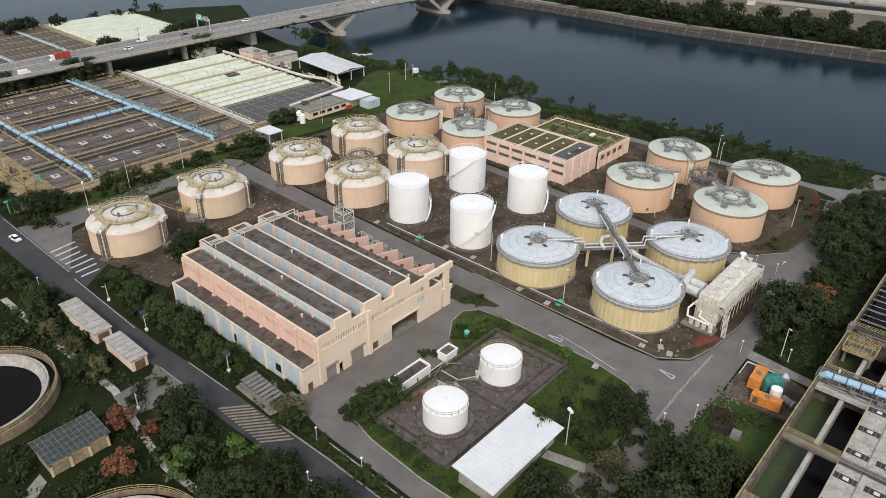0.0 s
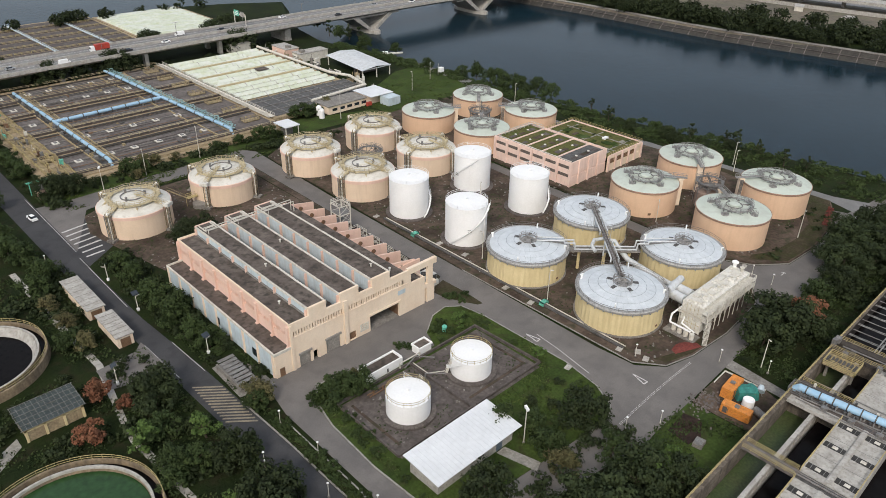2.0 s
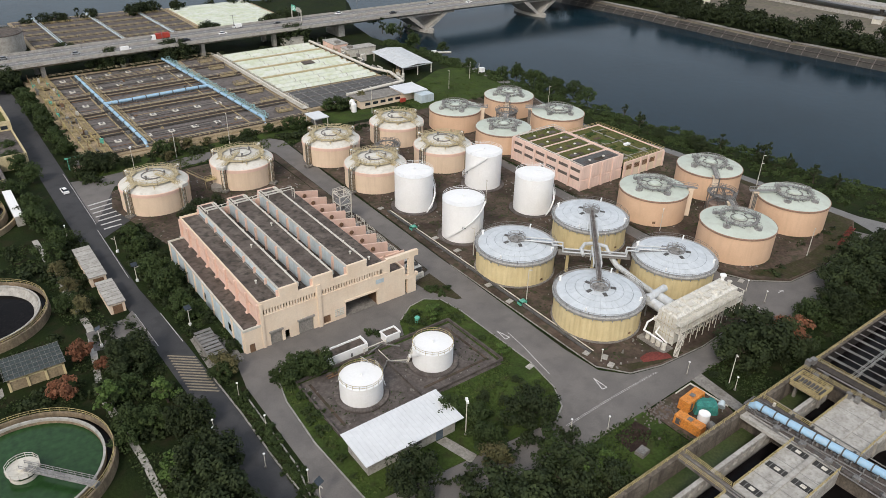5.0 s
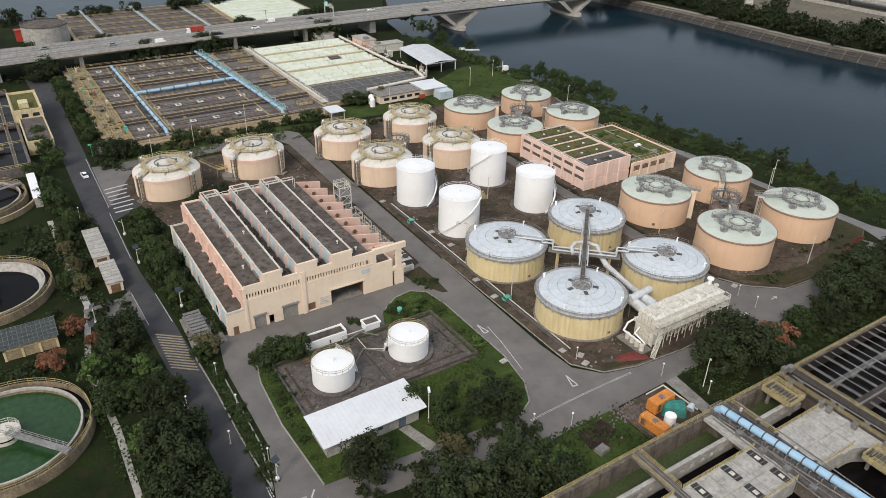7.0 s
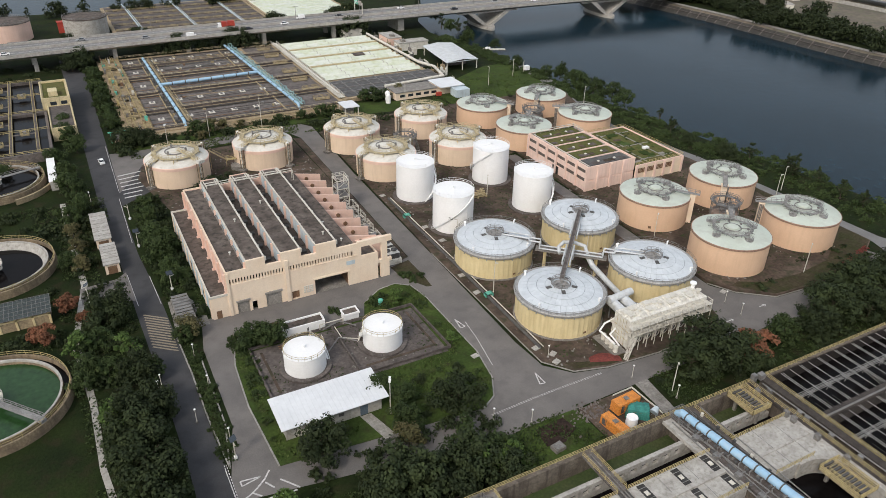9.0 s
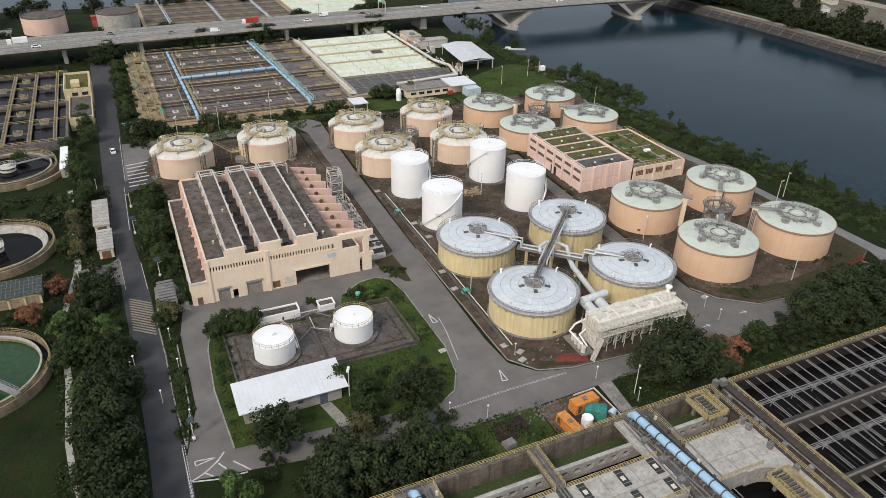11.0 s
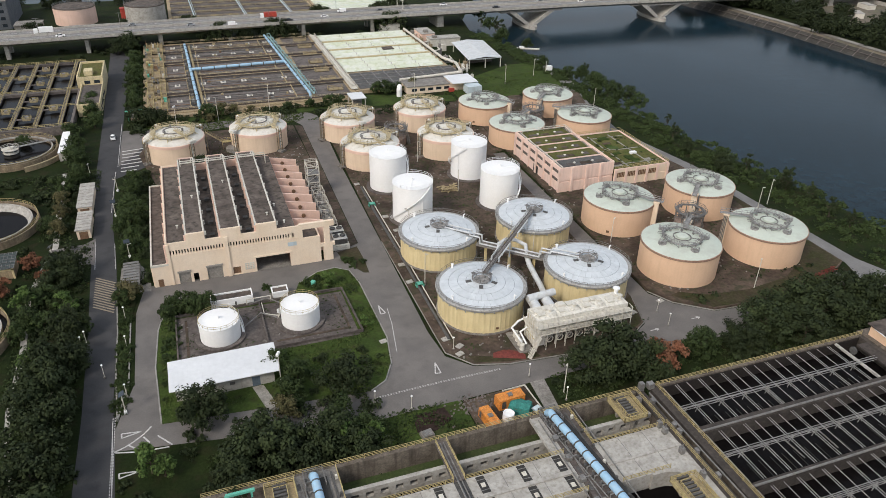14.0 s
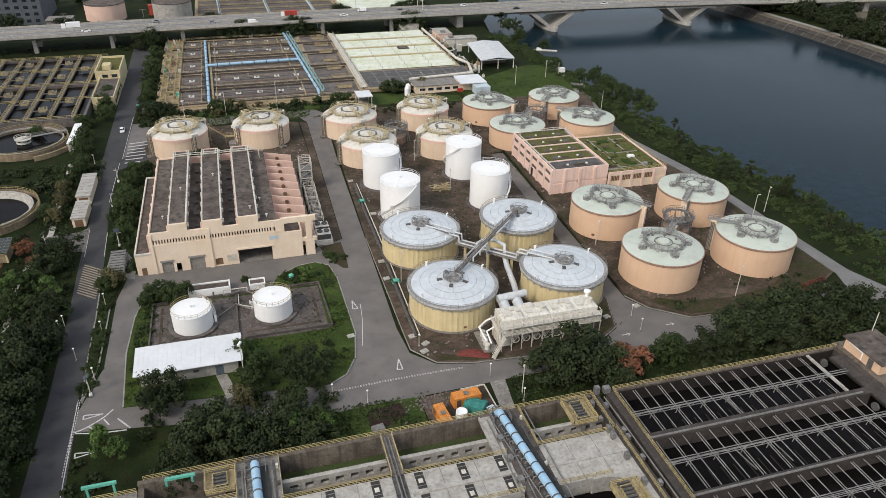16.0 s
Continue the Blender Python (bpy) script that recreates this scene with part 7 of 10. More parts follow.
part("rack_walk", Shape().box(159.6, 229, 2.2, 162.6, 324, 2.4).rail([(159.6, 229, 2.4), (159.6, 324, 2.4)], 1.1, 3, 0.06).rail([(162.6, 229, 2.4), (162.6, 324, 2.4)], 1.1, 3, 0.06), OFFWHITE, cv)
part("east_duct", Shape().run([(216.6, 322, 3), (217.4, 262, 3), (220, 250, 3.6), (217, 236, 3.4), (184, 232.5, 3.4)], 0.7, 12), OFFWHITE, cv, smooth=True)
dg = random.Random(31)
for i in range(26):
    x, y = dg.uniform(217.5, 226), dg.uniform(232, 322)
    h = dg.uniform(1.0, 3.8)
    part("duct_gear", Shape().box(x, y, 0, x + dg.uniform(0.8, 3.2), y + dg.uniform(0.8, 3.0), h).beam((x + 0.4, y + 0.4, h), (x + 0.4, y + 0.4, h + dg.uniform(0.6, 2.4)), 0.2, 0.2), dg.choice((OFFWHITE, CONCRETE, OCHRE_WALL, PALE_GRP, STEEL)), cv)
for i in range(5):
    y = 240 + 17 * i
    part("duct_branch", Shape().run([(217.2, y, 3.0), (221.0, y + 1, 3.4), (221.6, y + 6, 3.2), (224.4, y + 6.4, 0.4)], 0.32, 8), OFFWHITE, cv)
ph = thing("pump_house", "low cream pump house with flat roofs and white ducts", "building", at=(0, 8, 0.05))
part("wall", Shape().box(184, 221, 0, 217, 231, 3.4), PEACH, ph)
part("roof", Shape().box(183.6, 220.6, 3.4, 205, 231.4, 3.7), CONCRETE, ph)
part("roof", Shape().box(205.2, 218, 4.0, 218, 231.4, 4.3), WHITE_ROOF, ph)
part("tank_box", Shape().box(211, 213, 0, 218, 219, 3.6), BLUE_PANEL, ph)
part("red_panel", Shape().box(204, 219.3, 0, 206.6, 220.4, 1.6), RED, ph)
for i in range(5):
    part("window", Shape().box(186 + 4 * i, 220.93, 1.2, 188.6 + 4 * i, 220.99, 2.4), GLASS, ph)
for k, (x, y) in enumerate(((181, 224), (179.6, 220))):
    part("filter_vessel", Shape().turned(x, y, [(1.2, 0), (1.2, 3.4), (0.6, 4.2), (0.01, 4.3)], 16), WHITE, ph, smooth=True)
sh = thing("open_shed", "open-sided shed with a pale metal roof on posts", "shed", at=(0, 8, 0.05))
part("roof", Shape().add([(226, 251, 5.0), (245, 251, 5.0), (249, 287, 5.0), (230, 287, 5.0), (237.5, 269, 6.0), (235.5, 251, 6.0), (239.5, 287, 6.0)], [(0, 5, 6, 3), (5, 1, 2, 6)]).box(226.5, 251.4, 4.7, 244.6, 252, 5.0), SCRUBBER, sh)
for x, y in ((227, 252), (236, 252), (244.5, 252), (247, 270), (248, 286), (231, 286)):
    part("post", Shape().box(x - 0.2, y - 0.2, 0, x + 0.2, y + 0.2, 5.0), OFFWHITE, sh)
part("inner_wall", Shape().box(230, 262, 0, 244, 263, 4.4), DECK_BROWN, sh)
for x0, y0, x1, y1, h in ((222, 292, 240, 299, 4.2), (220, 302, 228, 316, 5.0), (204, 332, 216, 338, 4.0)):
    t = thing("utility_building", "small low utility building with flat roof", "building", "utility buildings", (0, 15, 0.05))
    part("wall", Shape().box(x0, y0, 0, x1, y1, h), OFFWHITE if h < 4.9 else PINK, t)
    part("roof", Shape().box(x0 - 0.3, y0 - 0.3, h, x1 + 0.3, y1 + 0.3, h + 0.3), CONCRETE_LIGHT, t)
    part("roof_tank", Shape().box(x0 + 2, y0 + 1.5, h + 0.3, x0 + 4.5, y0 + 4, h + 1.6), CONCRETE, t)
t = thing("river_gauge_hut", "tiny white gauge hut with a mast by the path", "hut", at=(264.5, 243, 0.05))
part("body", Shape().box(-1.2, -1, 1.2, 1.2, 1, 3.4), WHITE, t)
part("stilts", Shape().beam((-1, -0.8, 0), (-1, -0.8, 1.2), 0.2, 0.2).beam((1, 0.8, 0), (1, 0.8, 1.2), 0.2, 0.2).beam((1, -0.8, 0), (1, -0.8, 1.2), 0.2, 0.2).beam((-1, 0.8, 0), (-1, 0.8, 1.2), 0.2, 0.2), STEEL, t)
part("mast", Shape().tube((-2, 0, 0), (-2, 0, 6), 0.15), OFFWHITE, t)

# ---- west basins and yellow control building ----
wb = thing("open_aeration_basin", "open basins of dark water crossed by ochre walkways", "basin")
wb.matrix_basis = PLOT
WZ = 3.4
part("wall", Shape().box(-90, 213.5, 0, 43, 214.5, WZ).box(42, 214.5, 0, 43, 300, WZ).box(-90, 299, 0, 42, 300, WZ).box(-90, 256, 0, 42, 258, WZ), DECK_GREY, wb)
part("water_surface", Shape().box(-90, 214.5, 0.5, 42, 299, WZ - 1.2), DARK_WATER, wb)
for i in range(15):
    x = 38.5 - 8.8 * i
    part("walkway", Shape().box(x - 0.55, 214.5, WZ - 0.3, x + 0.55, 299, WZ), DECK_GREY, wb)
    part("walkway_rail", Shape().rail([(x - 0.5, 214.5, WZ), (x - 0.5, 299, WZ)], 1.1, 3.0, 0.05).rail([(x + 0.5, 214.5, WZ), (x + 0.5, 299, WZ)], 1.1, 3.0, 0.05), YELLOW_RAIL, wb)
    for y in ((234, 278) if i % 2 == 0 else (225, 246, 268, 289)):
        part("cross_walk", Shape().box(x - 8.4, y - 0.5, WZ - 0.2, x - 5.6, y + 0.5, WZ + 0.05), DECK_GREY, wb)
        ap = part("aerator_platform", Shape().box(x - 5.6, y - 1.4, WZ - 0.2, x - 2.6, y + 1.4, WZ + 0.1), YELLOW_WALK, wb)
        part("motor", Shape().box(x - 4.8, y - 0.7, WZ + 0.1, x - 3.4, y + 0.7, WZ + 1.2, 0, 0.1), STEEL, ap)
        part("platform_rail", Shape().rail([(x - 5.6, y - 1.4, WZ), (x - 2.6, y - 1.4, WZ), (x - 2.6, y + 1.4, WZ), (x - 5.6, y + 1.4, WZ)], 1.1, 2.1, 0.06, 2, True), YELLOW_RAIL, ap)
        part("cross_walk", Shape().box(x - 2.6, y - 0.5, WZ - 0.2, x - 0.55, y + 0.5, WZ + 0.05), DECK_GREY, wb)
for y in (214, 236, 257, 278, 299.4):
    part("cross_rail", Shape().rail([(-88, y, WZ), (42.4, y, WZ)], 1.1, 3.0, 0.07), YELLOW_RAIL, wb)
t = thing("control_building", "pale yellow two-storey control building with roof terraces", "building")
t.matrix_basis = PLOT
YB = mat("pale_yellow_render", (0.66, 0.56, 0.34), (0.58, 0.49, 0.30), 0.85, streak=0.35, dirt=(0.32, 0.26, 0.17))
part("wall", Shape().box(43.6, 231, 0, 52.6, 258, 4.6), YB, t)
part("upper_wall", Shape().box(42, 258, 0, 52.8, 282, 7.4), YB, t)
part("terrace", Shape().box(44.2, 231.6, 4.6, 52.0, 257.6, 4.75), DECK_BROWN, t)
part("roof", Shape().box(43, 259, 7.4, 51.8, 281, 7.55), MOSS, t)
part("parapet", Shape().box(43.6, 231, 4.6, 44.0, 258, 5.4).box(52.2, 231, 4.6, 52.6, 258, 5.4).box(44, 231, 4.6, 52.2, 231.4, 5.4).box(42, 258, 7.4, 42.5, 282, 8.3).box(52.3, 258, 7.4, 52.8, 282, 8.3).box(42.5, 258, 7.4, 52.3, 258.5, 8.3).box(42.5, 281.5, 7.4, 52.3, 282, 8.3), YB, t)
for i in range(5):
    part("window", Shape().box(52.6, 233 + 5 * i, 1.4, 52.68, 236 + 5 * i, 3.2), GLASS, t)
for i in range(2):
    part("window", Shape().box(45 + 4 * i, 257.92, 5.2, 47.4 + 4 * i, 258, 6.6), GLASS, t)
part("stair_head", Shape().box(45, 262, 7.5, 48.5, 267, 9.6), YB, t)


# ---- clarifiers ----
def clarifier(y, green, turn):
    t = thing("clarifier", "round concrete settling tank with " + ("green" if green else "dark") + " water and scraper bridge", "clarifier", "clarifiers", (23.4, y, 0.02), turn)
    R, H = 15.8, 2.2
    part("outer_wall", Shape().turned(0, 0, [(R + 0.2, 0), (R, H), (R - 0.45, H), (R - 0.5, H - 1.1), (R - 1.7, H - 1.1), (R - 1.75, H - 0.1), (R - 2.2, H - 0.1), (R - 2.3, -2.0 if not green else 0.2)], 96), CLARIFIER_WALL, t, smooth=True)
    part("launder", Shape().turned(0, 0, [(R - 0.5, H - 1.0), (R - 1.7, H - 1.0)], 96), DARK_WATER, t)
    part("weir_rim", Shape().turned(0, 0, [(R - 1.75, H - 0.1), (R - 1.75, H + 0.05), (R - 2.2, H + 0.05), (R - 2.25, H - 0.5)], 96), CONCRETE_LIGHT, t)
    part("rim_rail", Shape().rail([((R - 0.2) * math.cos(radians(a)), (R - 0.2) * math.sin(radians(a)), H) for a in range(0, 360, 7)], 1.1, 2, 0.04, 2, True), YELLOW_RAIL, t)
    part("water_surface", Shape().cyl(0, 0, -0.5, 1.1 if green else (0.3 if y < 170 else 0.9), R - 2.3, n=72), GREEN_WATER if green else DARK_WATER, t)
    if not green and y < 170:
        part("inner_slope", Shape().turned(0, 0, [(R - 2.3, H - 0.2), (R - 3.6, 0.28)], 72), CONCRETE_LIGHT, t)
    part("centre_column", Shape().cyl(0, 0, 0, 3.2, 1.0, n=18).turned(0, 0, [(2.6, 1.2), (2.6, 1.9), (2.4, 1.9), (2.4, 1.2)], 28), OFFWHITE, t)
    br = Shape().beam((0, 0, 2.9), (R - 0.6, 0, 2.9), 1.4, 0.16)
    for s_ in (-0.7, 0.7):
        br.rail([(0, s_, 2.9), (R - 0.6, s_, 2.9)], 1.1, 1.5, 0.04)
    part("scraper_bridge", br, STEEL_PALE, t)
    part("bridge_drive", Shape().box(R - 1.4, -0.6, H + 0.1, R - 0.1, 0.6, H + 0.8), STEEL_PALE, t)
    ring = [(2.9 * math.cos(radians(a)), 2.9 * math.sin(radians(a)), 2.7) for a in range(0, 360, 30)]
    part("centre_platform", Shape().turned(0, 0, [(2.9, 2.6), (2.9, 2.75), (0.9, 2.75)], 20).rail(ring, 1.1, 1.5, 0.04, 2, True), OFFWHITE, t)


clarifier(82.3, True, -50)
clarifier(142.2, False, 150)
clarifier(203.0, False, 20)
t = thing("channel_wall", "pale rendered flume wall between clarifiers and road", "wall", at=(0, 6, 0.02))
part("flume", Shape().box(40.4, 186, 0, 42.6, 208, 3.2), CONCRETE_LIGHT, t)
part("flume_lid", Shape().box(40.2, 186, 3.2, 42.8, 208, 3.4), WHITE, t)
part("curved_launder", Shape().turned(23.4, 197, [(19, 0), (19, 1.8), (18.4, 1.8), (18.4, 0)], 40, -70, 90), OCHRE_WALL, t)

# ---- south treatment basins ----
TZ = 6.3
N0 = 12.0  # outer north face


def channels():
    b = thing("inlet_channels", "weathered concrete channels and decks with yellow handrails", "basin")
    part("north_wall", Shape().box(78, N0 - 0.9, 0, 165.5, N0, TZ), CONCRETE_WALL, b)
    part("west_wall", Shape().box(78, -90, 0, 79, N0 - 0.9, TZ - 1), CONCRETE_WALL, b)
    part("channel_floor", Shape().box(79, -90, 0, 165.5, N0 - 0.9, 1.2), DECK_BROWN, b)
    part("algae_water", Shape().box(102.4, 6.2, 1.2, 143.3, N0 - 0.9, 1.9).box(149.6, 6.2, 1.2, 165.5, N0 - 0.9, 1.9), mat("algae_channel", (0.05, 0.075, 0.025), (0.07, 0.085, 0.035), 0.5, scale=0.3, fine=2), b)
    part("channel_water", Shape().box(79, -90, 1.2, 165.5, 5.0, 2.6), DARK_WATER, b)
    # dividing wall with square ports
    w = Shape()
    w.box(102.4, 5.4, 1.2, 165.5, 6.2, 3.4).box(102.4, 5.4, 4.6, 165.5, 6.2, 5.6)
    n = 23
    for i in range(n):
        x = 102.4 + 63.1 * i / n
        w.box(x, 5.4, 3.4, x + 1.25, 6.2, 4.6)
    part("port_wall", w, CONCRETE_LIGHT, b)
    # dark strip closing the ports paints in the shade behind them
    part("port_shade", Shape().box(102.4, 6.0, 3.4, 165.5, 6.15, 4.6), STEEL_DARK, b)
    # decks
    for x0, x1, y0, y1 in ((102.4, 121.3, -8.2, 1.2), (123.6, 143.2, -8.2, 1.2), (149.6, 165.4, -8.6, 1.4), (80, 94.6, -90, 4.0)):
        part("deck", Shape().box(x0, y0, TZ - 0.6, x1, y1, TZ), CONCRETE_LIGHT, b)
        for i in range(1, 3):
            xj = x0 + (x1 - x0) * i / 3
            part("deck_joint", Shape().box(xj - 0.06, max(y0, -40), TZ, xj + 0.06, y1 - 0.2, TZ + 0.012), STEEL, b)
        part("deck_edge_wall", Shape().box(x0, y1 - 0.5, 1.2, x1, y1 - 0.02, TZ - 0.6), CONCRETE_LIGHT, b)
        part("edge_rail", Shape().rail([(x0, y1 - 0.1, TZ), (x1, y1 - 0.1, TZ)], 1.1, 1.6, 0.038, 3), YELLOW_RAIL, b)
    # narrow foot bridge, slab bridge and the pipe chase between two decks
    part("foot_bridge", Shape().box(121.3, 1.2, TZ - 0.35, 123.6, 11.1, TZ + 0.05), DECK_GREY, b)
    part("bridge_pipe", Shape().run([(122.1, 10.6, TZ + 0.25), (122.1, -8, TZ + 0.25)], 0.16, 8).run([(122.8, 10.6, TZ + 0.2), (122.8, -8, TZ + 0.2)], 0.12, 8), STEEL, b)
    part("slab_bridge", Shape().box(141.0, 1.2, TZ - 0.5, 143.3, 11.1, TZ + 0.04).box(141.0, 1.2, TZ + 0.04, 141.25, 11.1, TZ + 0.3), CONCRETE_LIGHT, b)
    part("pipe_chase", Shape().box(121.3, -8.2, TZ - 0.6, 123.6, 1.2, TZ - 0.2), STEEL_DARK, b)
    for x0, x1 in ((102.4, 121.3), (123.6, 143.2)):
        part("south_edge_wall", Shape().box(x0, -8.2, 1.2, x1, -7.8, TZ - 0.6), CONCRETE_LIGHT, b)
        part("edge_rail", Shape().rail([(x0, -8.1, TZ), (x1, -8.1, TZ)], 1.1, 1.6, 0.038, 3), YELLOW_RAIL, b)
        part("cover_duct", Shape().box(x0 + 0.4, -4.05, TZ, x1 - 0.2, -3.15, TZ + 0.32), CONCRETE_LIGHT, b)
    for x0, x1, y0, y1 in ((143.3, 149.6, -90, 11.4), (94.6, 102.4, -90, 11.4), (165.4, 167.2, -90, N0), (169.0, 170.8, -90, N0)):
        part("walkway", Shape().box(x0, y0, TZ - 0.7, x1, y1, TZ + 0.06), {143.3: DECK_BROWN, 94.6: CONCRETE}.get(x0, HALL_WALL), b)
        part("walkway_wall", Shape().box(x0 + 0.4, y0, 1.2, x1 - 0.4, y1 - 0.3, TZ - 0.7), CONCRETE_WALL, b)
        if x1 - x0 > 3:
            for i in range(9):
                y = y1 - 3.4 - 4.1 * i
                part("valve_pit", Shape().box(x0 + 0.35, y, TZ + 0.06, x0 + 0.95, y + 1.5, TZ + 0.1), STEEL_DARK, b)
                part("spindle", Shape().box(x1 - 0.75, y + 0.5, TZ + 0.06, x1 - 0.3, y + 0.95, TZ + 0.9), STEEL_DARK if i % 3 else OFFWHITE, b)
            part("cable_tray", Shape().box(x1 - 1.3, y1 - 40, TZ + 0.06, x1 - 0.95, y1 - 1, TZ + 0.28), STEEL_DARK, b)
            part("cable_tray", Shape().box(x0 + 1.1, y1 - 40, TZ + 0.06, x0 + 1.3, y1 - 1.6, TZ + 0.2), STEEL, b)
    # drain slots with lids
    for x0, xs, ys in ((126.1, (0.0, 8.0, 15.2), (0.9, -4.2)), (118.2, (0.0, -8.0), (0.9, -4.2))):
        for dx in xs:
            for y in ys:
                sl = part("slot", Shape().box(x0 + dx - 0.8, y - 3.8, TZ, x0 + dx + 0.8, y, TZ + 0.04), DARK_GRATE, b)
                part("lid", Shape().box(x0 + dx - 0.42, y - 2.5, TZ + 0.04, x0 + dx + 0.42, y - 1.5, TZ + 0.16, 0, 0.08), OFFWHITE, sl)
                part("bar", Shape().box(x0 + dx - 0.8, y - 0.85, TZ + 0.04, x0 + dx + 0.8, y - 0.75, TZ + 0.1).box(x0 + dx - 0.8, y - 3.2, TZ + 0.04, x0 + dx + 0.8, y - 3.1, TZ + 0.1), STEEL, sl)
    part("deck_rib", Shape().box(149.6, -4.4, TZ, 165.4, -3.9, TZ + 0.18), CONCRETE_LIGHT, b)
    # rails
    for pts in ([(79, N0 - 0.2, TZ), (165.5, N0 - 0.2, TZ)], [(121.4, 11.1, TZ), (121.4, 1.4, TZ)], [(123.5, 11.1, TZ), (123.5, 1.4, TZ)], [(149.5, 11.3, TZ), (149.5, 1.4, TZ)], [(102.3, 11.3, TZ), (102.3, 1.4, TZ)], [(94.7, 11.3, TZ), (94.7, -30, TZ)], [(165.6, 11.8, TZ), (165.6, 1.6, TZ)], [(166, 1.6, TZ), (166, -60, TZ)], [(170.6, 11.8, TZ), (170.6, -60, TZ)]):
        part("handrail", Shape().rail(pts, 1.1, 1.6, 0.038, 3), YELLOW_RAIL, b)
    # scum platforms
    for x, y, l in ((161.0, 7.6, 6.6), (160.6, -15.2, 8.0), (92.0, 8.0, 5.0), (151.2, -27, 7)):
        p = part("scum_platform", Shape().box(x - 2.6, y - l / 2, TZ - 0.1, x + 2.6, y + l / 2, TZ + 0.08), YELLOW_WALK, b)
        part("platform_rail", Shape().rail([(x - 2.6, y - l / 2, TZ), (x + 2.6, y - l / 2, TZ), (x + 2.6, y + l / 2, TZ), (x - 2.6, y + l / 2, TZ)], 1.2, 1.1, 0.06, 3, True).rail([(x - 1.2, y - l / 2 + 1, TZ), (x + 1.2, y - l / 2 + 1, TZ), (x + 1.2, y + l / 2 - 1, TZ), (x - 1.2, y + l / 2 - 1, TZ)], 0.8, 1.0, 0.05, 2, True), YELLOW_RAIL, p)
        for i in range(int(l / 0.8)):
            gr = Shape()
            gr.box(x - 1.2, y - l / 2 + 0.5 + 0.8 * i, TZ + 0.08, x + 1.2, y - l / 2 + 0.95 + 0.8 * i, TZ + 0.5)
            part("gear", gr, STEEL_DARK, p)
        part("platform_leg", Shape().box(x - 0.3, y - l / 2 + 0.4, 1.2, x + 0.3, y - l / 2 + 1.0, TZ - 0.1).box(x - 0.3, y + l / 2 - 1.0, 1.2, x + 0.3, y + l / 2 - 0.4, TZ - 0.1), CONCRETE, p)
    # curved overflow wall at the south-east cell
    part("curved_corner", Shape().prism([(165.4, -8.6), (156.0, -8.6), (156.0, -9.0)] + [(157.6 + 6.6 * math.sin(math.pi * k / 28), -15.6 + 6.6 * math.cos(math.pi * k / 28)) for k in range(15)] + [(164.2, -34.0), (165.4, -34.0)], 1.2, TZ), CONCRETE_LIGHT, b)
    part("cell_wall", Shape().box(149.6, -8.6, 1.2, 165.4, -8.2, TZ - 0.6), CONCRETE_LIGHT, b)
    part("edge_rail", Shape().rail([(150, -8.5, TZ), (160, -8.5, TZ)], 1.1, 1.6, 0.038, 3), YELLOW_RAIL, b)
    part("gate_motor", Shape().box(166.4, 11.2, TZ, 167.4, 12.2, TZ + 1.8).box(168.4, 11, TZ, 169.8, 12.2, TZ + 1.3), STEEL, b)
    for y in (8.4, 1.2, -0.6, -6.0, -12.2):
        part("sluice_gear", Shape().box(163.8, y - 0.5, TZ, 164.6, y + 0.5, TZ + 1.4).tube((164.2, y, TZ + 1.4), (164.2, y, TZ + 2.2), 0.1), STEEL, b)
        part("junction_box", Shape().box(166.6, y - 1.4, TZ, 167.3, y - 0.4, TZ + 0.9), STEEL, b)
    pc = Shape()
    pc.run([(150.6, 10.8, TZ + 0.3), (150.6, -26, TZ + 0.3)], 0.12, 6).run([(142.4, 10, TZ + 0.3), (142.4, -26, TZ + 0.3)], 0.14, 6).run([(167.8, 10, TZ + 0.3), (168.6, -40, TZ + 0.3)], 0.16, 6)
    part("conduit", pc, STEEL, b)
    for i in range(6):
        part("valve_box", Shape().box(142.8, 4 - 5.2 * i, TZ, 143.8, 5.2 - 5.2 * i, TZ + 0.8).tube((142.4, 4.6 - 5.2 * i, TZ + 0.6), (145, 4.6 - 5.2 * i, TZ + 0.6), 0.12), STEEL, b)
    return b


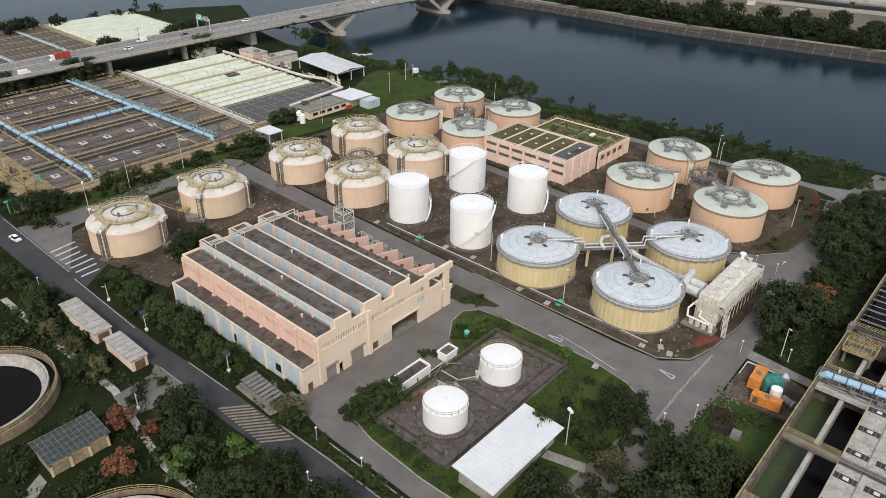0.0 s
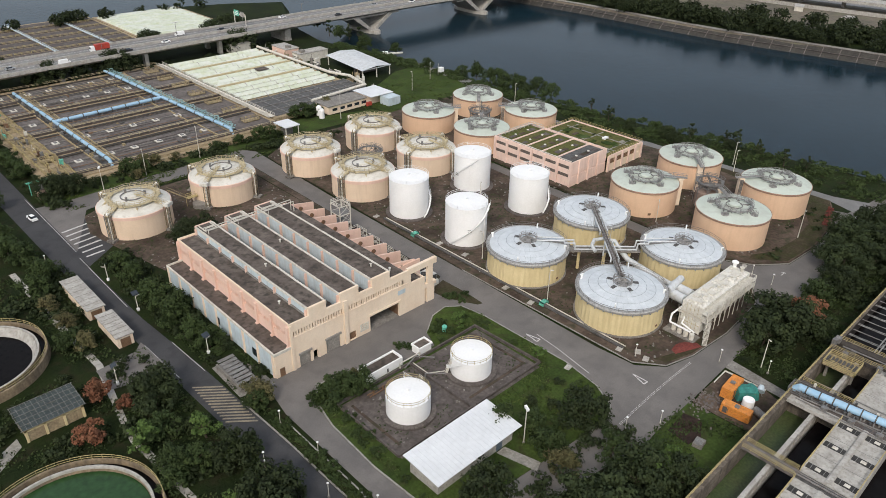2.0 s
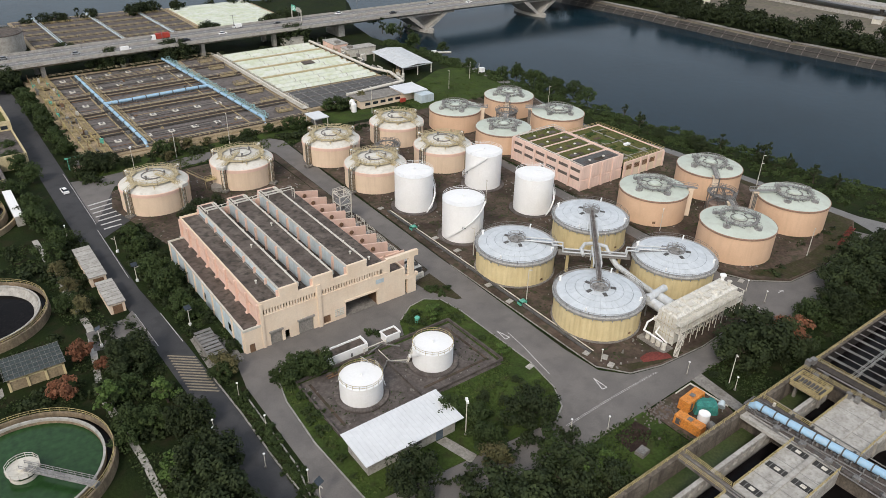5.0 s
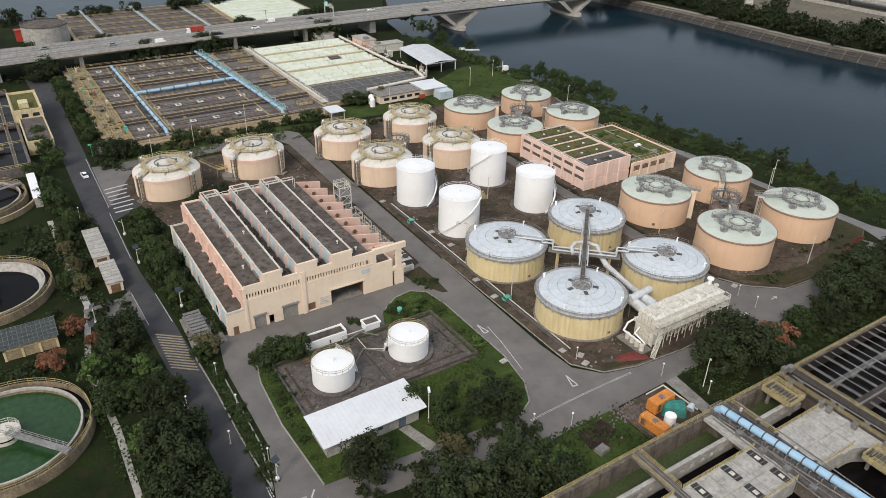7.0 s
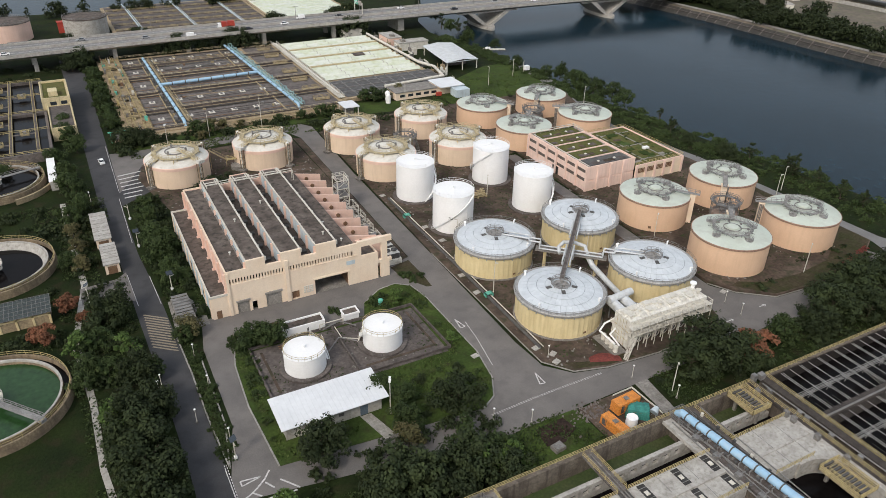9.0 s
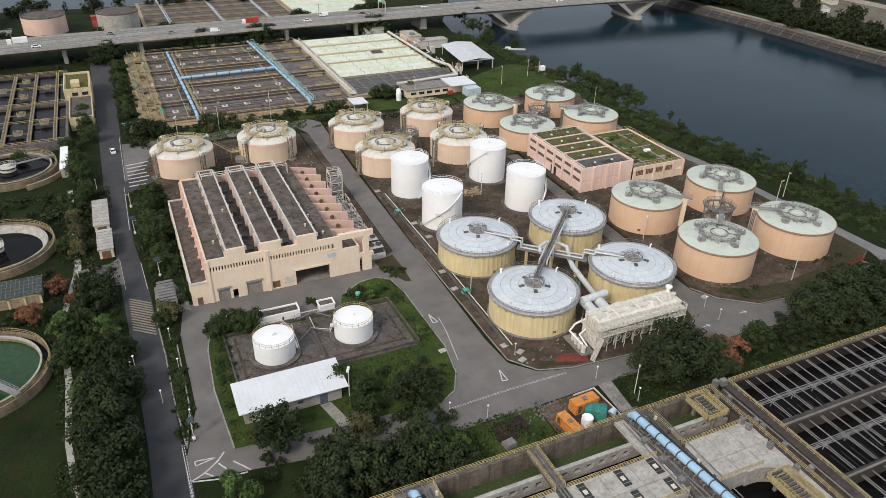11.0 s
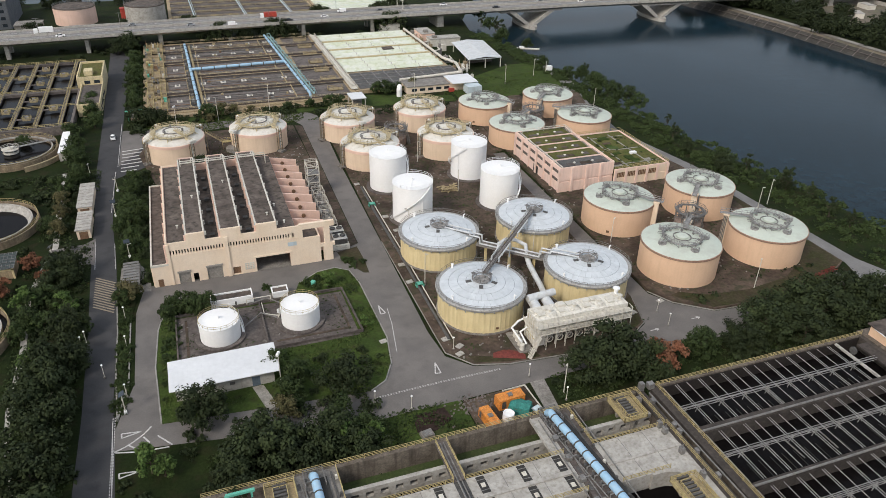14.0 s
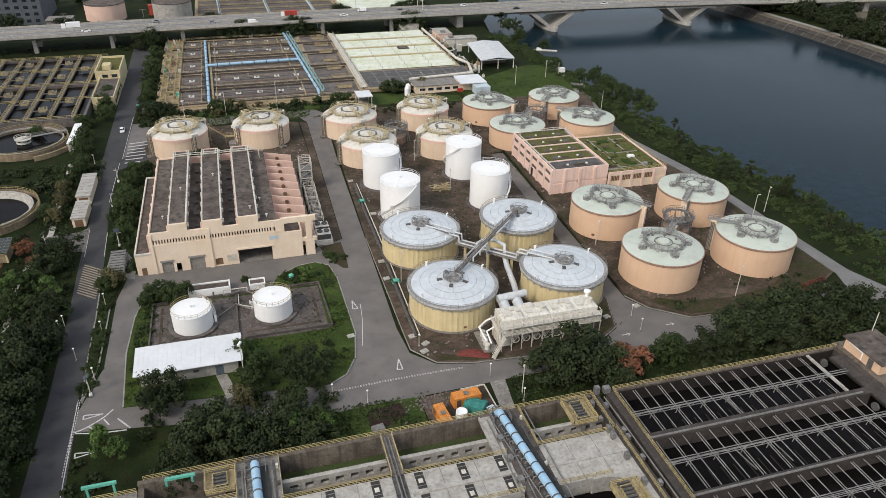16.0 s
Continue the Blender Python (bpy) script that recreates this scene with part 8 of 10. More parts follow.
channels()
for x0, y0, x1 in ((145.2, 10.4, 147.9), (98.1, 9.4, 98.6)):
    bp = thing("blue_air_header", "large pale blue air pipe with dark joint bands", "pipe", "basin air headers", (0, 0, 0))
    part("pipe", Shape().run([(x0 - 0.1, y0 + 1.0, TZ + 0.2), (x0, y0, TZ + 1.1), (x1, y0 - 26, TZ + 1.1), (x1 + 3, y0 - 70, TZ + 1.1)], 0.78, 18), BLUE_PIPE, bp, smooth=True)
    for i in range(9):
        f = (1.2 + 2.6 * i) / 26
        xx, yy = x0 + (x1 - x0) * f, y0 - 26 * f
        part("joint_band", Shape().tube((xx, yy, TZ + 1.1), (xx + 0.01, yy - 0.25, TZ + 1.1), 0.86, 18), STEEL_DARK, bp)
        part("saddle", Shape().box(xx - 0.8, yy - 1.2, TZ, xx + 0.8, yy - 0.9, TZ + 0.5), CONCRETE, bp)
    # added black strip paints in the shaded trench beside the pipe
    part("cable_tray", Shape().beam((x0 + 1.55, y0, TZ + 0.3), (x1 + 1.55, y0 - 26, TZ + 0.3), 1.3, 0.35), DARK_GRATE, bp)
    for i in range(11):
        f = (0.6 + 2.3 * i) / 26
        xx, yy = x0 + (x1 - x0) * f, y0 - 26 * f
        part("branch_pipe", Shape().run([(xx - 0.7, yy, TZ + 0.9), (xx - 1.5, yy, TZ + 0.8), (xx - 1.5, yy - 0.1, TZ + 0.1)], 0.13, 6), STEEL, bp)
        part("valve", Shape().cyl(xx - 1.5, yy + 0.6, TZ + 0.1, TZ + 0.75, 0.16, n=8).cyl(xx - 1.5, yy + 0.6, TZ + 0.75, TZ + 0.85, 0.3, n=10), STEEL_DARK, bp)
    part("drain_pipe", Shape().tube((x0 - 1.9, y0 - 1, TZ + 0.35), (x1 - 1.9, y0 - 26, TZ + 0.35), 0.14, 6), STEEL, bp)
    part("pipe_guard", Shape().rail([(x0 - 1.8, y0 + 1.8, TZ), (x0 + 1.8, y0 + 1.8, TZ), (x0 + 1.8, y0 - 2, TZ)], 1.3, 1, 0.05, 3).rail([(x0 - 1.8, y0 + 1.8, TZ), (x0 - 1.8, y0 - 2, TZ)], 1.3, 1, 0.05, 3), STEEL, bp)
for x, y in ((73.5, 11.2), (86.5, 9.5)):
    t = thing("pipe_portal", "mint green pipe portal beside the basin", "pipe frame", "mint portals", (x, y, 0))
    z = 0 if x < 78 else TZ
    part("frame", Shape().beam((-3.5, 0, z), (-3.5, 0, TZ + 1.6), 0.35, 0.35).beam((0.8, 0, z), (0.8, 0, TZ + 1.6), 0.35, 0.35).beam((-4.2 if z == 0 else -3.5, 0, TZ + 1.6), (1.4, 0, TZ + 1.6), 0.5, 0.5), MINT, t)
t = thing("basin_annex", "brown weathered inlet chamber beside the basins", "chamber", at=(0, 0, 0))
part("wall", Shape().box(70.5, -60, 0, 77.9, 10.5, TZ - 1.2), CONCRETE_WALL, t)
part("top", Shape().box(70.5, -60, TZ - 1.2, 77.9, 10.5, TZ - 1.0), CONCRETE, t)
part("rail", Shape().rail([(70.7, -20, TZ - 1), (70.7, 10.3, TZ - 1), (77.8, 10.3, TZ - 1)], 1.1, 1.6, 0.038, 3), YELLOW_RAIL, t)


def settling_hall():
    b = thing("open_settling_tanks", "open dark settling tanks crossed by grey steel trusses", "basin")
    X0, X1 = 170.8, 227.0
    part("north_wall", Shape().box(X0, N0 - 0.7, 0, X1, N0, TZ), CONCRETE_WALL, b)
    part("east_wall", Shape().box(X1 - 1.0, -120, 0, X1, N0 - 0.7, TZ), BASIN_BROWN, b)
    part("south_fill", Shape().box(X0, -120, 0, X1 - 1.0, -119, TZ), CONCRETE_WALL, b)
    part("dark_water", Shape().box(X0, -119, 0, X1 - 1.0, N0 - 0.7, 2.9), DARK_WATER, b)
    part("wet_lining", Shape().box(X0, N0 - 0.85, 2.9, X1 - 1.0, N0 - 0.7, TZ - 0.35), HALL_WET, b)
    part("north_rail", Shape().rail([(X0, N0 - 0.3, TZ), (X1, N0 - 0.3, TZ)], 1.1, 1.6, 0.038, 3), YELLOW_RAIL, b)
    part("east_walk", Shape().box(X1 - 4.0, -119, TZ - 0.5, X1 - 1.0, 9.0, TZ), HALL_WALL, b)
    part("east_channel", Shape().box(X1 - 8.6, -1.2, TZ - 0.5, X1 - 8.0, 11.0, TZ - 0.1), CONCRETE_LIGHT, b)
    walls = [-2.2, -16.6, -31.0, -45.4, -60]
    for y in walls:
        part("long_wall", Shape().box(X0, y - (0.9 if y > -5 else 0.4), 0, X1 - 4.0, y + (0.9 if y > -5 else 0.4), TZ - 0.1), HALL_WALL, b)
        part("wall_pipe", Shape().tube((X0, y - 0.5, TZ + 0.2), (X1 - 6, y - 0.5, TZ + 0.2), 0.22, 8), STEEL, b)
    tops = [N0 - 0.7] + walls
    for k in range(5):
        y0, y1 = tops[k + 1] + 0.9, tops[k] - (0.9 if k else 0)
        ym = y0 + (y1 - y0) * (0.52 if k else 0.42)
        tr = Shape()
        for s_ in (-0.35, 0.35):
            tr.beam((X0, ym + s_, TZ + 0.35), (X1 - 4.0, ym + s_, TZ + 0.35), 0.12, 0.12)
            tr.beam((X0, ym + s_, TZ - 0.25), (X1 - 4.0, ym + s_, TZ - 0.25), 0.1, 0.1)
        for i in range(13):
            x = X0 + 1 + 3.8 * i
            tr.beam((x, ym - 0.35, TZ - 0.25), (x + 0.95, ym - 0.35, TZ + 0.35), 0.09, 0.09)
            tr.beam((x + 0.95, ym - 0.35, TZ + 0.35), (x + 1.9, ym - 0.35, TZ - 0.25), 0.09, 0.09)
        part("long_truss", tr, STEEL_PALE, b)
        for i in range(17):
            x = X0 + 1.4 + 2.95 * i
            if k < 3 or i % 2 == 0:
                part("cross_bar", Shape().beam((x, y0, TZ - 0.6), (x, y1, TZ - 0.6), 0.13, 0.13), STEEL_PALE, b)
            if i % 2 and k < 3:
                part("cross_bar", Shape().beam((x + 0.55, y0, TZ - 0.62), (x + 0.55, y1, TZ - 0.62), 0.11, 0.11), STEEL_PALE, b)
            if i % 2:
                part("post", Shape().beam((x + 0.1, ym, 4.4), (x + 0.6, ym, TZ + 0.2), 0.12, 0.12).beam((x + 1.1, ym, 4.4), (x + 0.6, ym, TZ + 0.2), 0.12, 0.12), STEEL_PALE, b)
        for i in range(18):
            sl = Shape()
            i *= 2
            sl.box(X0 + 0.6 + 1.38 * i, y0 + 0.4, 2.9, X0 + 0.78 + 1.38 * i, ym - 0.8, 3.0)
            part("lamella_pack", sl, DARK, b)
        for _ in range(2):
            x = random.uniform(X0 + 5, X1 - 14)
            part("fallen_bar", Shape().beam((x, ym, TZ), (x + 3.5, ym - 3.2, 3.0), 0.2, 0.2), STEEL, b)
    for i in range(2):
        part("scraper_wheel", Shape().tube((X1 - 7.4, 7.2 - 14.4 * i, TZ + 0.4), (X1 - 7.0, 7.2 - 14.4 * i, TZ + 0.4), 0.9, 14), STEEL_DARK, b)
    return b


settling_hall()
t = thing("basin_control_hut", "cream control hut with dark flat roof on the basin", "hut", at=(0, 0, 0))
part("base", Shape().box(227.2, -3, 0, 239, 13.2, TZ), CONCRETE_WALL, t)
part("wall", Shape().box(228.6, 1.0, TZ, 237, 11.2, TZ + 2.6), TANK_PEACH, t)
part("roof", Shape().box(228.2, 0.6, TZ + 2.6, 237.4, 12.0, TZ + 2.85), BITUMEN, t)
part("hose", Shape().run([(228.4, 6, TZ + 0.4), (228.4, 6, TZ + 2.2), (228.4, 10, TZ + 2.4)], 0.12), WHITE, t)
part("door", Shape().box(228.52, 3, TZ, 228.6, 4.4, TZ + 2.2), STEEL_DARK, t)
part("mast", Shape().tube((236, 11.6, TZ + 2.8), (236, 11.6, TZ + 8), 0.1), OFFWHITE, t)
t = thing("east_culvert", "long weathered retaining block beyond the basins", "wall", at=(0, 0, 0))
part("block", Shape().box(239.2, -120, 0, 252, 12, 3.0), CONCRETE_WALL, t)
part("top", Shape().box(239.2, -120, 3.0, 252, 12, 3.2), SOIL, t)

# ---- river bridge ----
BRIDGE = [(-420, 300), (-130, 332), (-3, 337.9), (103, 344.4), (237, 347.0), (352, 346.3), (434, 341.2), (555, 327.6), (720, 316), (900, 290)]
BZ, BW = 9.2, 25.0


def along(line, step):
    """Points at even steps along a smooth line, with the tangent there."""
    pts = [Vector(p) for p in line]
    out = []
    for i in range(len(pts) - 1):
        p0, p1, p2, p3 = pts[max(i - 1, 0)], pts[i], pts[i + 1], pts[min(i + 2, len(pts) - 1)]
        n = max(1, int((p2 - p1).length / step))
        for k in range(n):
            t = k / n
            out.append(0.5 * ((2 * p1) + (p2 - p0) * t + (2 * p0 - 5 * p1 + 4 * p2 - p3) * t * t + (3 * p1 - p0 - 3 * p2 + p3) * t ** 3))
    out.append(pts[-1])
    return [(p, (out[min(i + 1, len(out) - 1)] - out[max(i - 1, 0)]).normalized()) for i, p in enumerate(out)]


SPINE = along(BRIDGE, 12)


def swept(profile):
    """A profile of (offset to the north, height) drawn along the bridge."""
    s = Shape()
    k = len(profile)
    pts = []
    for p, d in SPINE:
        n = Vector((-d.y, d.x))
        pts += [(p.x + n.x * o, p.y + n.y * o, z) for o, z in profile]
    faces = [(i * k + j, (i + 1) * k + j, (i + 1) * k + (j + 1) % k, i * k + (j + 1) % k) for i in range(len(SPINE) - 1) for j in range(k)]
    return s.add(pts, faces)


b = thing("road_bridge", "long pale concrete road bridge on V-shaped river piers", "bridge")
part("deck", swept([(0, BZ), (0, BZ - 0.6), (3.5, BZ - 2.2), (BW - 3.5, BZ - 2.2), (BW, BZ - 0.6), (BW, BZ)]), CONCRETE_LIGHT, b)
for o0, o1 in ((0.5, 11.6), (13.4, BW - 0.5)):
    part("carriageway", swept([(o0, BZ + 0.05), (o0, BZ - 0.02), (o1, BZ - 0.02), (o1, BZ + 0.05)]), ASPHALT_FAR, b)
for o in (0.0, 11.9, 12.8, BW - 0.4):
    part("parapet", swept([(o, BZ - 0.1), (o + 0.4, BZ - 0.1), (o + 0.35, BZ + 1.1), (o + 0.05, BZ + 1.1)]), CONCRETE_LIGHT, b)
for o in (4.2, 7.9, 17.2, 20.9):
    part("lane_line", swept([(o, BZ + 0.08), (o, BZ), (o + 0.18, BZ), (o + 0.18, BZ + 0.08)]), ROAD_WHITE, b)


def bridge_at(x, off):
    i = min(range(len(SPINE) - 1), key=lambda k: abs(SPINE[k][0].x - x))
    p, d = SPINE[i]
    q = p + d * ((x - p.x) / d.x)
    n = Vector((-d.y, d.x))
    return q + n * off, math.degrees(math.atan2(d.y, d.x))


for x in (-150, -110, -72, -34, 4, 42, 79, 116, 158, 200):
    q, a = bridge_at(x, 5.5)
    q2, a = bridge_at(x, 19.5)
    part("land_pier", Shape().box(q.x - 1.0, q.y - 1.4, 0, q.x + 1.0, q.y + 1.4, BZ - 2.0), CONCRETE_LIGHT, b)
    part("land_pier", Shape().box(q2.x - 1.0, q2.y - 1.4, 0, q2.x + 1.0, q2.y + 1.4, BZ - 2.0), CONCRETE_LIGHT, b)
for x in (244, 480, 540, 600, 680):
    q, a = bridge_at(x, BW / 2)
    part("abutment_pier", Shape().box(q.x - 2.2, q.y - 8, -2, q.x + 2.2, q.y + 8, BZ - 2.0, a, 0.3), CONCRETE_LIGHT, b)
for x in (306, 402):
    q, a = bridge_at(x, BW / 2)
    fo = Shape()
    out = [(q.x + 5.0 * math.sin(t), q.y + 16.5 * math.cos(t)) for t in [2 * math.pi * i / 20 for i in range(20)]][::-1]
    part("pier_footing", fo.prism(out, -8, -2.0), CONCRETE_LIGHT, b)
    for s_ in (-1, 1):
        v = Shape()
        h0, h1 = -2.0, BZ - 1.9
        for y0, y1 in ((-10.5, 10.5),):
            xa, xb = q.x + s_ * 0.4, q.x + s_ * 17
            v.add([(xa, q.y + y0, h0), (xa + s_ * 3.0, q.y + y0, h0), (xa + s_ * 3.0, q.y + y1, h0), (xa, q.y + y1, h0), (xb - s_ * 4.5, q.y + y0 * 1.05, h1), (xb, q.y + y0 * 1.05, h1), (xb, q.y + y1 * 1.05, h1), (xb - s_ * 4.5, q.y + y1 * 1.05, h1)], [(3, 2, 1, 0), (4, 5, 6, 7), (0, 1, 5, 4), (1, 2, 6, 5), (2, 3, 7, 6), (3, 0, 4, 7)])
        part("pier_arm", v, CONCRETE_LIGHT, b)
    part("haunch", Shape().box(q.x - 22, q.y - 10, BZ - 3.0, q.x + 22, q.y + 10, BZ - 2.1, a, 0.0), CONCRETE_LIGHT, b)
for x in range(-100, 700, 40):
    q, a = bridge_at(x, 12.6)
    t = thing("bridge_lamp", "slim grey lamp mast on the bridge median", "lamp post", "bridge lamps", (q.x, q.y, BZ))
    part("mast", Shape().tube((0, 0, 0), (0, 0, 9), 0.12, 6), STEEL, t)
    part("arm", Shape().tube((-1.8, 0, 8.8), (1.8, 0, 8.8), 0.08, 6), STEEL, t)
q, a = bridge_at(222, 25)
t = thing("sign_gantry", "steel sign gantry with a green direction board", "sign", at=(q.x, q.y, BZ), turn=a)
part("frame", Shape().beam((0, 0, 0), (0, 0, 7), 0.4, 0.4).beam((0, -12, 0), (0, -12, 7), 0.4, 0.4).beam((0, 0.5, 6.4), (0, -12.5, 6.4), 0.4, 0.5).beam((0, 0.5, 7.2), (0, -12.5, 7.2), 0.3, 0.3), OFFWHITE, t)
brd = part("board", Shape().box(-0.3, -5.5, 5.4, -0.15, -0.6, 8.6), MINT, t, "green direction board")
part("sign_bars", Shape().box(-0.36, -4.9, 7.5, -0.3, -2.5, 7.9).box(-0.36, -4.9, 6.6, -0.3, -1.4, 7.0).box(-0.36, -4.0, 5.8, -0.3, -1.4, 6.2), WHITE, brd)
part("board", Shape().box(-0.3, -11.5, 5.6, -0.15, -7, 8.2), CONCRETE_LIGHT, t, "grey sign board")


def car(x, off, paint, kind="car", back=False):
    q, a = bridge_at(x, off)
    z = BZ + 0.05
    vehicle((q.x, q.y, z), a + (180 if back else 0), paint, kind)


def vehicle(at, a, paint, kind):
    nm = {"car": "car", "van": "delivery_van", "truck": "box_truck"}[kind]
    t = thing(nm, paint.name.replace("_", " ").replace("paint", "").strip() + {"car": " saloon car on the road", "van": " panel van on the road", "truck": " lorry with a long pale box body"}[kind], "vehicle", "vehicles", at, a)
    if kind == "car":
        L, W = 4.5, 1.8
        part("body", Shape().box(-L / 2, -W / 2, 0.3, L / 2, W / 2, 0.95, 0, 0.08), paint, t)
        part("cabin", Shape().box(-1.4, -W / 2 + 0.12, 0.95, 1.0, W / 2 - 0.12, 1.5, 0, 0.22), GLASS, t)
        part("roof_panel", Shape().box(-1.1, -W / 2 + 0.36, 1.5, 0.7, W / 2 - 0.36, 1.54), paint, t)
        wx = 1.4
    elif kind == "van":
        L, W = 5.2, 1.9
        part("body", Shape().box(-L / 2, -W / 2, 0.35, L / 2 - 1.0, W / 2, 2.2, 0, 0.08), paint, t)
        part("bonnet", Shape().box(L / 2 - 1.0, -W / 2, 0.35, L / 2, W / 2, 1.2, 0, 0.08), paint, t)
        part("windscreen", Shape().box(L / 2 - 1.06, -W / 2 + 0.15, 1.3, L / 2 - 0.75, W / 2 - 0.15, 2.0, 0, 0.08), GLASS, t)
        wx = 1.6
    else:
        L, W = 9.5, 2.4
        part("box_body", Shape().box(-L / 2, -W / 2, 1.0, L / 2 - 2.4, W / 2, 3.6, 0, 0.04), paint, t)
        part("cab", Shape().box(L / 2 - 2.1, -W / 2 + 0.1, 0.6, L / 2, W / 2 - 0.1, 2.9, 0, 0.1), WHITE, t)
        part("windscreen", Shape().box(L / 2 - 0.2, -W / 2 + 0.3, 1.7, L / 2 + 0.0, W / 2 - 0.3, 2.6), GLASS, t)
        part("chassis", Shape().box(-L / 2 + 0.3, -0.5, 0.6, L / 2 - 1, 0.5, 1.0), STEEL_DARK, t)
        wx = 3.2
    for sx in (-1, 1):
        for sy in (-1, 1):
            part("wheel", Shape().tube((sx * wx, sy * (W / 2 - 0.22), 0.36), (sx * wx, sy * (W / 2 + 0.02), 0.36), 0.36, 12), STEEL_DARK, t)


SILVER = mat("silver_paint", (0.45, 0.46, 0.47), rough=0.35, metal=0.4)
BLACK_CAR = mat("black_paint", (0.025, 0.025, 0.028), rough=0.3)
car(118, 3.0, WHITE, "van"); car(96, 9.4, SILVER); car(150, 6, BLACK_CAR); car(172, 9.8, WHITE); car(208, 16, BLACK_CAR, "car", True)
car(66, 19, SILVER, "car", True); car(30, 6, WHITE); car(140, 15.5, RED, "truck", True); car(252, 22, WHITE, "car", True); car(282, 6, BLACK_CAR)
car(318, 16, SILVER, "car", True); car(345, 9.4, WHITE); car(22, 15.4, WHITE, "truck", True); car(185, 20, WHITE, "van", True); car(-30, 9, BLACK_CAR); car(378, 22, BLACK_CAR, "car", True)
vehicle((57.6, 210, 0.05), 95, WHITE, "car")

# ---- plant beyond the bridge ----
NORTH_Y, NORTH_K = -16.5, 1.11  # y shift and stretch that fit the far northern plots to the camera
n_ = thing("far_aeration_tank", "brown stained aeration tanks beyond the bridge", "aeration tank")
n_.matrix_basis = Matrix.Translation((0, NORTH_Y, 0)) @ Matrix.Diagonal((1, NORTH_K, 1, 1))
part("base", Shape().box(84, 358, 0, 178, 452, 1.2), OCHRE_WALL, n_)
for i in range(7):
    part("deck", Shape().box(86, 360 + 13 * i, 1.2, 176, 371 + 13 * i, 1.5), DECK_BROWN, n_)
    part("deck_rail", Shape().rail([(86, 359 + 13 * i, 1.5), (176, 359 + 13 * i, 1.5)], 1.1, 5, 0.08), YELLOW_RAIL, n_)
for x in (100, 131, 160):
    part("pipe", Shape().run([(x, 358, 2.4), (x - 2, 452, 2.4)], 0.38, 10).rail([(x + 1.2, 358, 1.6), (x - 0.8, 452, 1.6)], 1.2, 4, 0.08), BLUE_PANEL, n_)
n_ = thing("far_covered_tank", "pale covered tanks beyond the bridge", "covered tank")
n_.matrix_basis = Matrix.Translation((0, NORTH_Y, 0)) @ Matrix.Diagonal((1, NORTH_K, 1, 1))
part("base", Shape().box(178.4, 362, 0, 236, 446, 1.4), OCHRE_WALL, n_)
for i in range(8):
    part("cover", Shape().box(180, 380 + 7.8 * i, 1.4, 233, 387.4 + 7.8 * i, 2.6, 0, 0.9), COVER, n_)
for x, y, r, h, m_ in ((30.5, 396, 12, 9.5, BROWN_TANK), (71, 393, 12, 9.5, CONCRETE_WALL), (-60, 420, 12, 9, CONCRETE_WALL)):
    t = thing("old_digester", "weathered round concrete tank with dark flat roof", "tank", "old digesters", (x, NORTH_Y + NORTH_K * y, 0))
    part("wall", Shape().turned(0, 0, [(r, 0), (r, h)], 48), CONCRETE_LIGHT if m_ is CONCRETE_WALL else PINK, t, smooth=True)
    part("roof", Shape().turned(0, 0, [(r + 0.2, h), (r, h + 0.4), (0.01, h + 1.0)], 48), BITUMEN, t, smooth=True)
    part("rail", Shape().rail([(r * math.cos(radians(k)), r * math.sin(radians(k)), h + 0.3) for k in range(0, 360, 15)], 1.1, 3, 0.06, 2, True), STEEL, t)
for x0, y0, x1, y1, h, m_ in ((30, 358, 60, 366, 5.0, CONCRETE_LIGHT), (-45, 385, -4, 430, 16, GREY_BLDG), (0, 372, 14, 384, 5, CONCRETE), (-110, 360, -60, 385, 8, CONCRETE), (56, 398, 60, 402, 6, RED)):
    t = thing("plant_building", "plain low industrial building with flat roof", "building", "far buildings", (0, NORTH_Y + (NORTH_K - 1) * (y0 + y1) / 2, 0))
    part("wall", Shape().box(x0, y0, 0, x1, y1, h), m_, t)
    part("roof", Shape().box(x0 - 0.3, y0 - 0.3, h, x1 + 0.3, y1 + 0.3, h + 0.4), CONCRETE if m_ is not RED else RED, t)
    for k in range(int((x1 - x0) / 5)):
        for z in range(int(h / 4)):
            part("window", Shape().box(x0 + 1.5 + 5 * k, y0 - 0.06, 1.4 + 4 * z, x0 + 4 + 5 * k, y0, 3.2 + 4 * z), GLASS, t)

# ---- far bank ----
FB = along(FAR_BANK[1:-1], 20)


def strip(line, o0, o1, z):
    sh = Shape()
    pts = []
    for p, d in line:
        n = Vector((d.y, -d.x))
        pts += [(p.x + n.x * o0, p.y + n.y * o0, z), (p.x + n.x * o1, p.y + n.y * o1, z)]
    return sh.add(pts, [(2 * i, 2 * i + 1, 2 * i + 3, 2 * i + 2) for i in range(len(line) - 1)])


def revetment(line, o0, z0, o1, z1):
    sh = Shape()
    pts = []
    for p, d in line:
        n = Vector((d.y, -d.x))
        pts += [(p.x + n.x * o0, p.y + n.y * o0, z0), (p.x + n.x * o1, p.y + n.y * o1, z1)]
    return sh.add(pts, [(2 * i, 2 * i + 1, 2 * i + 3, 2 * i + 2) for i in range(len(line) - 1)])


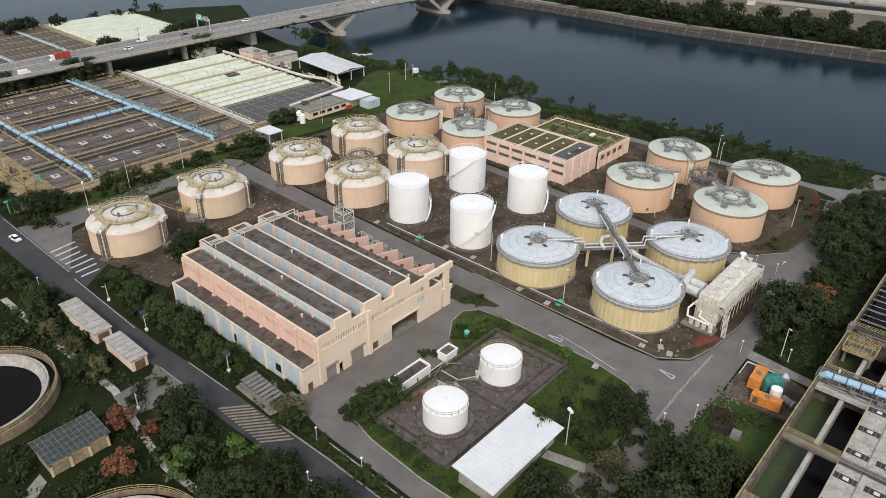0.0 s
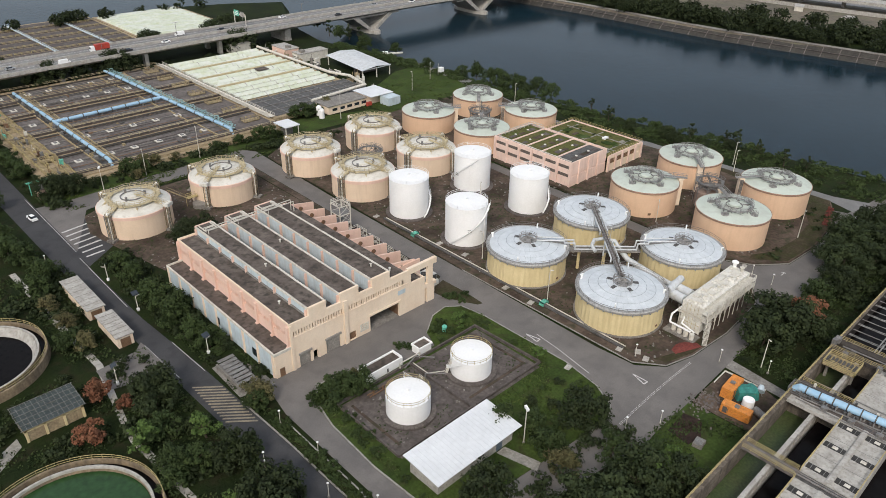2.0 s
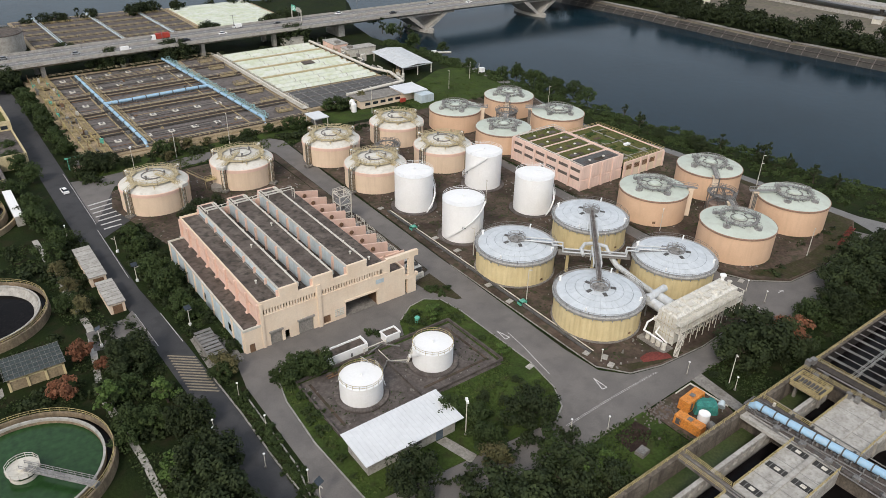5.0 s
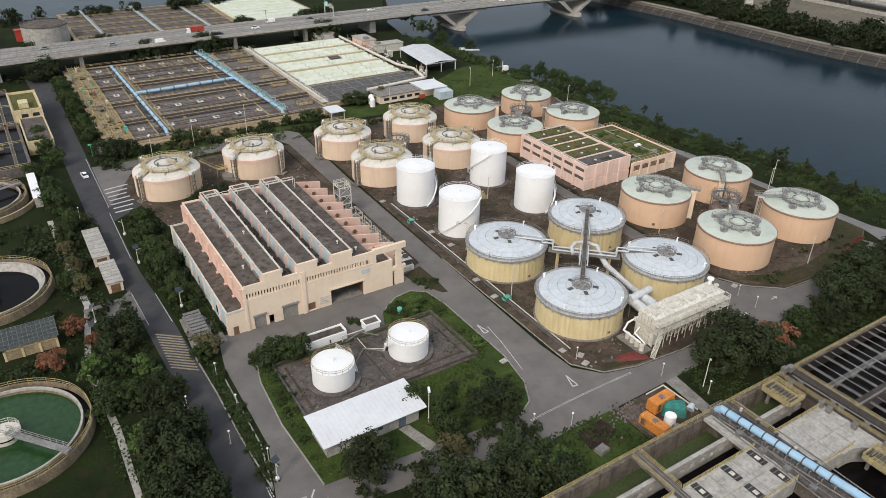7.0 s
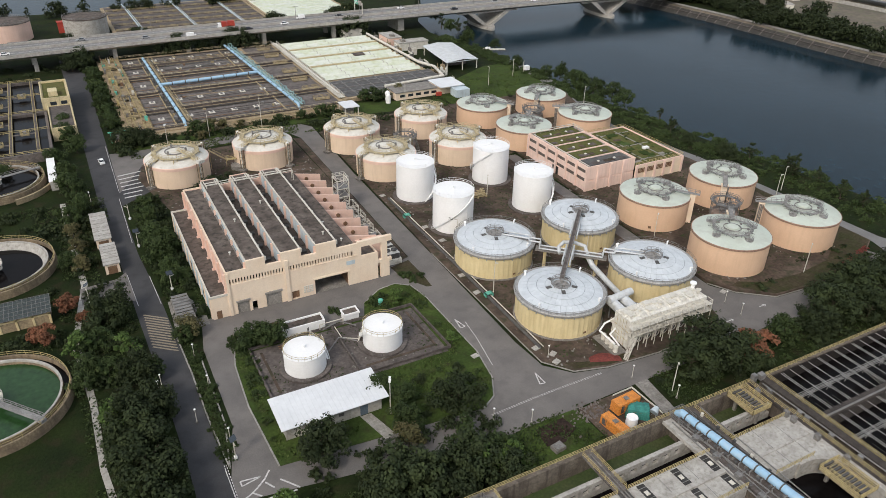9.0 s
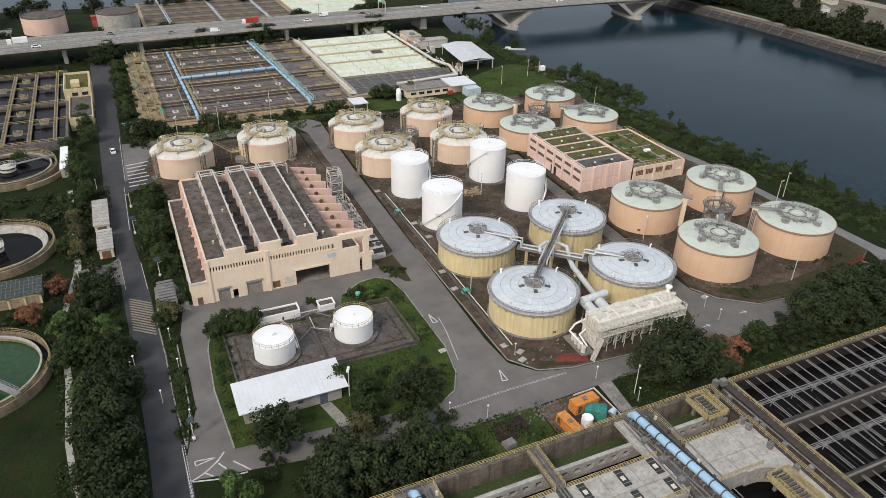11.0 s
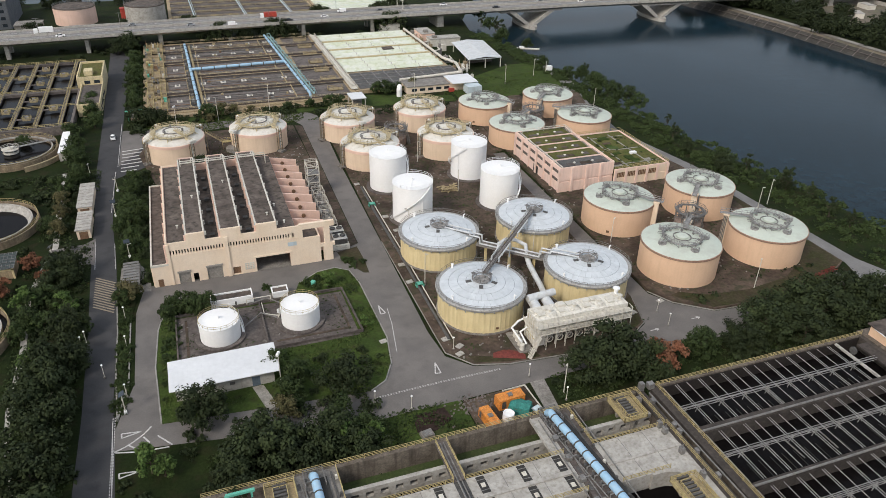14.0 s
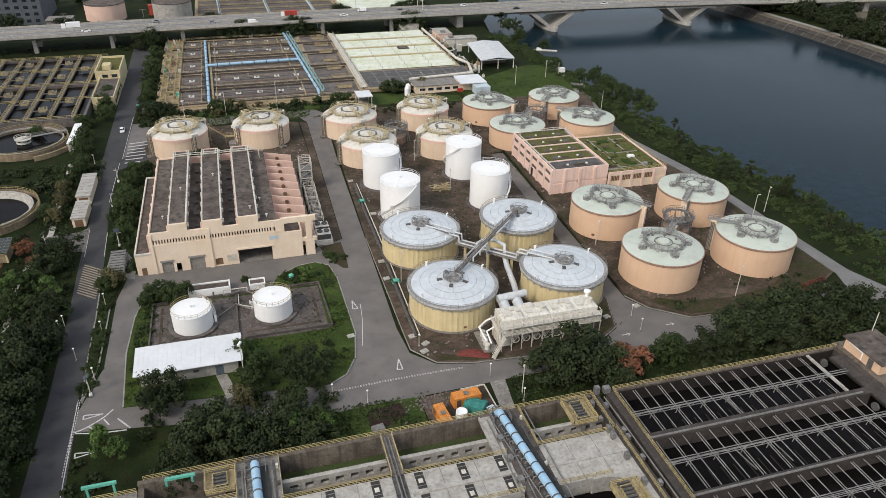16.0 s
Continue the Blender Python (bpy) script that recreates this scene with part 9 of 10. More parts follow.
solid("river_wall", revetment(FB, -6.5, WATER_Z - 1, 0.4, 1.06), BANK, "sloped stone river wall with pale ribs", "river wall", kind="structure")
rib = thing("wall_ribs", "pale concrete ribs down the stone river wall", "rib", kind="structure")
ribs = Shape()
for p, d in along(FAR_BANK[1:-1], 9):
    n = Vector((d.y, -d.x))
    ribs.beam((p.x, p.y, 1.15), (p.x - n.x * 5.2, p.y - n.y * 5.2, WATER_Z + 0.35), 0.5, 0.2)
for o, z in ((0.3, 1.2), (-2.9, -1.2)):
    for (p, d), (p2, d2) in zip(FB, FB[1:]):
        n, n2 = Vector((d.y, -d.x)), Vector((d2.y, -d2.x))
        ribs.beam((p.x + n.x * o, p.y + n.y * o, z), (p2.x + n2.x * o, p2.y + n2.y * o, z), 0.4, 0.25)
part("rib_grid", ribs, DECK_GREY, rib)
solid("riverside_path", strip(FB, 2, 6.5, 1.03), PAVING, "pale riverside path on the far bank", "path", kind="structure")
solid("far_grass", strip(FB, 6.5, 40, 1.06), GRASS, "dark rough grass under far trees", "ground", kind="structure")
solid("far_road", strip(FB, 150, 175, 1.2), ASPHALT_FAR, "wide grey far road", "road", kind="structure")
solid("far_scrub", strip(FB, 176, 900, 1.1), GRASS, "dark scrub beyond the far road", "ground", kind="structure")
t = thing("hoarding", "long white site hoarding beyond the trees", "fence")
for (p, d), (p2, d2) in zip(FB[:60], FB[1:61]):
    n, n2 = Vector((d.y, -d.x)), Vector((d2.y, -d2.x))
    part("panel", Shape().beam((p.x + n.x * 118, p.y + n.y * 118, 2.3), (p2.x + n2.x * 118, p2.y + n2.y * 118, 2.3), 0.3, 2.6), CONCRETE_LIGHT, t)
t = thing("viaduct", "long pale elevated railway viaduct far off", "viaduct")
vd = Shape()
pts = []
for p, d in FB:
    n = Vector((d.y, -d.x))
    pts += [(p.x + n.x * 131, p.y + n.y * 131, 6), (p.x + n.x * 147, p.y + n.y * 147, 6), (p.x + n.x * 147, p.y + n.y * 147, 8), (p.x + n.x * 131, p.y + n.y * 131, 8)]
vd.add(pts, [(4 * i + j, 4 * i + (j + 1) % 4, 4 * i + 4 + (j + 1) % 4, 4 * i + 4 + j) for i in range(len(FB) - 1) for j in range(4)])
part("deck", vd, CONCRETE_LIGHT, t)
for p, d in FB[::2]:
    n = Vector((d.y, -d.x))
    part("pier", Shape().box(p.x + n.x * 139 - 1.2, p.y + n.y * 139 - 1.2, 1, p.x + n.x * 139 + 1.2, p.y + n.y * 139 + 1.2, 6), CONCRETE, t)
for i, (x, y) in enumerate(((560, 150), (575, 190), (548, 210), (530, 300), (560, 320))):
    t = thing("site_cabin", "small pale site cabin on bare ground", "cabin", "site cabins", (x, y, 1.0), 20 * i)
    part("body", Shape().box(-6, -3, 0, 6, 3, 3), OFFWHITE, t)
    part("roof", Shape().box(-6.2, -3.2, 3, 6.2, 3.2, 3.3), CONCRETE_LIGHT, t)
t = thing("moored_barge", "small pale flat boat lying by the bank", "boat", at=(281, 302, WATER_Z), turn=-25)
part("hull", Shape().box(-7, -1, -0.4, 7, 1, 0.5, 0, 0.1), OFFWHITE, t)
part("cabin", Shape().box(-5, -0.7, 0.5, -2, 0.7, 1.5), WHITE, t)

# ---- trees and shrubs ----


def crown(seed, radius, height, base, leaves, size, clumps, gap=0.15):
    """A loose crown of leaf clumps: many small tilted leaf faces round uneven centres."""
    rnd = random.Random(seed)
    s = Shape()
    cs = []
    for _ in range(clumps):
        a, u = rnd.uniform(0, 6.283), rnd.random() ** 0.6
        h = rnd.random()
        r = radius * u * (0.55 + 0.75 * math.sin(math.pi * min(1, 0.12 + h * 0.86)))
        cs.append((r * math.cos(a), r * math.sin(a), base + height * h, radius * rnd.uniform(0.22, 0.42)))
    for i in range(leaves):
        cx, cy, cz, cr = cs[i % clumps]
        d = Vector((rnd.gauss(0, 1), rnd.gauss(0, 1), rnd.gauss(0, 0.8))).normalized() * cr * rnd.uniform(0.55, 1.05)
        p = Vector((cx, cy, cz)) + d
        n = (d.normalized() + Vector((rnd.uniform(-0.6, 0.6), rnd.uniform(-0.6, 0.6), rnd.uniform(0.1, 0.9)))).normalized()
        a = n.orthogonal().normalized()
        a = Matrix.Rotation(rnd.uniform(0, 6.283), 3, n) @ a
        b = n.cross(a)
        w, l = size * rnd.uniform(0.6, 1.2), size * rnd.uniform(0.9, 1.6)
        s.add([p - a * w * 0.5, p + b * l * 0.25 + n * 0.05, p + a * w * 0.5, p - b * l * 0.6], [(0, 3, 2, 1)])
    return s


def trunk(seed, height, radius, limbs):
    rnd = random.Random(seed)
    s = Shape()
    p, r = Vector((0, 0, 0)), radius
    for i in range(4):
        q = p + Vector((rnd.uniform(-0.25, 0.25), rnd.uniform(-0.25, 0.25), height / 4))
        s.tube(p, q, r, 8, r * 0.8)
        p, r = q, r * 0.8
    for i in range(limbs):
        a = 6.283 * i / limbs + rnd.uniform(-0.4, 0.4)
        z = height * rnd.uniform(0.45, 0.95)
        l = height * rnd.uniform(0.35, 0.6)
        mid = Vector((math.cos(a) * l * 0.5, math.sin(a) * l * 0.5, z + l * 0.35))
        end = Vector((math.cos(a) * l * 0.9, math.sin(a) * l * 0.9, z + l * 0.8))
        s.tube((0, 0, z), mid, radius * 0.45, 6, radius * 0.3)
        s.tube(mid, end, radius * 0.3, 6, radius * 0.12)
    return s


KINDS = {
    # name: radius, crown height, base, leaves, leaf size, clumps, trunk height, leaf, label
    "broad": (4.6, 5.6, 1.8, 3400, 0.52, 42, 4.2, LEAF, "broad dark green tree with a dense rounded crown"),
    "round": (3.4, 4.2, 1.6, 2300, 0.46, 30, 3.4, LEAF_MID, "mid green tree with a loose rounded crown"),
    "bright": (2.0, 4.2, 1.6, 1100, 0.42, 20, 3.0, LEAF_BRIGHT, "young bright green tree with an airy crown"),
    "olive": (3.0, 3.8, 1.6, 1800, 0.44, 26, 3.2, LEAF_OLIVE, "olive brown tree with thin foliage"),
    "rust": (2.7, 3.4, 1.4, 1500, 0.46, 24, 3.0, LEAF_RUST, "tree with rust red foliage"),
    "slim": (1.6, 6.5, 2.2, 1100, 0.44, 22, 5.0, LEAF, "slim tall dark tree on the river bank"),
    "bush": (1.5, 1.3, 0.1, 620, 0.36, 14, 0.8, LEAF_MID, "low green shrub growing in rough grass"),
    "scrub": (2.4, 2.0, 0.1, 1100, 0.42, 20, 1.2, LEAF, "dense dark green scrub bush in weeds"),
}
PROTO = {}
for ki, (kind, (r, h, base, leaves, size, clumps, th, lf, label)) in enumerate(KINDS.items()):
    for v in range(3):
        PROTO[kind, v] = (trunk(17 * ki + v, th, 0.09 * th ** 0.8, 6).mesh("trunk", TRUNK), crown(31 * ki + 7 * v + 1, r, h, base, leaves, size, clumps).mesh("crown", lf))
tree_rnd = random.Random(5)
# lighter crowns for woods and undergrowth that nobody could count
THIN = {kind: [crown(900 + 31 * ki + v, r, h, base, max(120, leaves // 7), size * 2.0, clumps) for v in range(2)] for ki, (kind, (r, h, base, leaves, size, clumps, th, lf, label)) in enumerate(KINDS.items())}
WOODS = {"far_wood": Shape(), "undergrowth": Shape(), "bank_scrub": Shape()}


def wood(where, kind, x, y, scale, z=0.0):
    src = THIN[kind][tree_rnd.randrange(2)]
    a = tree_rnd.uniform(0, 6.283)
    c, s_ = math.cos(a) * scale, math.sin(a) * scale
    WOODS[where].add([(x + c * p[0] - s_ * p[1], y + s_ * p[0] + c * p[1], z + p[2] * scale) for p in src.v], src.f)
    if kind not in ("bush", "scrub"):
        WOODS[where].tube((x, y, z - 0.2), (x, y, z + KINDS[kind][6] * scale), 0.22 * scale, 5, 0.1 * scale)


def tree(kind, x, y, scale=1.0, z=0.0):
    v = tree_rnd.randrange(3)
    low = kind in ("bush", "scrub")
    t = thing("shrub" if low else "tree", KINDS[kind][8], "shrub" if low else "tree", kind + (" shrubs" if low else " trees"), (x, y, z - 0.02), tree_rnd.uniform(0, 360))
    t.scale = (scale, scale, scale * tree_rnd.uniform(0.88, 1.12))
    for nm, me in zip(("stem" if low else "trunk", "crown"), PROTO[kind, v]):
        ob = new(nm, me)
        ob.parent = t


for kind, places in {
    "broad": ((67.4, 224.4, 0.9), (71.2, 222.4, 0.85), (75.4, 221.2, 0.8), (56.2 - 5, 64, 1.0), (50.1, 48.8, 1.1), (80.3, 39.0, 1.0), (91.5, 22.9, 1.25), (102.1, 21.3, 1.1), (88.0, 23.3, 1.1), (110.6, 38.9, 1.0), (168.7, 26.0, 1.5), (163.5, 25.2, 1.15), (175.0, 20.7, 1.0), (212.1, 25.6, 1.1), (229.6, 25.0, 1.15), (225.4, 28.6, 1.2), (216.6, 30.2, 1.0), (231.8, 31.6, 1.05), (240.2, 27.8, 1.25), (247.4, 25.4, 1.1), (256.0, 22.0, 1.1), (236.0, 22.1, 1.1), (219.9, 20.2, 1.05), (49.4, 104.6, 0.95), (53.2, 77.8, 0.85), (54.0, 63.4, 0.9), (48.3, 102.4, 0.9), (50.2, 56.6, 1.05), (49.8, 40.6, 1.1), (50.2, 28.5, 1.1), (50.2, 16.3, 1.15), (50.4, 2.4, 1.15), (97.3, 16.9, 1.0), (108.9, 16.3, 0.9), (85.5, 15.3, 0.9), (242.0, 12.3, 1.2), (248.1, 20.1, 1.0), (253.3, 14.2, 1.1), (203.0, 23.1, 0.9), (142.8, 350.0, 1.45), (136.5, 350.5, 1.2), (149.5, 350.4, 1.1), (213.8, 352.5, 1.5), (206.5, 351.0, 1.2), (104, 350, 1.1), (112, 350.6, 1.2), (61, 343, 1.3), (57, 338, 1.1), (125, 350, 0.9), (222.0, 381.3, 1.5), (215.0, 386.4, 1.3), (89.0, 168.0, 0.75), (93.6, 166.9, 0.7), (84.5, 164.8, 0.7), (254.9, 10.4, 1.2), (264.0, 6.4, 1.2), (273.0, 2.5, 1.2), (173.5, 381.1, 1.3), (94.4, 378.8, 1.2), (59.8, 374.2, 1.2), (11.5, 382.8, 1.2), (-17.4, 390.5, 1.3)),
    "round": ((191.6, 24.2, 1.1), (196.6, 27.6, 0.55), (236.4, 34.6, 0.9), (245.6, 32.0, 0.9), (251.4, 29.6, 0.9), (46.4, 82.0, 0.85), (41.0, 80.4, 0.8), (96.6, 50.2, 0.8), (98.4, 38.4, 0.9), (101.0, 44.5, 0.8), (106.6, 29.3, 0.9), (110.9, 22.8, 0.9), (77.1, 79.1, 1.0), (80.4, 79.6, 0.9), (82.9, 77.9, 0.8), (63.8, 88.7, 0.7), (64.7, 128.3, 0.95), (66.1, 136.9, 1.0), (65.0, 142.4, 1.0), (67.1, 131.6, 1.0), (65.7, 120.8, 0.8), (66.7, 114.5, 0.8), (47.5, 183.2, 1.1), (45.4, 191.0, 1.0), (44.0, 163.2, 0.9), (42.4, 136.1, 0.8), (94.6, 225.4, 0.85), (97.4, 222.8, 0.8), (146.6, 223.4, 0.85), (150.6, 222.0, 0.8), (128, 224.8, 0.6), (138, 224.6, 0.65), (54.1, 77.7, 0.8), (42.9, 84.1, 0.9), (44.9, 93.6, 0.9), (175.3, 233.5, 1.0), (171.3, 235.8, 0.9), (180.4, 234.4, 0.8), (50.5, 224.6, 1.0), (48.3, 253.3, 1.1), (49.4, 237.1, 1.0), (47.3, 241.8, 1.0), (65.1, 245.8, 1.0), (65.6, 258.5, 1.0), (64.8, 272.4, 1.1), (65.6, 282.8, 1.0), (64.7, 295.9, 1.0), (65.1, 311.2, 1.1), (65.6, 323.1, 1.0), (45.4, 198.8, 1.0), (43.2, 216.8, 1.0), (48.2, 171.0, 0.9), (26.5, 211.7, 0.8), (66.1, 163.0, 0.8), (65.1, 154.3, 0.8), (203, 30 - 4.5, 0.6)),
    "bright": ((115.1, 80.0, 0.8), (120.2, 59.2, 0.7), (106.1, 21.9, 1.2), (108.5, 19.3, 1.0), (112.3, 20.7, 0.9), (70.3, 27.0, 1.2), (72.5, 25.4, 1.0), (58.6 - 7, 88, 1.2), (40.9, 92.5, 1.3), (46.1, 65.4, 1.1)),
    "olive": ((65.5, 90.7, 1.0), (45.0, 132.7, 0.8), (44.2, 154.6, 0.8), (45.1, 144.6, 0.8), (100.5, 225.2, 0.95), (112, 225, 0.6), (189.1, 237.5, 0.9), (96.5, 33.4, 0.9), (84, 80.6 + 1, 0.5), (95, 226 - 8, 0.7), (105.6, 227.2, 0.7)),
    "rust": ((181.4, 22.8, 1.5), (40.7, 113.3, 0.95), (34.4, 101.5, 0.95), (43.6, 107.3, 0.6), (178.6, 25.2, 1.0)),
    "slim": ((269.4, 143.1, 0.9), (276.9, 108.6, 0.8), (277.6, 90.0, 1.0), (280.4, 81.8, 0.8), (277.8, 70.4, 0.9), (278.1, 62.3, 0.8), (282.7, 96.1, 0.7), (272.9, 331.0, 1.0), (269.0, 345.4, 1.0), (279.6, 232.7, 0.8), (270.5, 317.2, 1.1), (276.6, 157.8, 0.7)),
}.items():
    for x, y, sc in places:
        west = x < 52 and y < 80
        tree(kind, x, y, sc * (1.04 if west else 1.0))

# river bank scrub and trees
for i in range(560):
    k = tree_rnd.random()
    y = 30 + 300 * k
    xs = [p for p in NEAR_BANK if p[1] > -10][:11]
    for a, b_ in zip(xs, xs[1:]):
        if a[1] <= y <= b_[1]:
            x = a[0] + (b_[0] - a[0]) * (y - a[1]) / (b_[1] - a[1])
            break
    wood("bank_scrub", "scrub" if i % 3 else "bush", x - tree_rnd.uniform(-4, max(7, x - (269 if y < 100 else 261))), y, tree_rnd.uniform(0.4, 0.85), -0.3)
for x, y, sc in ((271.6, 197.7, 1.0), (275.8, 201.9, 1.0), (277.0, 190.0, 1.1), (273.2, 209.6, 1.1), (275.8, 218.4, 1.0), (273.3, 226.2, 0.9), (277.4, 181.3, 0.9), (275.1, 291.4, 0.8), (268.4, 110.7, 0.8), (272.6, 116.8, 0.8), (277.7, 91.1, 0.7), (266.7, 131.6, 0.7), (269.7, 232.9, 0.8), (267.0, 255.4, 0.7), (266.0, 308.1, 1.1), (271.7, 338.3, 1.0), (277.6, 370.0, 1.1)):
    tree("round" if y > 150 else "broad", x, y, sc * (1.15 if y > 150 else 0.8), -0.2)
# shrubs round roads, lawns and clarifiers
SPOTS = []
for x0, y0, x1, y1, n, kinds in ((62.4, 96, 70.6, 170, 70, "sb"), (66, 218.6, 156, 226, 46, "sb"), (40.6, 60, 54, 176, 44, "sb"), (44, 6, 55, 60, 20, "s"), (64.4, 8, 70, 26, 12, "b"), (73, 44, 76, 84, 26, "b"), (63.4, 47, 65.4, 90, 26, "b"), (74, 29, 116, 36, 18, "sb"), (80, 14, 112, 24, 30, "sb"), (98, 38, 118, 52, 12, "sb"), (154, 14, 250, 27, 84, "sb"), (222, 30, 256, 36, 10, "sb"), (97.5, 79, 121, 87, 10, "b"), (119.6, 42, 123, 80, 4, "b"), (64, 212, 69, 300, 50, "s"), (44, 100, 54, 172, 14, "s"), (8, 100, 40, 124, 30, "sb"), (20, 158, 42, 178, 20, "sb"), (228, 40, 250, 48, 10, "b"), (203, 41, 214, 46, 6, "b"), (138, 212, 150, 218, 8, "s"), (205, 205, 255, 212, 10, "b"), (160, 206, 198, 214, 16, "b"), (-60, 330, 240, 352, 60, "s"), (122.4, 86, 127.2, 96, 4, "b")):
    for i in range(n):
        x, y = tree_rnd.uniform(x0, x1), tree_rnd.uniform(y0, y1)
        if 49 < x < 55 and 125 < y < 161 or math.hypot(x - 23.4, y - 141) < 17.5 or math.hypot(x - 23.4, y - 81.8) < 17.5 or math.hypot(x - 23.4, y - 197) < 17.5:
            continue
        if 24 < x < 38 and 106 < y < 117 or 55 < x < 62 or 62.5 < x < 69 and 94 < y < 108 or 209 < x < 219 and y < 222 and y > 211 or 138 < x < 153 and 14 < y < 27 or 74 < x < 98 and 43 < y < 55:
            continue
        if x < 44.5 and 0 < y < 130 and y < 98:
            continue
        kind = "scrub" if kinds[i % len(kinds)] == "s" else "bush"
        if 61 < x < 130 and 38 < y < 125 or 139 < x < 200 and y < 30:
            tree(kind, x, y, tree_rnd.uniform(0.45, 0.9))
        else:
            wood("undergrowth", kind, x, y, tree_rnd.uniform(0.5, 1.0))
# red flowering hedge by the east road
for i in range(11):
    t = thing("red_shrub", "low shrub with dark red leaves", "shrub", "red hedge", (238.9 + 1.40 * i, 40.3 + 0.33 * i, 0.7), 40 * i)
    t.scale = (0.5, 0.5, 0.3)
    ob = new("crown", PROTO["bush", i % 3][1].copy())
    ob.data.materials[0] = RED_TARP
    ob.parent = t
# roof garden planting
for i in range(44):
    tree("bush", tree_rnd.uniform(224, 242), tree_rnd.uniform(113, 141), tree_rnd.uniform(0.25, 0.5), 6.4)
# trees on the far bank
fr = random.Random(9)
for i, (p, d) in enumerate(along(FAR_BANK[1:-1], 6)):
    n = Vector((d.y, -d.x))
    for k in range(3):
        o = fr.uniform(4, 32)
        wood("far_wood", ("broad", "round", "slim", "broad")[fr.randrange(4)], p.x + n.x * o + fr.uniform(-3, 3), p.y + n.y * o, fr.uniform(0.8, 1.5), 1.0)
for i in range(260):
    p, d = FB[fr.randrange(len(FB))]
    n = Vector((d.y, -d.x))
    o = fr.choice((fr.uniform(40, 60), fr.uniform(180, 260)))
    wood("far_wood", "broad", p.x + n.x * o, p.y + n.y * o, fr.uniform(0.8, 1.6), 1.0)

for i in range(46):
    wood("far_wood", ("broad", "round", "slim")[i % 3], fr.uniform(-40, 250), fr.uniform(466, 480), fr.uniform(0.7, 1.2), 0.0)
solid("far_wood", WOODS["far_wood"], LEAF, "dark belt of trees along the far bank", "woodland", kind="stuff")
solid("bank_scrub", WOODS["bank_scrub"], LEAF_MID, "low green scrub along the river bank", "undergrowth", kind="stuff")
solid("undergrowth", WOODS["undergrowth"], LEAF, "dense dark green undergrowth and river bank scrub", "undergrowth", kind="stuff")

# weeds and rough grass over the lawns, too many to count
lawn, rough = Shape(), Shape()


def bank_x(y):
    for a, b_ in zip(NEAR_BANK, NEAR_BANK[1:]):
        if a[1] <= y <= b_[1]:
            return a[0] + (b_[0] - a[0]) * (y - a[1]) / (b_[1] - a[1])
    return 260.0


def within(outline, x, y):
    """Whether a point lies inside an outline."""
    odd = False
    for (ax, ay), (bx, by) in zip(outline, outline[1:] + outline[:1]):
        if (ay > y) != (by > y) and x < ax + (bx - ax) * (y - ay) / (by - ay):
            odd = not odd
    return odd


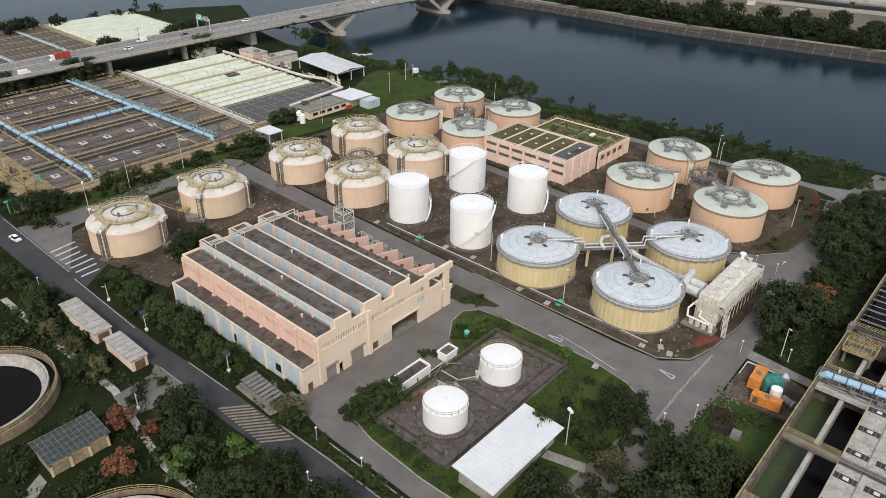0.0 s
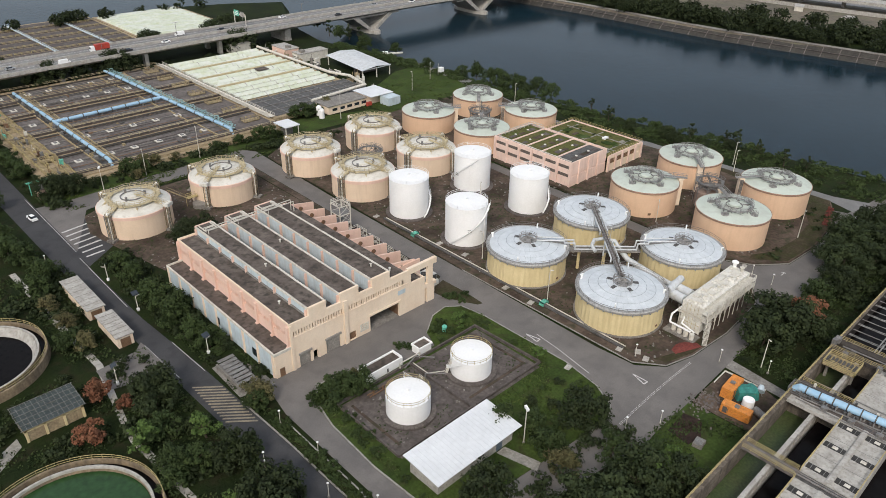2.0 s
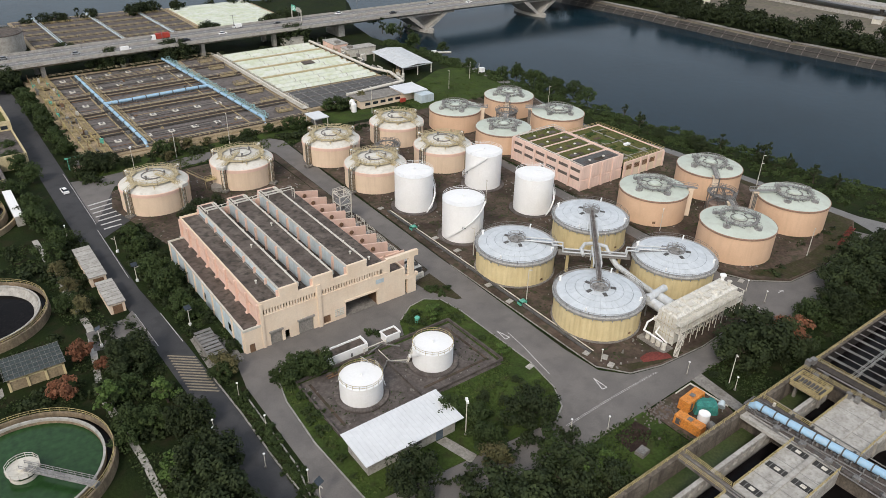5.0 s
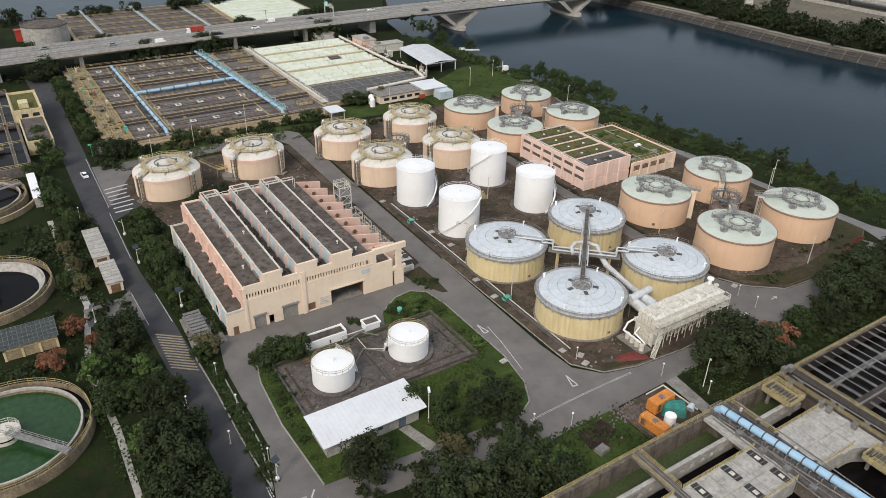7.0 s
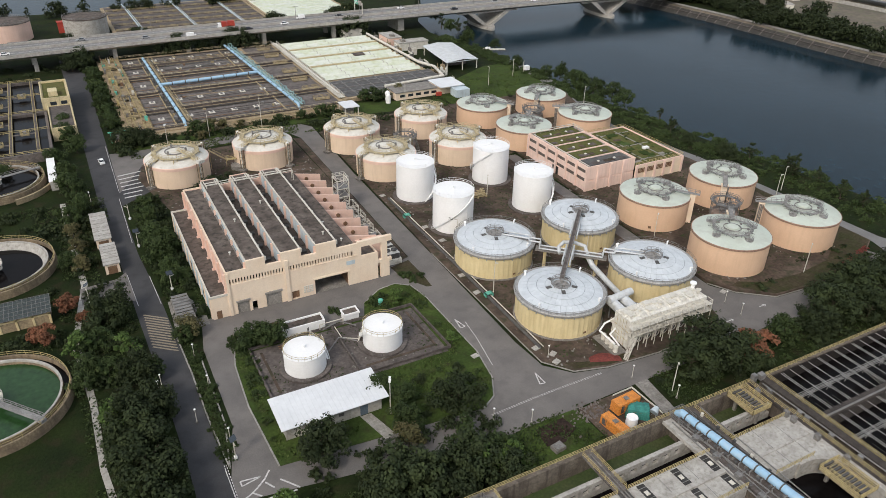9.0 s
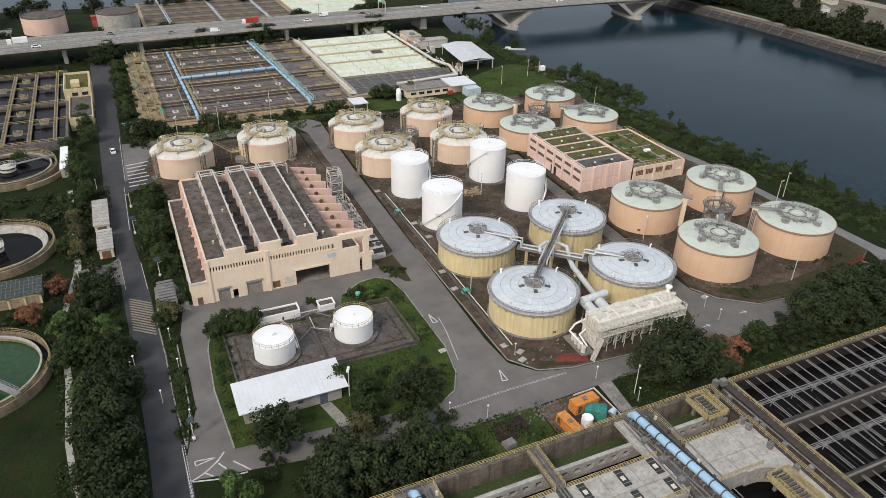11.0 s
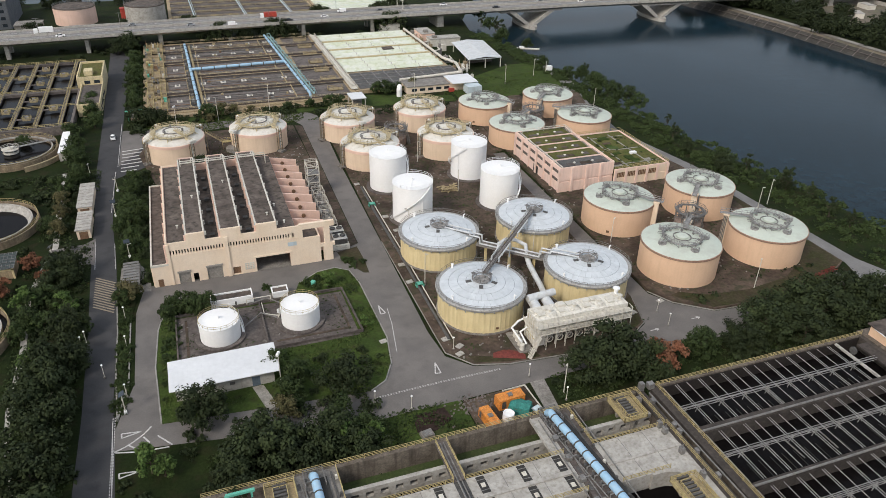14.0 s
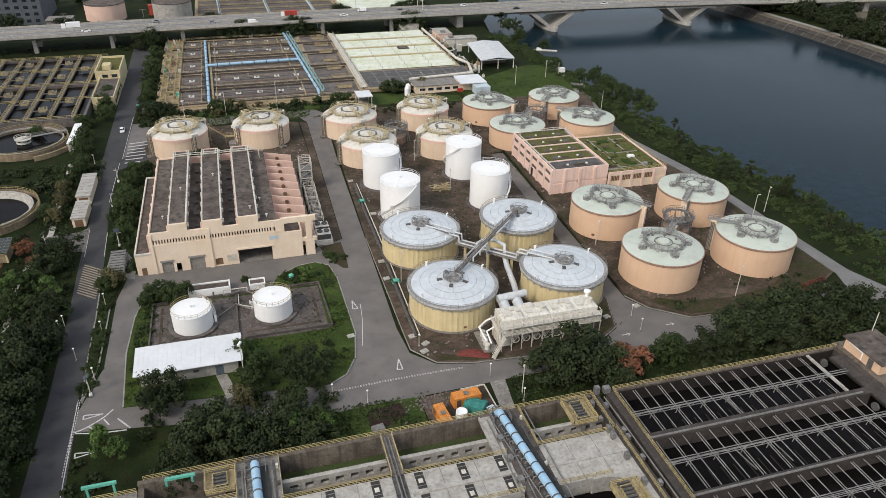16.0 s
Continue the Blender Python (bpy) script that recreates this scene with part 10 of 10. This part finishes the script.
wr = random.Random(3)
for x0, y0, x1, y1, n in ((72.5, 41, 124, 88, 15000), (62.6, 94, 71, 172, 5000), (40, 14, 55, 180, 9000), (80, 12.6, 134, 28, 5000), (154, 13, 250, 29, 6000), (66, 208, 160, 219, 4500), (62.8, 45, 65.4, 92, 1500), (260, 40, 292, 300, 9000), (5, 98, 40, 125, 3000), (15, 157, 42, 180, 2500), (200, 205, 262, 245, 3000)):
    for _ in range(n):
        x, y = wr.uniform(x0, x1), wr.uniform(y0, y1)
        if 75 < x < 119.5 and 43.5 < y < 78 and (y > 57 or x < 97.6):
            continue
        if x > 76 and x < 119 and 78 < y < 85 and 84 < x < 105:
            continue
        if noise.noise((x * 0.11, y * 0.11, 0.0)) < -0.12:
            continue
        if x > 255 and (x > bank_x(y) - 0.5 or y < 100 and x < 267.5):
            continue
        if 49 < x < 55 and 125 < y < 161 or 24 < x < 38 and 107 < y < 116 or math.hypot(x - 23.4, y - 141) < 16.3 or math.hypot(x - 23.4, y - 81.8) < 16.3 or math.hypot(x - 23.4, y - 197) < 16.3:
            continue
        on_island = 71 < x < 124.5 and 40 < y < 90
        if on_island and not within(ISLAND, x, y):
            continue
        wd = lawn if on_island or y > 207 and x < 258 else rough
        a, h, w = wr.uniform(0, 6.283), wr.uniform(0.12, 0.5), wr.uniform(0.15, 0.45)
        c, s_ = math.cos(a) * w, math.sin(a) * w
        wd.add([(x - c, y - s_, 0.1), (x + c, y + s_, 0.1), (x + c * 0.5 - s_ * 0.6, y + s_ * 0.5 + c * 0.6, 0.1 + h)], [(0, 1, 2)])
# sparse tufts and stones over the bare soil
stones = Shape()
for x0, y0, x1, y1, z, n in ((136.6, 39, 189, 150, 0.35, 5200), (139, 150, 201, 211, 0.35, 2200), (196.5, 47, 246, 150, 0.8, 3600), (201, 150, 250, 208, 0.8, 1500), (70, 155, 126, 204, 0.05, 2200), (77, 57.5, 117.5, 76, 0.2, 700)):
    for _ in range(n):
        x, y = wr.uniform(x0, x1), wr.uniform(y0, y1)
        if noise.noise((x * 0.09, y * 0.09, 4.0)) < 0.02:
            if wr.random() < 0.16:
                r = wr.uniform(0.08, 0.4)
                stones.box(x - r, y - r * 0.6, z, x + r, y + r * 0.6, z + r * 0.5, wr.uniform(0, 90), r * 0.2)
            continue
        a, h, w = wr.uniform(0, 6.283), wr.uniform(0.1, 0.35), wr.uniform(0.15, 0.5)
        c, s_ = math.cos(a) * w, math.sin(a) * w
        rough.add([(x - c, y - s_, z), (x + c, y + s_, z), (x + c * 0.5 - s_ * 0.6, y + s_ * 0.5 + c * 0.6, z + h)], [(0, 1, 2)])
solid("loose_stones", stones, CONCRETE, "loose pale stones and debris scattered over the soil", "stones", kind="stuff")
solid("lawn_grass", lawn, LEAF_GRASS, "bright green uneven lawn grass round the bund", "grass", kind="stuff")
solid("weeds", rough, LEAF_MID, "rough knee-high weeds and grass tufts", "grass", kind="stuff")
